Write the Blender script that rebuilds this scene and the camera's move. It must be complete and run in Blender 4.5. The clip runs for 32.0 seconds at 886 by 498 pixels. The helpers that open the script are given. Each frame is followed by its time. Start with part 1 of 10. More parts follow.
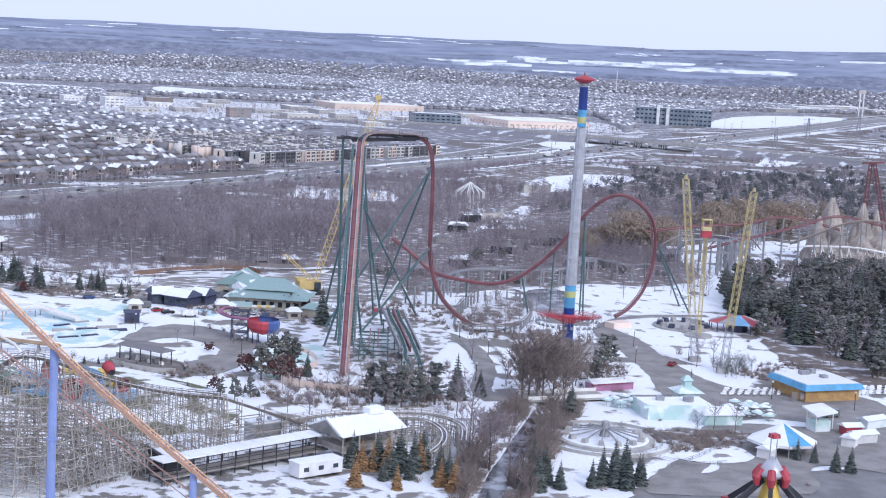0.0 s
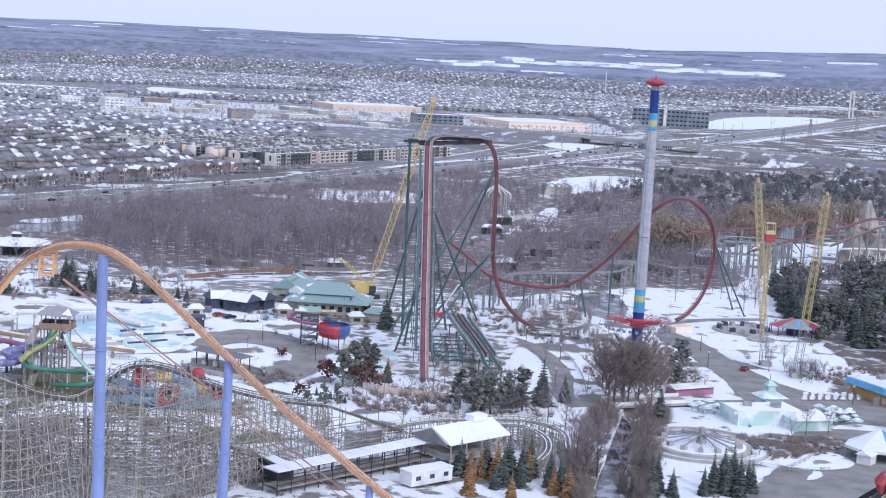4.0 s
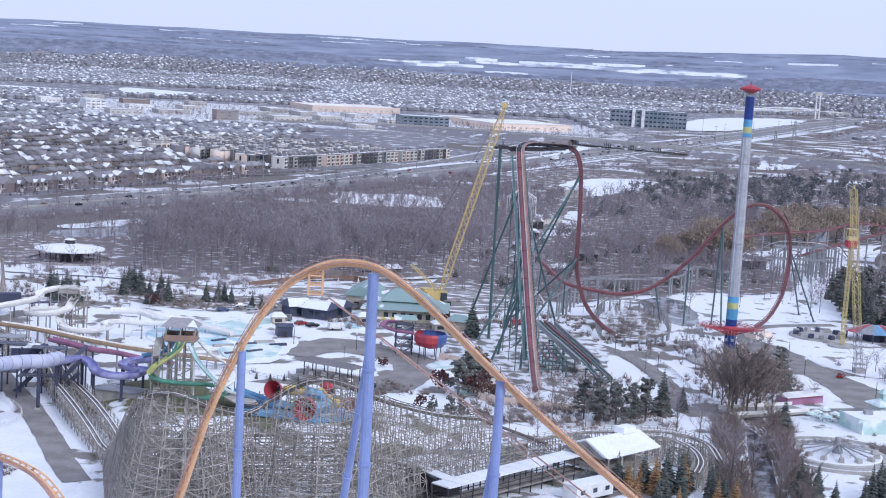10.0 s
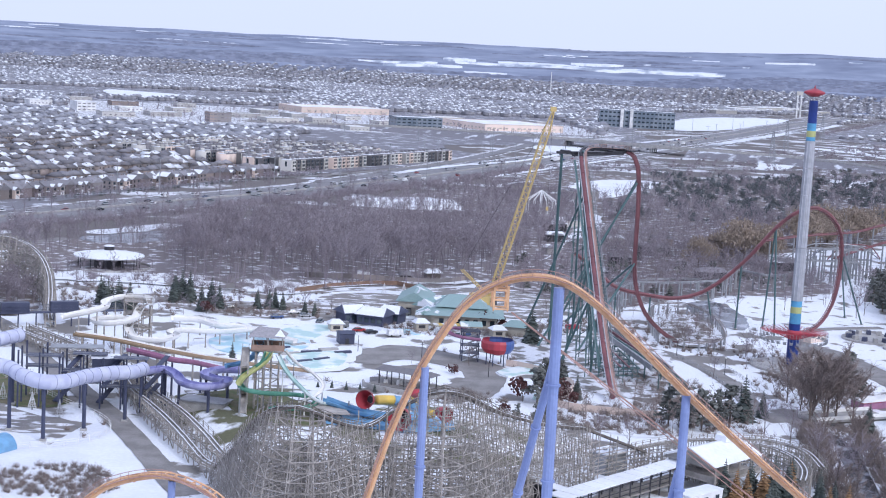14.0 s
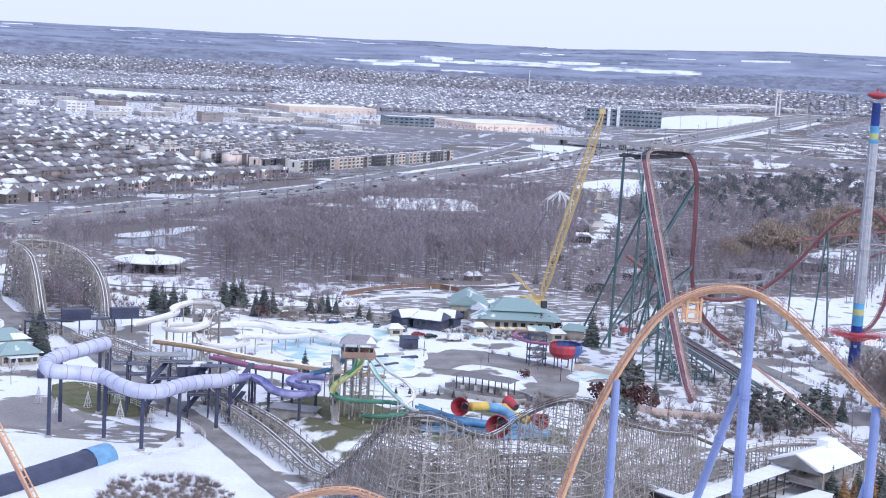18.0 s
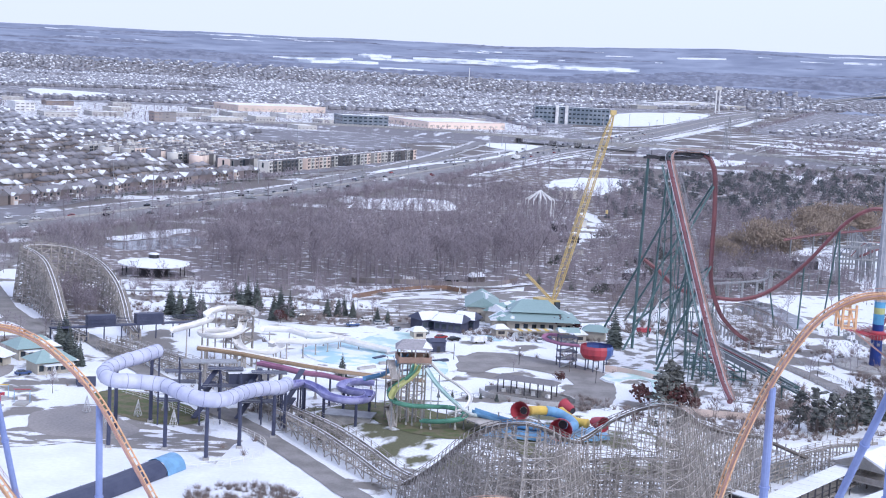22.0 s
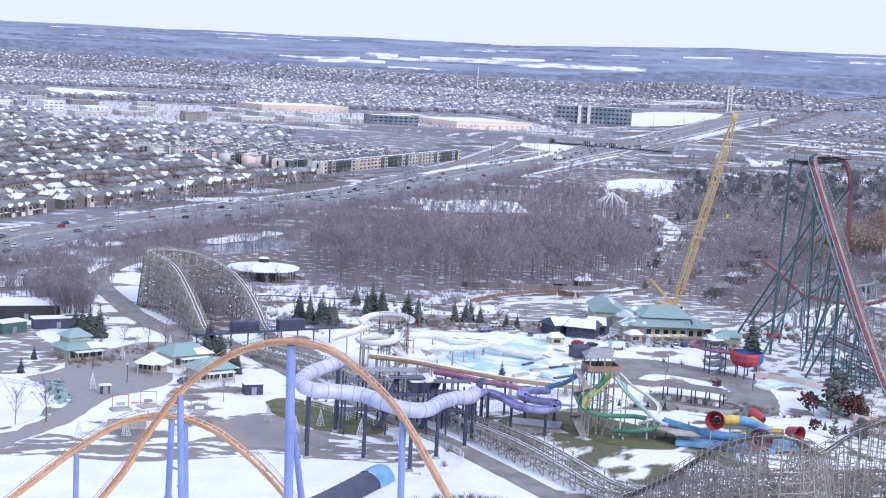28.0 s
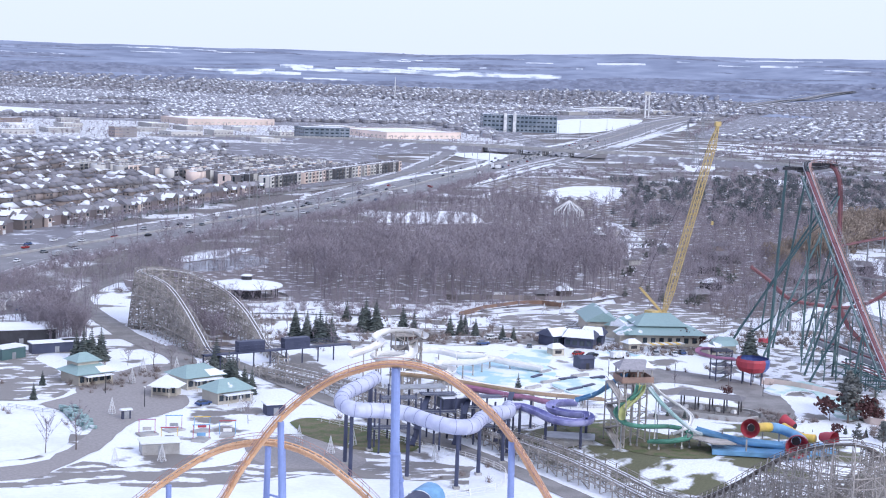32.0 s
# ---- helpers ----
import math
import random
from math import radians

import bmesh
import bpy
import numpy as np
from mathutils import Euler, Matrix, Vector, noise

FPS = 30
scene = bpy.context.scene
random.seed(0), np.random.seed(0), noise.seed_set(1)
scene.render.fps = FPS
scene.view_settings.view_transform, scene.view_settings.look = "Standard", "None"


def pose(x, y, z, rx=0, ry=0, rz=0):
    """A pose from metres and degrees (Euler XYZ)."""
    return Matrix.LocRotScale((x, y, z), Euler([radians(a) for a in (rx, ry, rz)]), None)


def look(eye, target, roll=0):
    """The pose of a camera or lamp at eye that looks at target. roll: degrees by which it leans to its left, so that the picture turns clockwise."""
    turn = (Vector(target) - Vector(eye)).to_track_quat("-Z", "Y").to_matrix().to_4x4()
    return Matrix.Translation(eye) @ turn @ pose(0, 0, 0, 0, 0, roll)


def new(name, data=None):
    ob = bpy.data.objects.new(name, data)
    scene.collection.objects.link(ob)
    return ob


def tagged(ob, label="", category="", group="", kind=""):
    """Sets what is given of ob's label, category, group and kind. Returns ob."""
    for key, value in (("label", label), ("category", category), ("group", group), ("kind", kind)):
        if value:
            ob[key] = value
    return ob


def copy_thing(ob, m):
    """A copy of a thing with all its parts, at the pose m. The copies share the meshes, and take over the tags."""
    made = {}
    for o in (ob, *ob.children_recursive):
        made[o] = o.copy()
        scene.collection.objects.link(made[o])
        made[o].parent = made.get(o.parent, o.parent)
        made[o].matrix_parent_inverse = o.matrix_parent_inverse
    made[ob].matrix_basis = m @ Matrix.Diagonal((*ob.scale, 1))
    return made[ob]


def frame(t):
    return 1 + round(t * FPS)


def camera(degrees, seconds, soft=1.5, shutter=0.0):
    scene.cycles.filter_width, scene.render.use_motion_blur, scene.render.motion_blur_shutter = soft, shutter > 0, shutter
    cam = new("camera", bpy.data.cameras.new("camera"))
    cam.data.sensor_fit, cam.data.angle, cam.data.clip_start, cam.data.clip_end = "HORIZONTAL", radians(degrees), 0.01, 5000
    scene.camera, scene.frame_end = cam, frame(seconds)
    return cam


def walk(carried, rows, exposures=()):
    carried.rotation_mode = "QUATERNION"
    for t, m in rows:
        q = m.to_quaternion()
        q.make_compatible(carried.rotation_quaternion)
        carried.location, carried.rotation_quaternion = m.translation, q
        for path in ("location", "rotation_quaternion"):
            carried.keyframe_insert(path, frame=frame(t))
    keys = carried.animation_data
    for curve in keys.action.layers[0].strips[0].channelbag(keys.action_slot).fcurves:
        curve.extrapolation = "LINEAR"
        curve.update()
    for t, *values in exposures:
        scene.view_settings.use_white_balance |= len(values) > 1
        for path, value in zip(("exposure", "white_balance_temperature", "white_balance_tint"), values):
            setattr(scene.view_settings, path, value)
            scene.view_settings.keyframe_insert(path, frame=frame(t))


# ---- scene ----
import itertools
from collections import defaultdict

SOFT = 1.1
EXPO = ((0.0, 0.28, 5760, 11), (3.5, 0.22, 5760, 11), (6.0, 0.14, 5700, 11), (9.0, 0.14, 5700, 11), (13.0, 0.21, 5740, 11), (19.0, 0.36, 5740, 12), (25.0, 0.38, 5730, 12), (32.0, 0.40, 5720, 12))
cam = camera(31.58, 32.0, soft=SOFT)
PATH = [
    (0, pose(0.10, -197.18, 98.88, 82.601, -3.207, -1.819)),
    (0.5, pose(-3.61, -196.57, 98.75, 82.590, -3.281, -1.825)),
    (1, pose(-7.33, -195.95, 98.62, 82.583, -3.302, -1.978)),
    (1.5, pose(-11.07, -195.34, 98.50, 82.608, -3.369, -2.360)),
    (2, pose(-14.82, -194.72, 98.38, 82.622, -3.351, -2.793)),
    (2.5, pose(-18.59, -194.10, 98.27, 82.634, -3.348, -2.781)),
    (3, pose(-22.40, -193.47, 98.17, 82.641, -3.297, -2.750)),
    (3.5, pose(-26.24, -192.84, 98.08, 82.651, -3.274, -2.702)),
    (5.5, pose(-42.01, -190.24, 97.82, 82.658, -3.323, -2.510)),
    (6, pose(-46.02, -189.56, 97.77, 82.663, -3.338, -2.468)),
    (6.5, pose(-50.04, -188.87, 97.71, 82.659, -3.406, -2.776)),
    (7, pose(-54.06, -188.17, 97.65, 82.694, -3.441, -3.461)),
    (7.5, pose(-58.06, -187.45, 97.58, 82.724, -3.440, -4.276)),
    (8, pose(-62.05, -186.72, 97.50, 82.756, -3.449, -4.727)),
    (8.5, pose(-66.00, -185.96, 97.40, 82.743, -3.424, -4.691)),
    (9, pose(-69.92, -185.19, 97.29, 82.755, -3.432, -4.664)),
    (9.5, pose(-73.81, -184.41, 97.17, 82.748, -3.430, -4.627)),
    (10, pose(-77.69, -183.63, 97.05, 82.761, -3.399, -4.617)),
    (10.5, pose(-81.54, -182.83, 96.95, 82.781, -3.398, -4.571)),
    (11, pose(-85.37, -182.04, 96.86, 82.796, -3.335, -4.545)),
    (11.5, pose(-89.18, -181.25, 96.79, 82.806, -3.319, -4.524)),
    (12, pose(-92.99, -180.47, 96.75, 82.824, -3.334, -4.823)),
    (12.5, pose(-96.78, -179.69, 96.75, 82.842, -3.310, -5.207)),
    (13, pose(-100.58, -178.93, 96.77, 82.866, -3.266, -5.780)),
    (13.5, pose(-104.37, -178.18, 96.82, 82.834, -3.273, -5.837)),
    (14, pose(-108.17, -177.43, 96.87, 82.820, -3.238, -5.799)),
    (14.5, pose(-111.99, -176.70, 96.93, 82.806, -3.219, -5.772)),
    (16.5, pose(-127.54, -173.88, 97.04, 82.805, -3.102, -6.601)),
    (17, pose(-131.50, -173.20, 97.02, 82.817, -3.076, -6.897)),
    (17.5, pose(-135.49, -172.52, 96.98, 82.806, -3.080, -7.055)),
    (18, pose(-139.49, -171.85, 96.93, 82.809, -3.127, -7.053)),
    (18.5, pose(-143.50, -171.17, 96.87, 82.810, -3.107, -7.263)),
    (19, pose(-147.50, -170.48, 96.83, 82.809, -3.062, -7.402)),
    (19.5, pose(-151.49, -169.78, 96.79, 82.802, -3.061, -7.385)),
    (20, pose(-155.46, -169.07, 96.77, 82.804, -3.096, -7.702)),
    (20.5, pose(-159.40, -168.35, 96.78, 82.813, -3.086, -8.052)),
    (21, pose(-163.31, -167.60, 96.80, 82.839, -3.063, -8.660)),
    (21.5, pose(-167.22, -166.82, 96.83, 82.862, -3.053, -9.215)),
    (22, pose(-171.13, -166.00, 96.86, 82.848, -3.029, -9.712)),
    (22.5, pose(-175.05, -165.14, 96.88, 82.840, -3.079, -9.874)),
    (23, pose(-179.00, -164.22, 96.90, 82.811, -3.071, -9.810)),
    (23.5, pose(-182.98, -163.25, 96.88, 82.808, -3.012, -9.786)),
    (24, pose(-187.00, -162.20, 96.84, 82.780, -3.035, -9.729)),
    (24.5, pose(-191.07, -161.09, 96.77, 82.774, -3.115, -9.686)),
    (25, pose(-195.18, -159.92, 96.67, 82.760, -3.151, -9.663)),
    (25.5, pose(-199.30, -158.70, 96.54, 82.755, -3.139, -9.626)),
    (27.5, pose(-215.63, -153.76, 96.01, 82.794, -3.098, -9.791)),
    (28, pose(-219.58, -152.58, 95.91, 82.809, -3.076, -10.121)),
    (28.5, pose(-223.45, -151.46, 95.83, 82.829, -3.104, -10.494)),
    (29, pose(-227.24, -150.39, 95.79, 82.839, -3.071, -10.950)),
    (29.5, pose(-230.96, -149.36, 95.76, 82.855, -3.056, -11.384)),
    (30, pose(-234.62, -148.36, 95.75, 82.880, -2.956, -11.975)),
    (30.5, pose(-238.24, -147.40, 95.76, 82.885, -2.861, -12.337)),
    (31, pose(-241.83, -146.46, 95.78, 82.989, -2.460, -12.262)),
    (31.5, pose(-245.39, -145.53, 95.81, 83.158, -2.227, -12.229)),
    (32, pose(-248.95, -144.61, 95.84, 83.304, -2.193, -13.592)),
]
walk(cam, PATH, exposures=EXPO)

# ---- sky and sun: bright overcast winter day ----
world = bpy.data.worlds.new("sky")
scene.world = world
world.use_nodes = True
wn, wl = world.node_tree.nodes, world.node_tree.links
sky = wn.new("ShaderNodeTexSky")
sky.sky_type, sky.sun_disc = "NISHITA", False
sky.sun_elevation, sky.sun_rotation = radians(24), radians(150)
sky.air_density, sky.dust_density, sky.ozone_density = 1.0, 4.0, 2.0
veil = wn.new("ShaderNodeMix")
veil.data_type = "RGBA"
veil.inputs["Factor"].default_value = 0.82
veil.inputs["B"].default_value = (9.55, 9.92, 12.1, 1)
wl.new(sky.outputs["Color"], veil.inputs["A"])
wl.new(veil.outputs["Result"], wn["Background"].inputs["Color"])
wn["Background"].inputs["Strength"].default_value = 0.0825

sun = new("sun", bpy.data.lights.new("sun", "SUN"))
sun.data.energy, sun.data.angle, sun.data.color = 1.5, radians(18), (1.0, 0.95, 0.88)
# high in the south-east, behind the camera's right shoulder
sun.matrix_world = look((0, 0, 0), (-0.45, 0.75, -0.62))


# ---- materials ----
def shade(name, color, rough=0.7, metal=0.0, color2=None, scale=1.0, detail=4.0, mix=(0.4, 0.6), grain=0.12, fine=12.0,
          bump=0.0, per=0.0, spec=0.4):
    """A painted or natural surface: two colours by a broad noise, a fine grain, a fine relief, and a change from piece to piece."""
    m = bpy.data.materials.new(name)
    m.use_nodes = True
    nt = m.node_tree
    n, l = nt.nodes, nt.links
    bsdf = n["Principled BSDF"]
    bsdf.inputs["Roughness"].default_value, bsdf.inputs["Metallic"].default_value = rough, metal
    bsdf.inputs["Specular IOR Level"].default_value = spec
    geo = n.new("ShaderNodeNewGeometry")
    broad = n.new("ShaderNodeTexNoise")
    broad.inputs["Scale"].default_value, broad.inputs["Detail"].default_value = scale, detail
    l.new(geo.outputs["Position"], broad.inputs["Vector"])
    ramp = n.new("ShaderNodeMapRange")
    ramp.inputs[1].default_value, ramp.inputs[2].default_value = mix
    l.new(broad.outputs["Fac"], ramp.inputs[0])
    two = n.new("ShaderNodeMix")
    two.data_type = "RGBA"
    two.inputs["A"].default_value = (*color, 1)
    two.inputs["B"].default_value = (*(color2 or [c * 0.78 for c in color]), 1)
    l.new(ramp.outputs[0], two.inputs["Factor"])
    small = n.new("ShaderNodeTexNoise")
    small.inputs["Scale"].default_value, small.inputs["Detail"].default_value = fine, 3
    l.new(geo.outputs["Position"], small.inputs["Vector"])
    tone = n.new("ShaderNodeMapRange")
    tone.inputs[1].default_value, tone.inputs[2].default_value = 0.3, 0.7
    tone.inputs[3].default_value, tone.inputs[4].default_value = 1 - grain, 1 + grain
    l.new(small.outputs["Fac"], tone.inputs[0])
    value = tone.outputs[0]
    if per:
        info = n.new("ShaderNodeObjectInfo")
        isle = n.new("ShaderNodeNewGeometry")
        add = n.new("ShaderNodeMath")
        l.new(info.outputs["Random"], add.inputs[0])
        l.new(isle.outputs["Random Per Island"], add.inputs[1])
        wrap = n.new("ShaderNodeMath")
        wrap.operation = "FRACT"
        l.new(add.outputs[0], wrap.inputs[0])
        vary = n.new("ShaderNodeMapRange")
        vary.inputs[3].default_value, vary.inputs[4].default_value = 1 - per, 1 + per
        l.new(wrap.outputs[0], vary.inputs[0])
        both = n.new("ShaderNodeMath")
        both.operation = "MULTIPLY"
        l.new(value, both.inputs[0])
        l.new(vary.outputs[0], both.inputs[1])
        value = both.outputs[0]
    scaled = n.new("ShaderNodeVectorMath")
    scaled.operation = "SCALE"
    l.new(two.outputs["Result"], scaled.inputs[0])
    l.new(value, scaled.inputs["Scale"])
    l.new(scaled.outputs[0], bsdf.inputs["Base Color"])
    if bump:
        b = n.new("ShaderNodeBump")
        b.inputs["Strength"].default_value, b.inputs["Distance"].default_value = 0.5, bump
        l.new(small.outputs["Fac"], b.inputs["Height"])
        l.new(b.outputs[0], bsdf.inputs["Normal"])
    return m


snow = shade("snow", (0.78, 0.80, 0.84), 0.65, color2=(0.71, 0.73, 0.78), scale=0.08, grain=0.04, fine=0.9, bump=0.15)
snow_ground = shade("field_snow", (0.78, 0.80, 0.84), 0.7, color2=(0.26, 0.24, 0.23), scale=0.13, detail=12, mix=(0.58, 0.63), grain=0.06, fine=1.1, bump=0.2)
snow_thin = shade("thin_snow", (0.78, 0.80, 0.84), 0.7, color2=(0.20, 0.185, 0.175), scale=0.06, detail=10, mix=(0.545, 0.585), grain=0.08, fine=1.5, bump=0.1)
wood_snow = shade("snow_between_stems", (0.74, 0.75, 0.79), 0.9, color2=(0.21, 0.185, 0.19), scale=0.16, detail=10, mix=(0.35, 0.46), grain=0.15, fine=2.0)
snow_worn = shade("trodden_snow", (0.72, 0.73, 0.77), 0.7, color2=(0.19, 0.18, 0.17), scale=0.2, detail=10, mix=(0.49, 0.56), grain=0.1, fine=2.0, bump=0.1)
wood_floor = shade("forest_floor", (0.66, 0.66, 0.70), 0.9, color2=(0.18, 0.155, 0.155), scale=0.22, detail=10, mix=(0.345, 0.455), grain=0.15, fine=2.0)
dead_grass = shade("dead_grass", (0.15, 0.135, 0.13), 0.95, color2=(0.62, 0.63, 0.66), scale=0.022, detail=8, mix=(0.54, 0.61), grain=0.2, fine=1.2)
lawn = shade("winter_lawn", (0.10, 0.12, 0.05), 0.95, color2=(0.16, 0.14, 0.09), scale=0.3, grain=0.2, fine=3)
asphalt = shade("asphalt", (0.165, 0.16, 0.165), 0.85, color2=(0.22, 0.215, 0.22), scale=0.12, detail=6, grain=0.12, fine=3, spec=0.3)
road_grey = shade("worn_motorway", (0.245, 0.24, 0.25), 0.85, color2=(0.20, 0.195, 0.205), scale=0.05, detail=6, grain=0.1, fine=2, spec=0.3)
paving = shade("worn_paving", (0.27, 0.255, 0.25), 0.85, color2=(0.20, 0.19, 0.185), scale=0.15, detail=7, grain=0.12, fine=2.5)
plaza_floor = shade("plaza_paving", (0.285, 0.265, 0.26), 0.85, color2=(0.76, 0.78, 0.82), scale=0.11, detail=10, mix=(0.66, 0.69), grain=0.14, fine=1.4)
snowy_teal = shade("snowy_verdigris_roof", (0.26, 0.39, 0.38), 0.6, color2=(0.76, 0.78, 0.82), scale=0.16, detail=4, mix=(0.47, 0.50), grain=0.08, fine=2)
slush = shade("slushy_paving", (0.23, 0.215, 0.205), 0.8, color2=(0.74, 0.75, 0.79), scale=0.2, detail=9, mix=(0.53, 0.57), grain=0.1, fine=2)
terrace_grass = shade("thin_snow_on_lawn", (0.125, 0.125, 0.075), 0.95, color2=(0.74, 0.76, 0.80), scale=0.09, detail=12, mix=(0.455, 0.515), grain=0.15, fine=2.5)
concrete = shade("concrete", (0.42, 0.41, 0.40), 0.85, scale=0.3, grain=0.1, fine=4, per=0.08)
orange = shade("orange_paint", (0.72, 0.45, 0.26), 0.45, color2=(0.62, 0.38, 0.22), scale=0.25, detail=6, grain=0.1, fine=3)
blue_steel = shade("periwinkle_paint", (0.26, 0.33, 0.60), 0.4, color2=(0.22, 0.28, 0.52), scale=0.15, grain=0.05, fine=2)
teal_steel = shade("dark_teal_paint", (0.06, 0.115, 0.12), 0.45, color2=(0.08, 0.14, 0.145), scale=0.2, grain=0.1)
rail_red = shade("faded_red_handrail", (0.46, 0.29, 0.25), 0.6, scale=0.4, grain=0.1)
red_steel = shade("red_paint", (0.215, 0.085, 0.095), 0.5, color2=(0.165, 0.07, 0.08), scale=0.2, grain=0.1)
silver = shade("silver_steel", (0.50, 0.51, 0.55), 0.35, 0.35, color2=(0.42, 0.43, 0.47), scale=0.4, grain=0.04)
deep_blue = shade("deep_blue_paint", (0.02, 0.045, 0.22), 0.35, scale=0.3, grain=0.05)
sky_blue = shade("sky_blue_paint", (0.12, 0.36, 0.60), 0.4, scale=0.3, grain=0.05)
straw = shade("faded_yellow_paint", (0.55, 0.45, 0.19), 0.5, color2=(0.45, 0.38, 0.20), scale=0.3, grain=0.1)
crane_yellow = shade("crane_yellow", (0.60, 0.45, 0.18), 0.5, color2=(0.51, 0.39, 0.18), scale=0.4, grain=0.1)
yellow = shade("yellow_paint", (0.68, 0.48, 0.09), 0.45, color2=(0.55, 0.38, 0.09), scale=0.3, grain=0.08)
scarlet = shade("scarlet_paint", (0.42, 0.055, 0.075), 0.5, color2=(0.33, 0.05, 0.07), scale=0.3, grain=0.06)
grey_steel = shade("galvanised_steel", (0.36, 0.37, 0.39), 0.5, 0.5, scale=0.5, grain=0.08)
dark_steel = shade("dark_steel", (0.055, 0.055, 0.065), 0.5, 0.3, scale=0.5, grain=0.1)
navy = shade("navy_paint", (0.045, 0.052, 0.095), 0.5, color2=(0.06, 0.068, 0.115), scale=0.3, grain=0.08)
timber = shade("weathered_timber", (0.40, 0.37, 0.345), 0.9, color2=(0.29, 0.27, 0.25), scale=0.4, grain=0.15, fine=5, per=0.22)
bark = shade("bark", (0.12, 0.095, 0.085), 0.95, color2=(0.17, 0.14, 0.125), scale=0.06, grain=0.15, fine=2, per=0.25)
twig = shade("twigs", (0.235, 0.205, 0.232), 0.95, color2=(0.30, 0.265, 0.295), scale=0.03, grain=0.12, fine=0.8, per=0.22)
brush = shade("brushwood", (0.205, 0.17, 0.16), 0.95, color2=(0.25, 0.205, 0.19), scale=0.05, grain=0.15, per=0.3)
needle = shade("spruce_needles", (0.07, 0.085, 0.082), 0.9, color2=(0.10, 0.115, 0.105), scale=0.2, grain=0.2, fine=3, per=0.3)
pine = shade("pine_needles", (0.115, 0.122, 0.118), 0.9, color2=(0.15, 0.155, 0.145), scale=0.1, grain=0.2, fine=2, per=0.25)
larch = shade("larch_needles", (0.29, 0.175, 0.085), 0.9, color2=(0.23, 0.14, 0.075), scale=0.3, grain=0.2, fine=3, per=0.3)
willow = shade("willow_leaves", (0.31, 0.25, 0.20), 0.9, color2=(0.26, 0.215, 0.18), scale=0.15, grain=0.15, fine=2, per=0.12)
maroon = shade("maroon_leaves", (0.10, 0.045, 0.045), 0.9, scale=0.3, grain=0.2, per=0.3)
brick_wall = shade("brown_brick", (0.27, 0.22, 0.20), 0.9, color2=(0.20, 0.185, 0.185), scale=0.02, detail=2, grain=0.1, fine=2, per=0.35)
pale_wall = shade("pale_stucco", (0.55, 0.53, 0.50), 0.85, color2=(0.42, 0.41, 0.40), scale=0.02, grain=0.06, per=0.25)
tan_wall = shade("tan_stucco", (0.70, 0.57, 0.50), 0.85, color2=(0.63, 0.52, 0.46), scale=0.03, grain=0.06, per=0.15)
cream = shade("cream_siding", (0.50, 0.46, 0.39), 0.8, scale=0.2, grain=0.05, per=0.1)
white_wall = shade("white_siding", (0.74, 0.74, 0.75), 0.7, scale=0.2, grain=0.05)
# Haze over the far suburb is put into these two colours
far_shingle = shade("hazed_shingles", (0.25, 0.255, 0.29), 0.9, color2=(0.32, 0.325, 0.36), scale=0.02, grain=0.1, fine=2, per=0.15)
far_brick = shade("hazed_brick", (0.33, 0.325, 0.36), 0.9, color2=(0.27, 0.27, 0.30), scale=0.02, detail=2, grain=0.1, fine=2, per=0.3)
yards = shade("suburb_yards", (0.19, 0.185, 0.205), 0.9, color2=(0.60, 0.62, 0.67), scale=0.07, detail=9, mix=(0.555, 0.645), grain=0.12, fine=0.6)
# Lightened a little for the haze over the near suburb
shingle = shade("grey_shingles", (0.185, 0.18, 0.20), 0.9, color2=(0.245, 0.235, 0.25), scale=0.01, grain=0.15, fine=2, per=0.35)
teal_roof = shade("verdigris_roof", (0.27, 0.375, 0.37), 0.6, color2=(0.74, 0.76, 0.80), scale=0.13, detail=5, mix=(0.64, 0.67), grain=0.08, fine=2, per=0.05)
office_glass = shade("blue_grey_glazing", (0.13, 0.16, 0.20), 0.2, 0.0, color2=(0.20, 0.23, 0.27), scale=0.08, grain=0.1, per=0.2)
ochre = shade("ochre_boards", (0.46, 0.30, 0.12), 0.8, color2=(0.36, 0.22, 0.10), scale=0.5, grain=0.1)
glass_dark = shade("dark_glazing", (0.03, 0.045, 0.06), 0.12, 0.0, scale=0.2, grain=0.1, per=0.3, spec=0.8)
roof_white = shade("snowy_flat_roof", (0.80, 0.82, 0.86), 0.7, color2=(0.68, 0.69, 0.72), scale=0.05, grain=0.05, fine=1)
roof_snow = shade("patchy_roof_snow", (0.78, 0.80, 0.84), 0.7, color2=(0.17, 0.165, 0.18), scale=0.16, detail=3, mix=(0.46, 0.56), grain=0.06, fine=1)
# Both hill colours carry the blue-grey of distance haze
far_wood = shade("hazed_hill_woods", (0.20, 0.225, 0.30), 1.0, color2=(0.30, 0.335, 0.425), scale=1.0, detail=9, mix=(0.36, 0.66), grain=0.05, fine=0.03, spec=0.0)
# snow lies on the plazas in long streaks
for m, stretch in ((plaza_floor, (0.45, 1.6, 1.0)), (slush, (0.6, 1.4, 1.0))):
    nt = m.node_tree
    turn = nt.nodes.new("ShaderNodeVectorMath")
    turn.operation = "MULTIPLY"
    turn.inputs[1].default_value = stretch
    src = next(k for k in nt.nodes if k.bl_idname == "ShaderNodeNewGeometry")
    dst = next(k for k in nt.nodes if k.bl_idname == "ShaderNodeTexNoise")
    nt.links.new(src.outputs["Position"], turn.inputs[0])
    nt.links.new(turn.outputs[0], dst.inputs["Vector"])
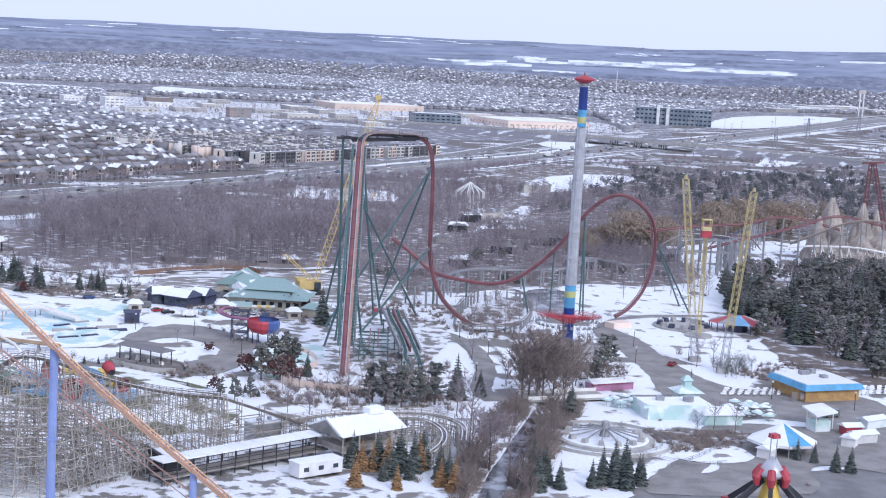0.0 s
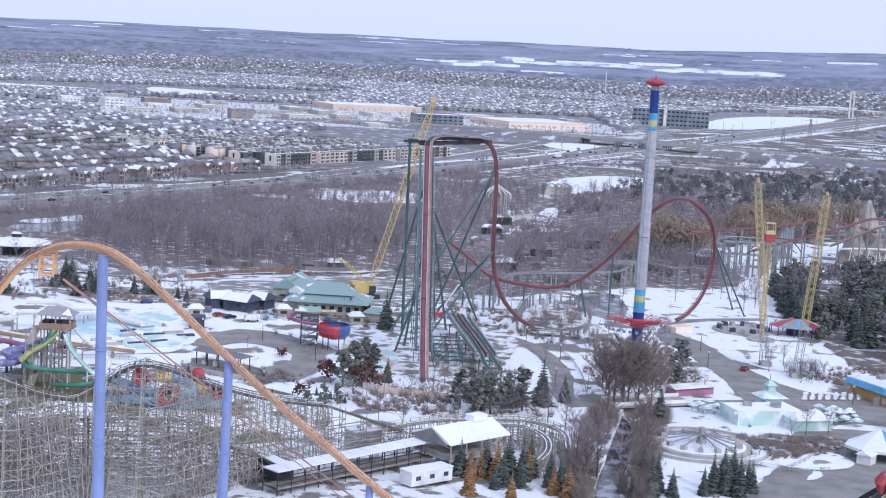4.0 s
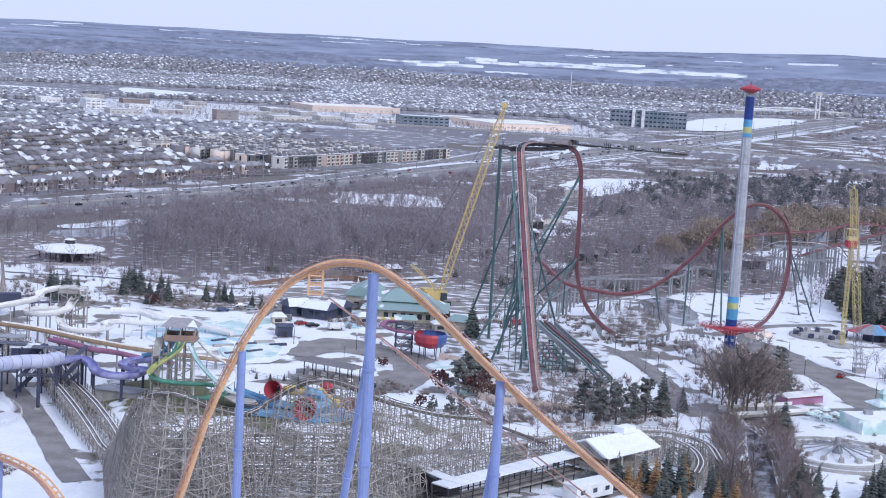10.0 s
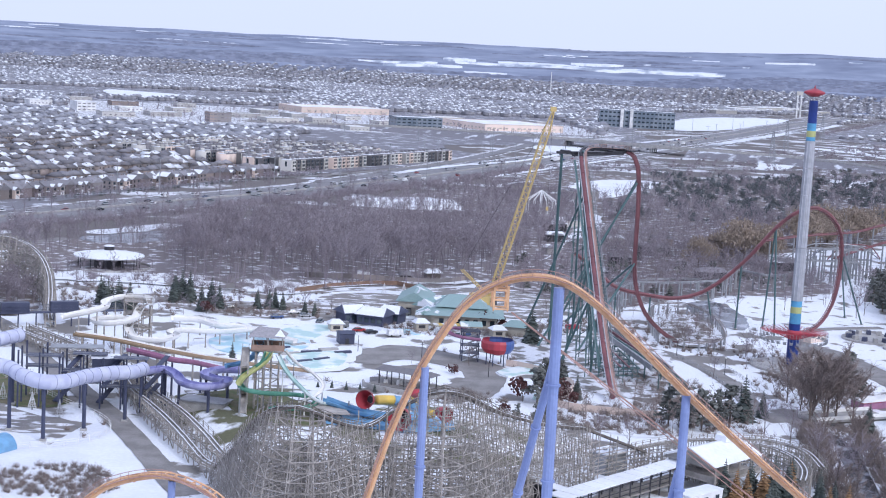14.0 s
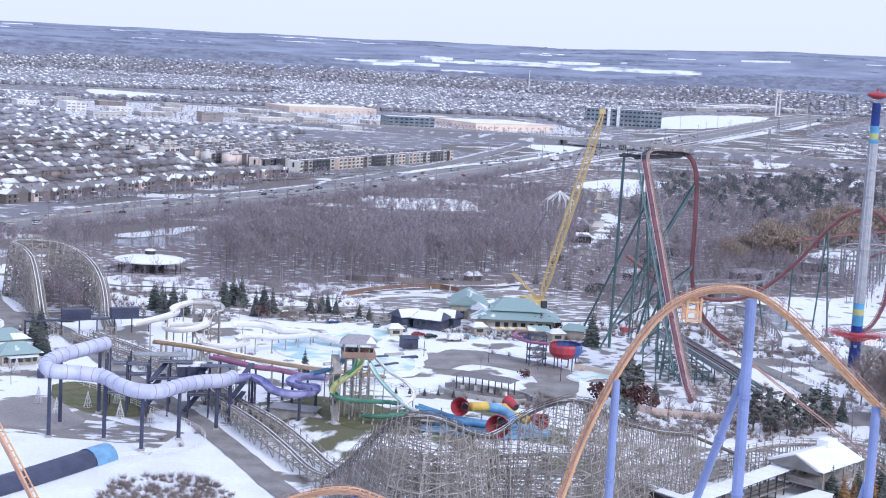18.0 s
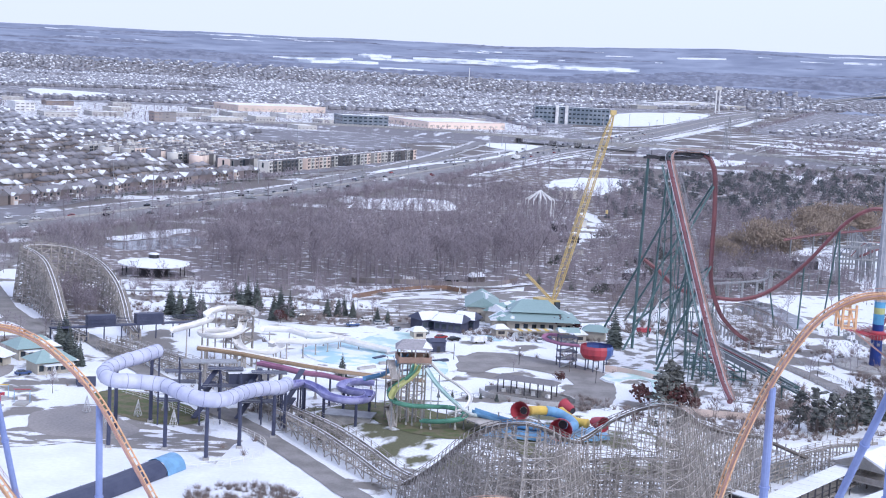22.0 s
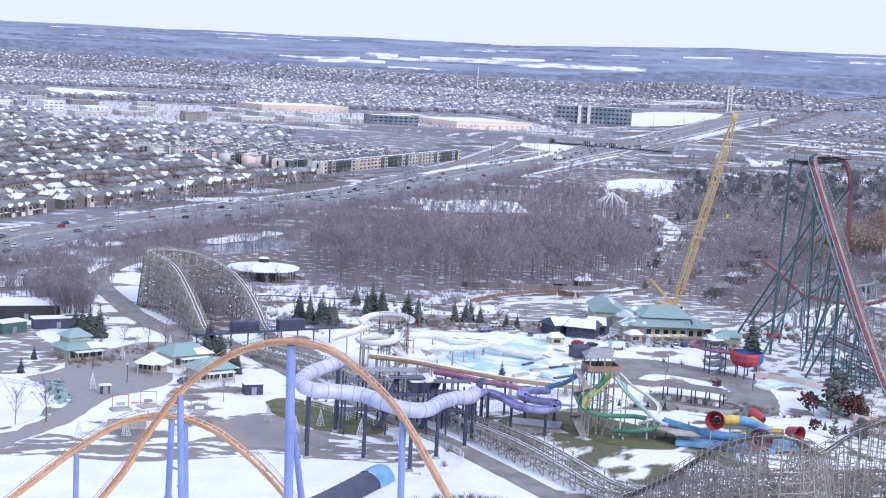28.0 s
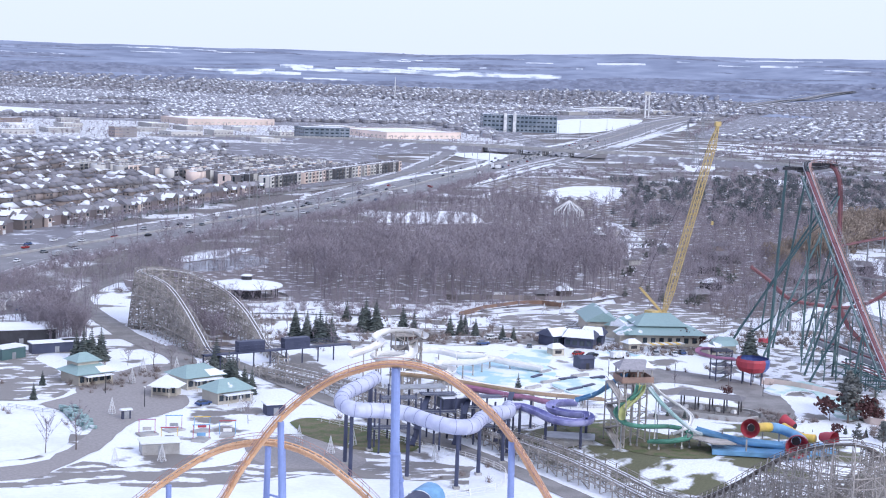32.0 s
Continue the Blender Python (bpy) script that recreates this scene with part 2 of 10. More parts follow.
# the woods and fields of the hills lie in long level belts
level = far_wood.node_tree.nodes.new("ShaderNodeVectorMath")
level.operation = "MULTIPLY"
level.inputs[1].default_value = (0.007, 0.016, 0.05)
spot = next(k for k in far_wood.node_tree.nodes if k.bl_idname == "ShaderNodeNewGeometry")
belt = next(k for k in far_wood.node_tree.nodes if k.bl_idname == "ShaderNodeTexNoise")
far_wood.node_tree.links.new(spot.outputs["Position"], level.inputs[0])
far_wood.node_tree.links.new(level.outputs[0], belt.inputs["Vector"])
# Woods' tone is lifted and blued to include distance haze
far_belt = shade("hazed_belt_woods", (0.165, 0.18, 0.24), 1.0, color2=(0.225, 0.245, 0.315), scale=0.035, detail=8, grain=0.16, fine=0.05, spec=0.0)
# Second colour repeats the hazed blue-grey of the hills
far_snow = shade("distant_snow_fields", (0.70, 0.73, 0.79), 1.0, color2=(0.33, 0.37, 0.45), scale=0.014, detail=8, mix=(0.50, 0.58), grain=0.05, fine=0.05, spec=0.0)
lavender = shade("lavender_fibreglass", (0.45, 0.47, 0.63), 0.4, color2=(0.54, 0.56, 0.69), scale=0.4, grain=0.05)
violet = shade("violet_fibreglass", (0.225, 0.225, 0.46), 0.35, color2=(0.40, 0.40, 0.64), scale=0.3, grain=0.05)
magenta = shade("magenta_fibreglass", (0.39, 0.19, 0.31), 0.4, scale=0.3, grain=0.05)
bone = shade("bone_fibreglass", (0.80, 0.79, 0.78), 0.45, color2=(0.72, 0.71, 0.69), scale=0.3, grain=0.05)
tan_slide = shade("tan_fibreglass", (0.38, 0.28, 0.185), 0.5, scale=0.3, grain=0.05)
lime = shade("lime_fibreglass", (0.46, 0.48, 0.21), 0.4, scale=0.3, grain=0.05)
green_slide = shade("green_fibreglass", (0.13, 0.33, 0.25), 0.4, scale=0.3, grain=0.05)
pool_blue = shade("pale_pool_paint", (0.40, 0.60, 0.68), 0.5, color2=(0.76, 0.79, 0.83), scale=0.12, detail=8, mix=(0.46, 0.56), grain=0.05)
pool_green = shade("mint_pool_paint", (0.44, 0.60, 0.58), 0.55, color2=(0.74, 0.79, 0.81), scale=0.14, mix=(0.46, 0.58), grain=0.05)
azure = shade("azure_fibreglass", (0.19, 0.38, 0.60), 0.4, scale=0.3, grain=0.05)
water_dark = shade("creek_water", (0.05, 0.05, 0.06), 0.12, color2=(0.30, 0.31, 0.35), scale=0.15, mix=(0.5, 0.6), grain=0.05)
rock = shade("painted_rockwork", (0.42, 0.375, 0.335), 0.95, color2=(0.29, 0.255, 0.23), scale=0.12, detail=8, grain=0.15, fine=1.0, bump=0.5)
rubber = shade("black_rubber", (0.02, 0.02, 0.022), 0.8)
car_paints = [shade("car_white", (0.75, 0.76, 0.78), 0.3), shade("car_black", (0.02, 0.02, 0.025), 0.25), shade("car_grey", (0.17, 0.18, 0.19), 0.3),
              shade("car_silver", (0.45, 0.46, 0.48), 0.3, 0.4), shade("car_red", (0.32, 0.03, 0.03), 0.3), shade("car_blue", (0.05, 0.09, 0.22), 0.3)]

pine_floor = shade("needle_litter", (0.15, 0.125, 0.115), 0.95, color2=(0.55, 0.56, 0.60), scale=0.16, detail=10, mix=(0.52, 0.62), grain=0.15, fine=2.0)
ochre_fence = shade("stained_boards", (0.25, 0.16, 0.115), 0.9, color2=(0.19, 0.125, 0.095), scale=0.4, grain=0.12, fine=3)

sand_board = shade("sandy_boards", (0.33, 0.225, 0.18), 0.85, color2=(0.27, 0.185, 0.15), scale=0.4, grain=0.1)
# Needles of the far pines, lighter and bluer for painted-in distance haze
hazed_pine = shade("hazed_pine_needles", (0.115, 0.128, 0.142), 0.9, color2=(0.14, 0.152, 0.162), scale=0.05, grain=0.12, fine=2, per=0.12)


# ---- mesh building ----
class Build:
    """Collects vertices and faces of one mesh, in metres."""

    def __init__(self):
        self.v, self.f, self.m = [], [], []

    def add(self, verts, faces, slot=0):
        k = len(self.v)
        self.v += [tuple(p) for p in verts]
        self.f += [[k + i for i in face] for face in faces]
        self.m += [slot] * len(faces)
        return self

    def box(self, c, s, rz=0.0, slot=0, taper=1.0):
        """A box of size s standing on the point c, turned by rz degrees; its top may be narrower."""
        a, b, h = s[0] / 2, s[1] / 2, s[2]
        ca, sa = math.cos(radians(rz)), math.sin(radians(rz))
        pts = []
        for z, k in ((0, 1.0), (h, taper)):
            for x, y in ((-a, -b), (a, -b), (a, b), (-a, b)):
                pts.append((c[0] + (x * ca - y * sa) * k, c[1] + (x * sa + y * ca) * k, c[2] + z))
        return self.add(pts, [(3, 2, 1, 0), (4, 5, 6, 7), (0, 1, 5, 4), (1, 2, 6, 5), (2, 3, 7, 6), (3, 0, 4, 7)], slot)

    def beam(self, p, q, w, h=None, slot=0, caps=False):
        """A square-cut bar from p to q."""
        p, q = Vector(p), Vector(q)
        d = q - p
        if d.length < 1e-6:
            return self
        d.normalize()
        side = d.cross(Vector((0, 0, 1)))
        side = side.normalized() if side.length > 0.02 else Vector((1, 0, 0))
        up = side.cross(d) * (h or w) / 2
        side = side * w / 2
        pts = [p - side - up, p + side - up, p + side + up, p - side + up, q - side - up, q + side - up, q + side + up, q - side + up]
        faces = [(0, 1, 5, 4), (1, 2, 6, 5), (2, 3, 7, 6), (3, 0, 4, 7)]
        return self.add(pts, faces + ([(3, 2, 1, 0), (4, 5, 6, 7)] if caps else []), slot)

    def tube(self, path, r, n=8, slot=0, cap=True, arc=None, closed=False):
        """A pipe along path; r may be a list. arc (from, to) in degrees gives an open trough, with 90 at the top."""
        path = [Vector(p) for p in path]
        rs = r if isinstance(r, (list, tuple)) else [r] * len(path)
        rings, last = [], None
        steps = n if arc is None else n + 1
        for i, p in enumerate(path):
            a, b = path[max(i - 1, 0)], path[min(i + 1, len(path) - 1)]
            d = (b - a).normalized() if (b - a).length > 1e-9 else Vector((0, 0, 1))
            side = d.cross(Vector((0, 0, 1)))
            if side.length < 0.05:
                side = last if last is not None else Vector((1, 0, 0))
            side = side.normalized()
            if last is not None and side.dot(last) < 0 and abs(d.z) > 0.5:
                side = -side
            last = side
            up = side.cross(d).normalized()
            ring = []
            for j in range(steps):
                t = 2 * math.pi * j / n if arc is None else radians(arc[0] + (arc[1] - arc[0]) * j / n)
                ring.append(p + side * math.cos(t) * rs[i] + up * math.sin(t) * rs[i])
            rings.append(ring)
        verts = [p for ring in rings for p in ring]
        faces = []
        wrap = n if arc is None else n
        for i in range(len(rings) - 1):
            for j in range(wrap):
                k = (j + 1) % steps if arc is None else j + 1
                faces.append((i * steps + j, i * steps + k, (i + 1) * steps + k, (i + 1) * steps + j))
        if cap and arc is None:
            faces.append(tuple(range(steps - 1, -1, -1)))
            faces.append(tuple((len(rings) - 1) * steps + j for j in range(steps)))
        return self.add(verts, faces, slot)

    def cone(self, c, r0, r1, h, n=10, slot=0, cap=True):
        return self.tube([(c[0], c[1], c[2]), (c[0], c[1], c[2] + h)], [r0, r1], n, slot, cap)

    def poly(self, pts, z=0.0, slot=0):
        """A flat outline at height z."""
        return self.add([(p[0], p[1], z) for p in pts], [tuple(range(len(pts)))], slot)

    def slab(self, pts, z0, z1, slot=0):
        """An outline with thickness."""
        n = len(pts)
        area = sum(pts[i][0] * pts[(i + 1) % n][1] - pts[(i + 1) % n][0] * pts[i][1] for i in range(n))
        pts = pts if area > 0 else pts[::-1]
        verts = [(x, y, z0) for x, y in pts] + [(x, y, z1) for x, y in pts]
        faces = [tuple(range(n - 1, -1, -1)), tuple(range(n, 2 * n))] + [(i, (i + 1) % n, n + (i + 1) % n, n + i) for i in range(n)]
        return self.add(verts, faces, slot)

    def ribbon(self, path, width, z=None, thick=0.0, slot=0):
        """A strip of that width along a path on the plan."""
        pts = [Vector(p if len(p) == 3 else (*p, z or 0.0)) for p in path]
        left, right = [], []
        for i, p in enumerate(pts):
            d = pts[min(i + 1, len(pts) - 1)] - pts[max(i - 1, 0)]
            s = Vector((-d.y, d.x, 0)).normalized() * width / 2
            left.append(p + s), right.append(p - s)
        n = len(pts)
        verts = left + right
        faces = [(n + i, n + i + 1, i + 1, i) for i in range(n - 1)]
        if thick:
            low = Vector((0, 0, thick))
            verts = verts + [p - low for p in left] + [p - low for p in right]
            for i in range(n - 1):
                faces += [(i, i + 1, 2 * n + i + 1, 2 * n + i), (n + i + 1, n + i, 3 * n + i, 3 * n + i + 1), (2 * n + i, 2 * n + i + 1, 3 * n + i + 1, 3 * n + i)]
        return self.add(verts, faces, slot)

    def gable(self, c, s, rise, rz=0.0, slot=0, over=0.5, hip=0.0, thick=0.0):
        """A pitched roof over a rectangle s at height c.z, ridge along x; hip shortens the ridge at both ends."""
        a, b = s[0] / 2 + over, s[1] / 2 + over
        ca, sa = math.cos(radians(rz)), math.sin(radians(rz))
        loc = [(-a, -b, 0), (a, -b, 0), (a, b, 0), (-a, b, 0), (-a + hip, 0, rise), (a - hip, 0, rise)]
        pts = [(c[0] + x * ca - y * sa, c[1] + x * sa + y * ca, c[2] + z) for x, y, z in loc]
        return self.add(pts, [(0, 1, 5, 4), (2, 3, 4, 5), (1, 2, 5), (3, 0, 4), (3, 2, 1, 0)], slot)

    def mesh(self, name, mats, shift=(0, 0, 0), smooth=False):
        me = bpy.data.meshes.new(name)
        v = np.array(self.v, dtype=np.float64).reshape(-1, 3) - np.array(shift)
        me.from_pydata(v.tolist(), [], self.f)
        for m in mats if isinstance(mats, (list, tuple)) else [mats]:
            me.materials.append(m)
        if any(self.m):
            me.polygons.foreach_set("material_index", self.m)
        if smooth:
            me.polygons.foreach_set("use_smooth", [True] * len(me.polygons))
        me.update()
        return me


def thing(name, loc, label, category, group="", kind=""):
    ob = new(name)
    ob.location = loc
    ob.empty_display_size = 0.5
    return tagged(ob, label, category, group, kind)


def base(ob):
    at = Vector((0, 0, 0))
    while ob is not None:
        at = at + ob.location
        ob = ob.parent
    return at


def part(name, build, material, parent, label="", smooth=False, kind=""):
    """One mesh under a thing or a part; the build is given in the world's metres."""
    ob = new(name, build.mesh(name, material, base(parent), smooth))
    ob.parent = parent
    return tagged(ob, label, kind=kind)


def solid(name, build, material, label, category, group="", kind="", smooth=False):
    """A thing of one mesh."""
    return tagged(new(name, build.mesh(name, material, smooth=smooth)), label, category, group, kind)


def many(name, protos, places, material, label, category, kind="stuff", seed=1):
    """One mesh of many like pieces. protos: builds; places: rows of x, y, z, turn in degrees, scale, height scale."""
    rng = np.random.RandomState(seed)
    pick = rng.randint(0, len(protos), len(places))
    vs, fs, ms, k = [], [], [], 0
    places = np.asarray(places, float)
    for n, proto in enumerate(protos):
        v = np.array(proto.v, float)
        sizes = np.array([len(f) for f in proto.f])
        rows = places[pick == n]
        if not len(rows):
            continue
        c, s = np.cos(np.radians(rows[:, 3])), np.sin(np.radians(rows[:, 3]))
        x = (v[None, :, 0] * c[:, None] - v[None, :, 1] * s[:, None]) * rows[:, 4:5] + rows[:, 0:1]
        y = (v[None, :, 0] * s[:, None] + v[None, :, 1] * c[:, None]) * rows[:, 4:5] + rows[:, 1:2]
        z = v[None, :, 2] * rows[:, 5:6] + rows[:, 2:3]
        vs.append(np.stack([x, y, z], -1).reshape(-1, 3))
        flat = np.concatenate([np.array(f) for f in proto.f])
        fs.append((flat, sizes, len(rows), len(v), k, np.array(proto.m)))
        k += len(rows) * len(v)
    verts = np.concatenate(vs)
    loops = np.concatenate([(flat[None, :] + (np.arange(r) * nv + k0)[:, None]).ravel() for flat, sizes, r, nv, k0, m in fs])
    totals = np.concatenate([np.tile(sizes, r) for flat, sizes, r, nv, k0, m in fs])
    slots = np.concatenate([np.tile(m, r) for flat, sizes, r, nv, k0, m in fs])
    me = bpy.data.meshes.new(name)
    me.vertices.add(len(verts)), me.loops.add(len(loops)), me.polygons.add(len(totals))
    me.vertices.foreach_set("co", verts.ravel())
    me.loops.foreach_set("vertex_index", loops.astype(np.int32))
    me.polygons.foreach_set("loop_start", np.concatenate([[0], np.cumsum(totals)[:-1]]).astype(np.int32))
    me.polygons.foreach_set("loop_total", totals.astype(np.int32))
    for m in material if isinstance(material, (list, tuple)) else [material]:
        me.materials.append(m)
    me.polygons.foreach_set("material_index", slots.astype(np.int32))
    me.update(calc_edges=True)
    return tagged(new(name, me), label, category, kind=kind)


def inside(pts, poly):
    """Which of the points lie inside an outline on the plan."""
    pts = np.asarray(pts, float)
    x, y = pts[:, 0], pts[:, 1]
    odd = np.zeros(len(pts), bool)
    for (x0, y0), (x1, y1) in zip(poly, poly[1:] + poly[:1]):
        cross = (y0 > y) != (y1 > y)
        odd ^= cross & (x < (x1 - x0) * (y - y0) / (y1 - y0 + 1e-12) + x0)
    return odd


def curve(pts, step=2.0, closed=False):
    """A smooth line through points (Catmull-Rom), as a list of points about step metres apart."""
    p = [Vector(q if len(q) == 3 else (*q, 0.0)) for q in pts]
    out = []
    n = len(p)
    for i in range(n if closed else n - 1):
        a, b, c, d = (p[(i - 1) % n], p[i], p[(i + 1) % n], p[(i + 2) % n]) if closed else (p[max(i - 1, 0)], p[i], p[i + 1], p[min(i + 2, n - 1)])
        k = max(1, int((c - b).length / step))
        for j in range(k):
            t = j / k
            out.append(0.5 * (2 * b + (c - a) * t + (2 * a - 5 * b + 4 * c - d) * t * t + (3 * b - a - 3 * c + d) * t ** 3))
    out.append(p[0] if closed else p[-1])
    return out


def blob_outline(pts, step=3.0, wobble=0.8, seed=0):
    """A closed outline with rounded, uneven edges."""
    line = curve([(x, y) for x, y in pts], step, closed=True)[:-1]
    rng = random.Random(seed)
    return [(p.x + rng.uniform(-wobble, wobble), p.y + rng.uniform(-wobble, wobble)) for p in line]


# ---- the land: one sheet to the horizon, low far hills shaped for the camera's view ----
CENTRE = Vector((-125.0, -170.0, 0.0))


def smooth(v, a, b):
    k = min(1.0, max(0.0, (v - a) / (b - a)))
    return k * k * (3 - 2 * k)


def land_height(x, y):
    d = math.hypot(x - CENTRE.x, y - CENTRE.y)
    if d < 3900:
        return 0.0
    az = math.atan2(x - CENTRE.x, y - CENTRE.y)
    top = 105 + 11 * smooth(az, -0.3, -0.12) + 10 * smooth(az, -0.1, 0.2) + 24 * smooth(az, 0.2, 0.36) + 10 * smooth(az, 0.38, 0.5) + 3 * noise.noise((az * 22, 0.3, 0)) + 2 * noise.noise((az * 70, 1.3, 0))
    k = min(1.0, (d - 3900) / 780)
    step = 0.82 * k + 0.18 * k * k + 0.04 * math.sin(k * 9 + 4 * noise.noise((az * 9, k, 2))) * (1 - k)
    return max(0.0, top * step)


def land():
    radii = [0, 150, 400, 800, 1400, 2200, 3000, 3600, 3880] + [3900 + 26 * i for i in range(32)]
    steps = 220
    verts, faces = [], []
    for r in radii:
        for j in range(steps):
            a = 2 * math.pi * j / steps
            wide = -0.5 + 1.2 * j / (steps * 0.7) if j < steps * 0.7 else 0.7 + (2 * math.pi - 1.2) * (j - steps * 0.7) / (steps * 0.3)
            x, y = CENTRE.x + r * math.sin(wide), CENTRE.y + r * math.cos(wide)
            verts.append((x, y, land_height(x, y)))
    for i in range(len(radii) - 1):
        for j in range(steps):
            k = (j + 1) % steps
            faces.append((i * steps + j, i * steps + k, (i + 1) * steps + k, (i + 1) * steps + j))
    near, far = Build(), Build()
    cut = 8 * steps
    near.add(verts, faces[:cut])
    far.add(verts, faces[cut:])
    return near, far


near_land, far_land = land()
ground = solid("ground", near_land, dead_grass, "dead brown grass with patches of thin snow", "ground", kind="structure")
ground.data.validate()
hills = solid("backdrop_hills", far_land, far_wood, "distant wooded hills along the horizon, blue-grey haze in their colour", "hills", kind="structure", smooth=True)

# snowy fields on the far hills, a little proud of them
def hill_strip(name, az, d, w, deep, cols, lift, material, label, category, seed):
    b = Build()
    for i in range(4):
        for j in range(cols + 1):
            taper = math.sin(math.pi * (j + 0.3) / (cols + 0.6)) ** 0.3 * (0.7 + 0.75 * noise.noise((seed * 3.7, j * 0.45, 0)))
            r = d + deep * (-0.62, -0.5, 0.5, 0.62)[i] * max(0.12, taper)
            a = az + w * (j / cols - 0.5)
            x, y = CENTRE.x + r * math.sin(a), CENTRE.y + r * math.cos(a)
            b.v.append((x, y, land_height(x, y) + (lift if i in (1, 2) else -1.0)))
    k = cols + 1
    b.f = [(i * k + j, i * k + k + j, i * k + j + k + 1, i * k + j + 1) for i in range(3) for j in range(cols)]
    b.m = [0] * len(b.f)
    return solid(name, b, material, label, category, kind="structure", smooth=True)


def far_canopy(az0, az1, d, deep, tall, seed):
    """A distant belt of woods: a low bank with an uneven crown line."""
    cols = int((az1 - az0) * d / 8)
    b = Build()
    for i in range(5):
        for j in range(cols + 1):
            end = min(1.0, j / 14, (cols - j) / 14)
            r = d + deep * (i / 4 - 0.5) * (0.7 + 0.6 * noise.noise((seed, j * 0.04, 1))) + 40 * noise.noise((seed, j * 0.02, 7))
            a = az0 + (az1 - az0) * j / cols
            x, y = CENTRE.x + r * math.sin(a), CENTRE.y + r * math.cos(a)
            up = 0 if i in (0, 4) else tall * end * (0.72 + 0.30 * noise.noise((j * 0.31, i * 0.8, seed)) + 0.38 * noise.noise((j * 0.05, i * 0.2, seed + 4)) + 0.42 * noise.noise((j * 1.37, i * 2.3, seed + 9)))
            b.v.append((x, y, land_height(x, y) - 0.5 + up))
    k = cols + 1
    b.f = [(i * k + j, i * k + k + j, i * k + j + k + 1, i * k + j + 1) for i in range(4) for j in range(cols)]
    b.m = [0] * len(b.f)
    solid("backdrop_wood", b, far_belt, "dark belt of woods on the distant plain, haze in its colour", "woods", kind="structure")


BELTS = [(-0.42, -0.06, 4135, 40, 9), (-0.1, 0.05, 4112, 36, 8), (0.0, 0.13, 4165, 40, 8), (-0.4, 0.0, 4175, 50, 9), (-0.35, 0.05, 4212, 50, 9), (-0.4, 0.06, 4250, 50, 9), (-0.3, 0.07, 4290, 46, 8), (-0.35, 0.03, 4330, 46, 7), (0.03, 0.16, 4205, 40, 7),
         (0.1, 0.3, 4178, 26, 7), (0.14, 0.3, 4205, 30, 7), (0.24, 0.42, 4172, 40, 8), (0.24, 0.43, 4205, 44, 9), (0.23, 0.45, 4240, 46, 9), (0.24, 0.66, 4272, 46, 9), (0.26, 0.66, 4305, 46, 9), (0.29, 0.66, 4335, 36, 7), (0.46, 0.66, 4180, 40, 7), (0.46, 0.66, 4225, 46, 8)]
rng = random.Random(91)
for n in range(80):
    mid, long = rng.uniform(-0.4, 0.64), rng.uniform(0.015, 0.10)
    BELTS.append((mid - long / 2, mid + long / 2, rng.uniform(4320, 4650), rng.uniform(10, 26), rng.uniform(2.5, 6.0)))
for n, (az0, az1, d, deep, tall) in enumerate(BELTS):
    far_canopy(az0, az1, d, deep, tall, n * 5.3)
BROAD = [(0.077, 4330, 0.053, 53), (0.116, 4395, 0.022, 125), (0.137, 4352, 0.05, 62), (0.166, 4388, 0.054, 95), (0.195, 4368, 0.079, 100), (0.22, 4349, 0.061, 102), (0.133, 4222, 0.029, 43), (0.322, 4527, 0.032, 20), (0.42, 4559, 0.024, 22), (0.093, 4285, 0.053, 68), (0.256, 4346, 0.058, 83), (0.203, 4431, 0.035, 70)]
for n in range(34 + len(BROAD)):
    rng = random.Random(n * 7 + 3)
    az, d = rng.uniform(-0.28, 0.62), rng.uniform(4330, 4640)
    w, deep = rng.choice((0.006, 0.010, 0.016, 0.026)) * rng.uniform(0.7, 1.3), rng.uniform(8, 18)
    if 16 <= n < 34:
        d, w, deep = rng.uniform(4500, 4650), rng.uniform(0.012, 0.05), rng.uniform(6, 14)
    if n >= 34:
        az, d, w, deep = BROAD[n - 34]
        w, deep = w * 0.95, deep * 0.42
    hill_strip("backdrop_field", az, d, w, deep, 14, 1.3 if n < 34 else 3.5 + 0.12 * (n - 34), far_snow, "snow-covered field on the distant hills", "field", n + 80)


LAYER = itertools.count()


def patch(name, pts, z, material, label, wobble=1.0, step=4.0, seed=0, category="ground"):
    b = Build().poly(blob_outline(pts, step, wobble, seed), z + 0.004 * next(LAYER))
    return solid(name, b, material, label, category, kind="structure")


PARK = [(-330, 330), (-290, 120), (-250, -20), (60, -30), (230, 60), (290, 260), (330, 560), (240, 720), (120, 800), (60, 760), (0, 560), (-50, 476), (-109, 455), (-150, 464), (-196, 462), (-216, 520), (-284, 460)]
park = patch("ground_park", PARK, 0.03, snow_thin, "thin melting snow over brown winter ground", 3.0, 8.0)

# ---- the motorway beyond the woods, with its overpass and slip roads ----
HIGHWAY = curve([(-420, 310), (-297, 540), (-278, 596), (-230, 664), (-171, 753), (-97, 858), (6, 1035), (169, 1351), (330, 1640), (560, 2080), (860, 2680), (1300, 3460)], 40)
road = solid("road_motorway", Build().ribbon([(p.x, p.y) for p in HIGHWAY], 47, 0.12), road_grey, "wide grey motorway", "road", kind="structure")


def offset(path, d):
    out = []
    for i, p in enumerate(path):
        t = path[min(i + 1, len(path) - 1)] - path[max(i - 1, 0)]
        out.append(p + Vector((-t.y, t.x, 0)).normalized() * d)
    return out


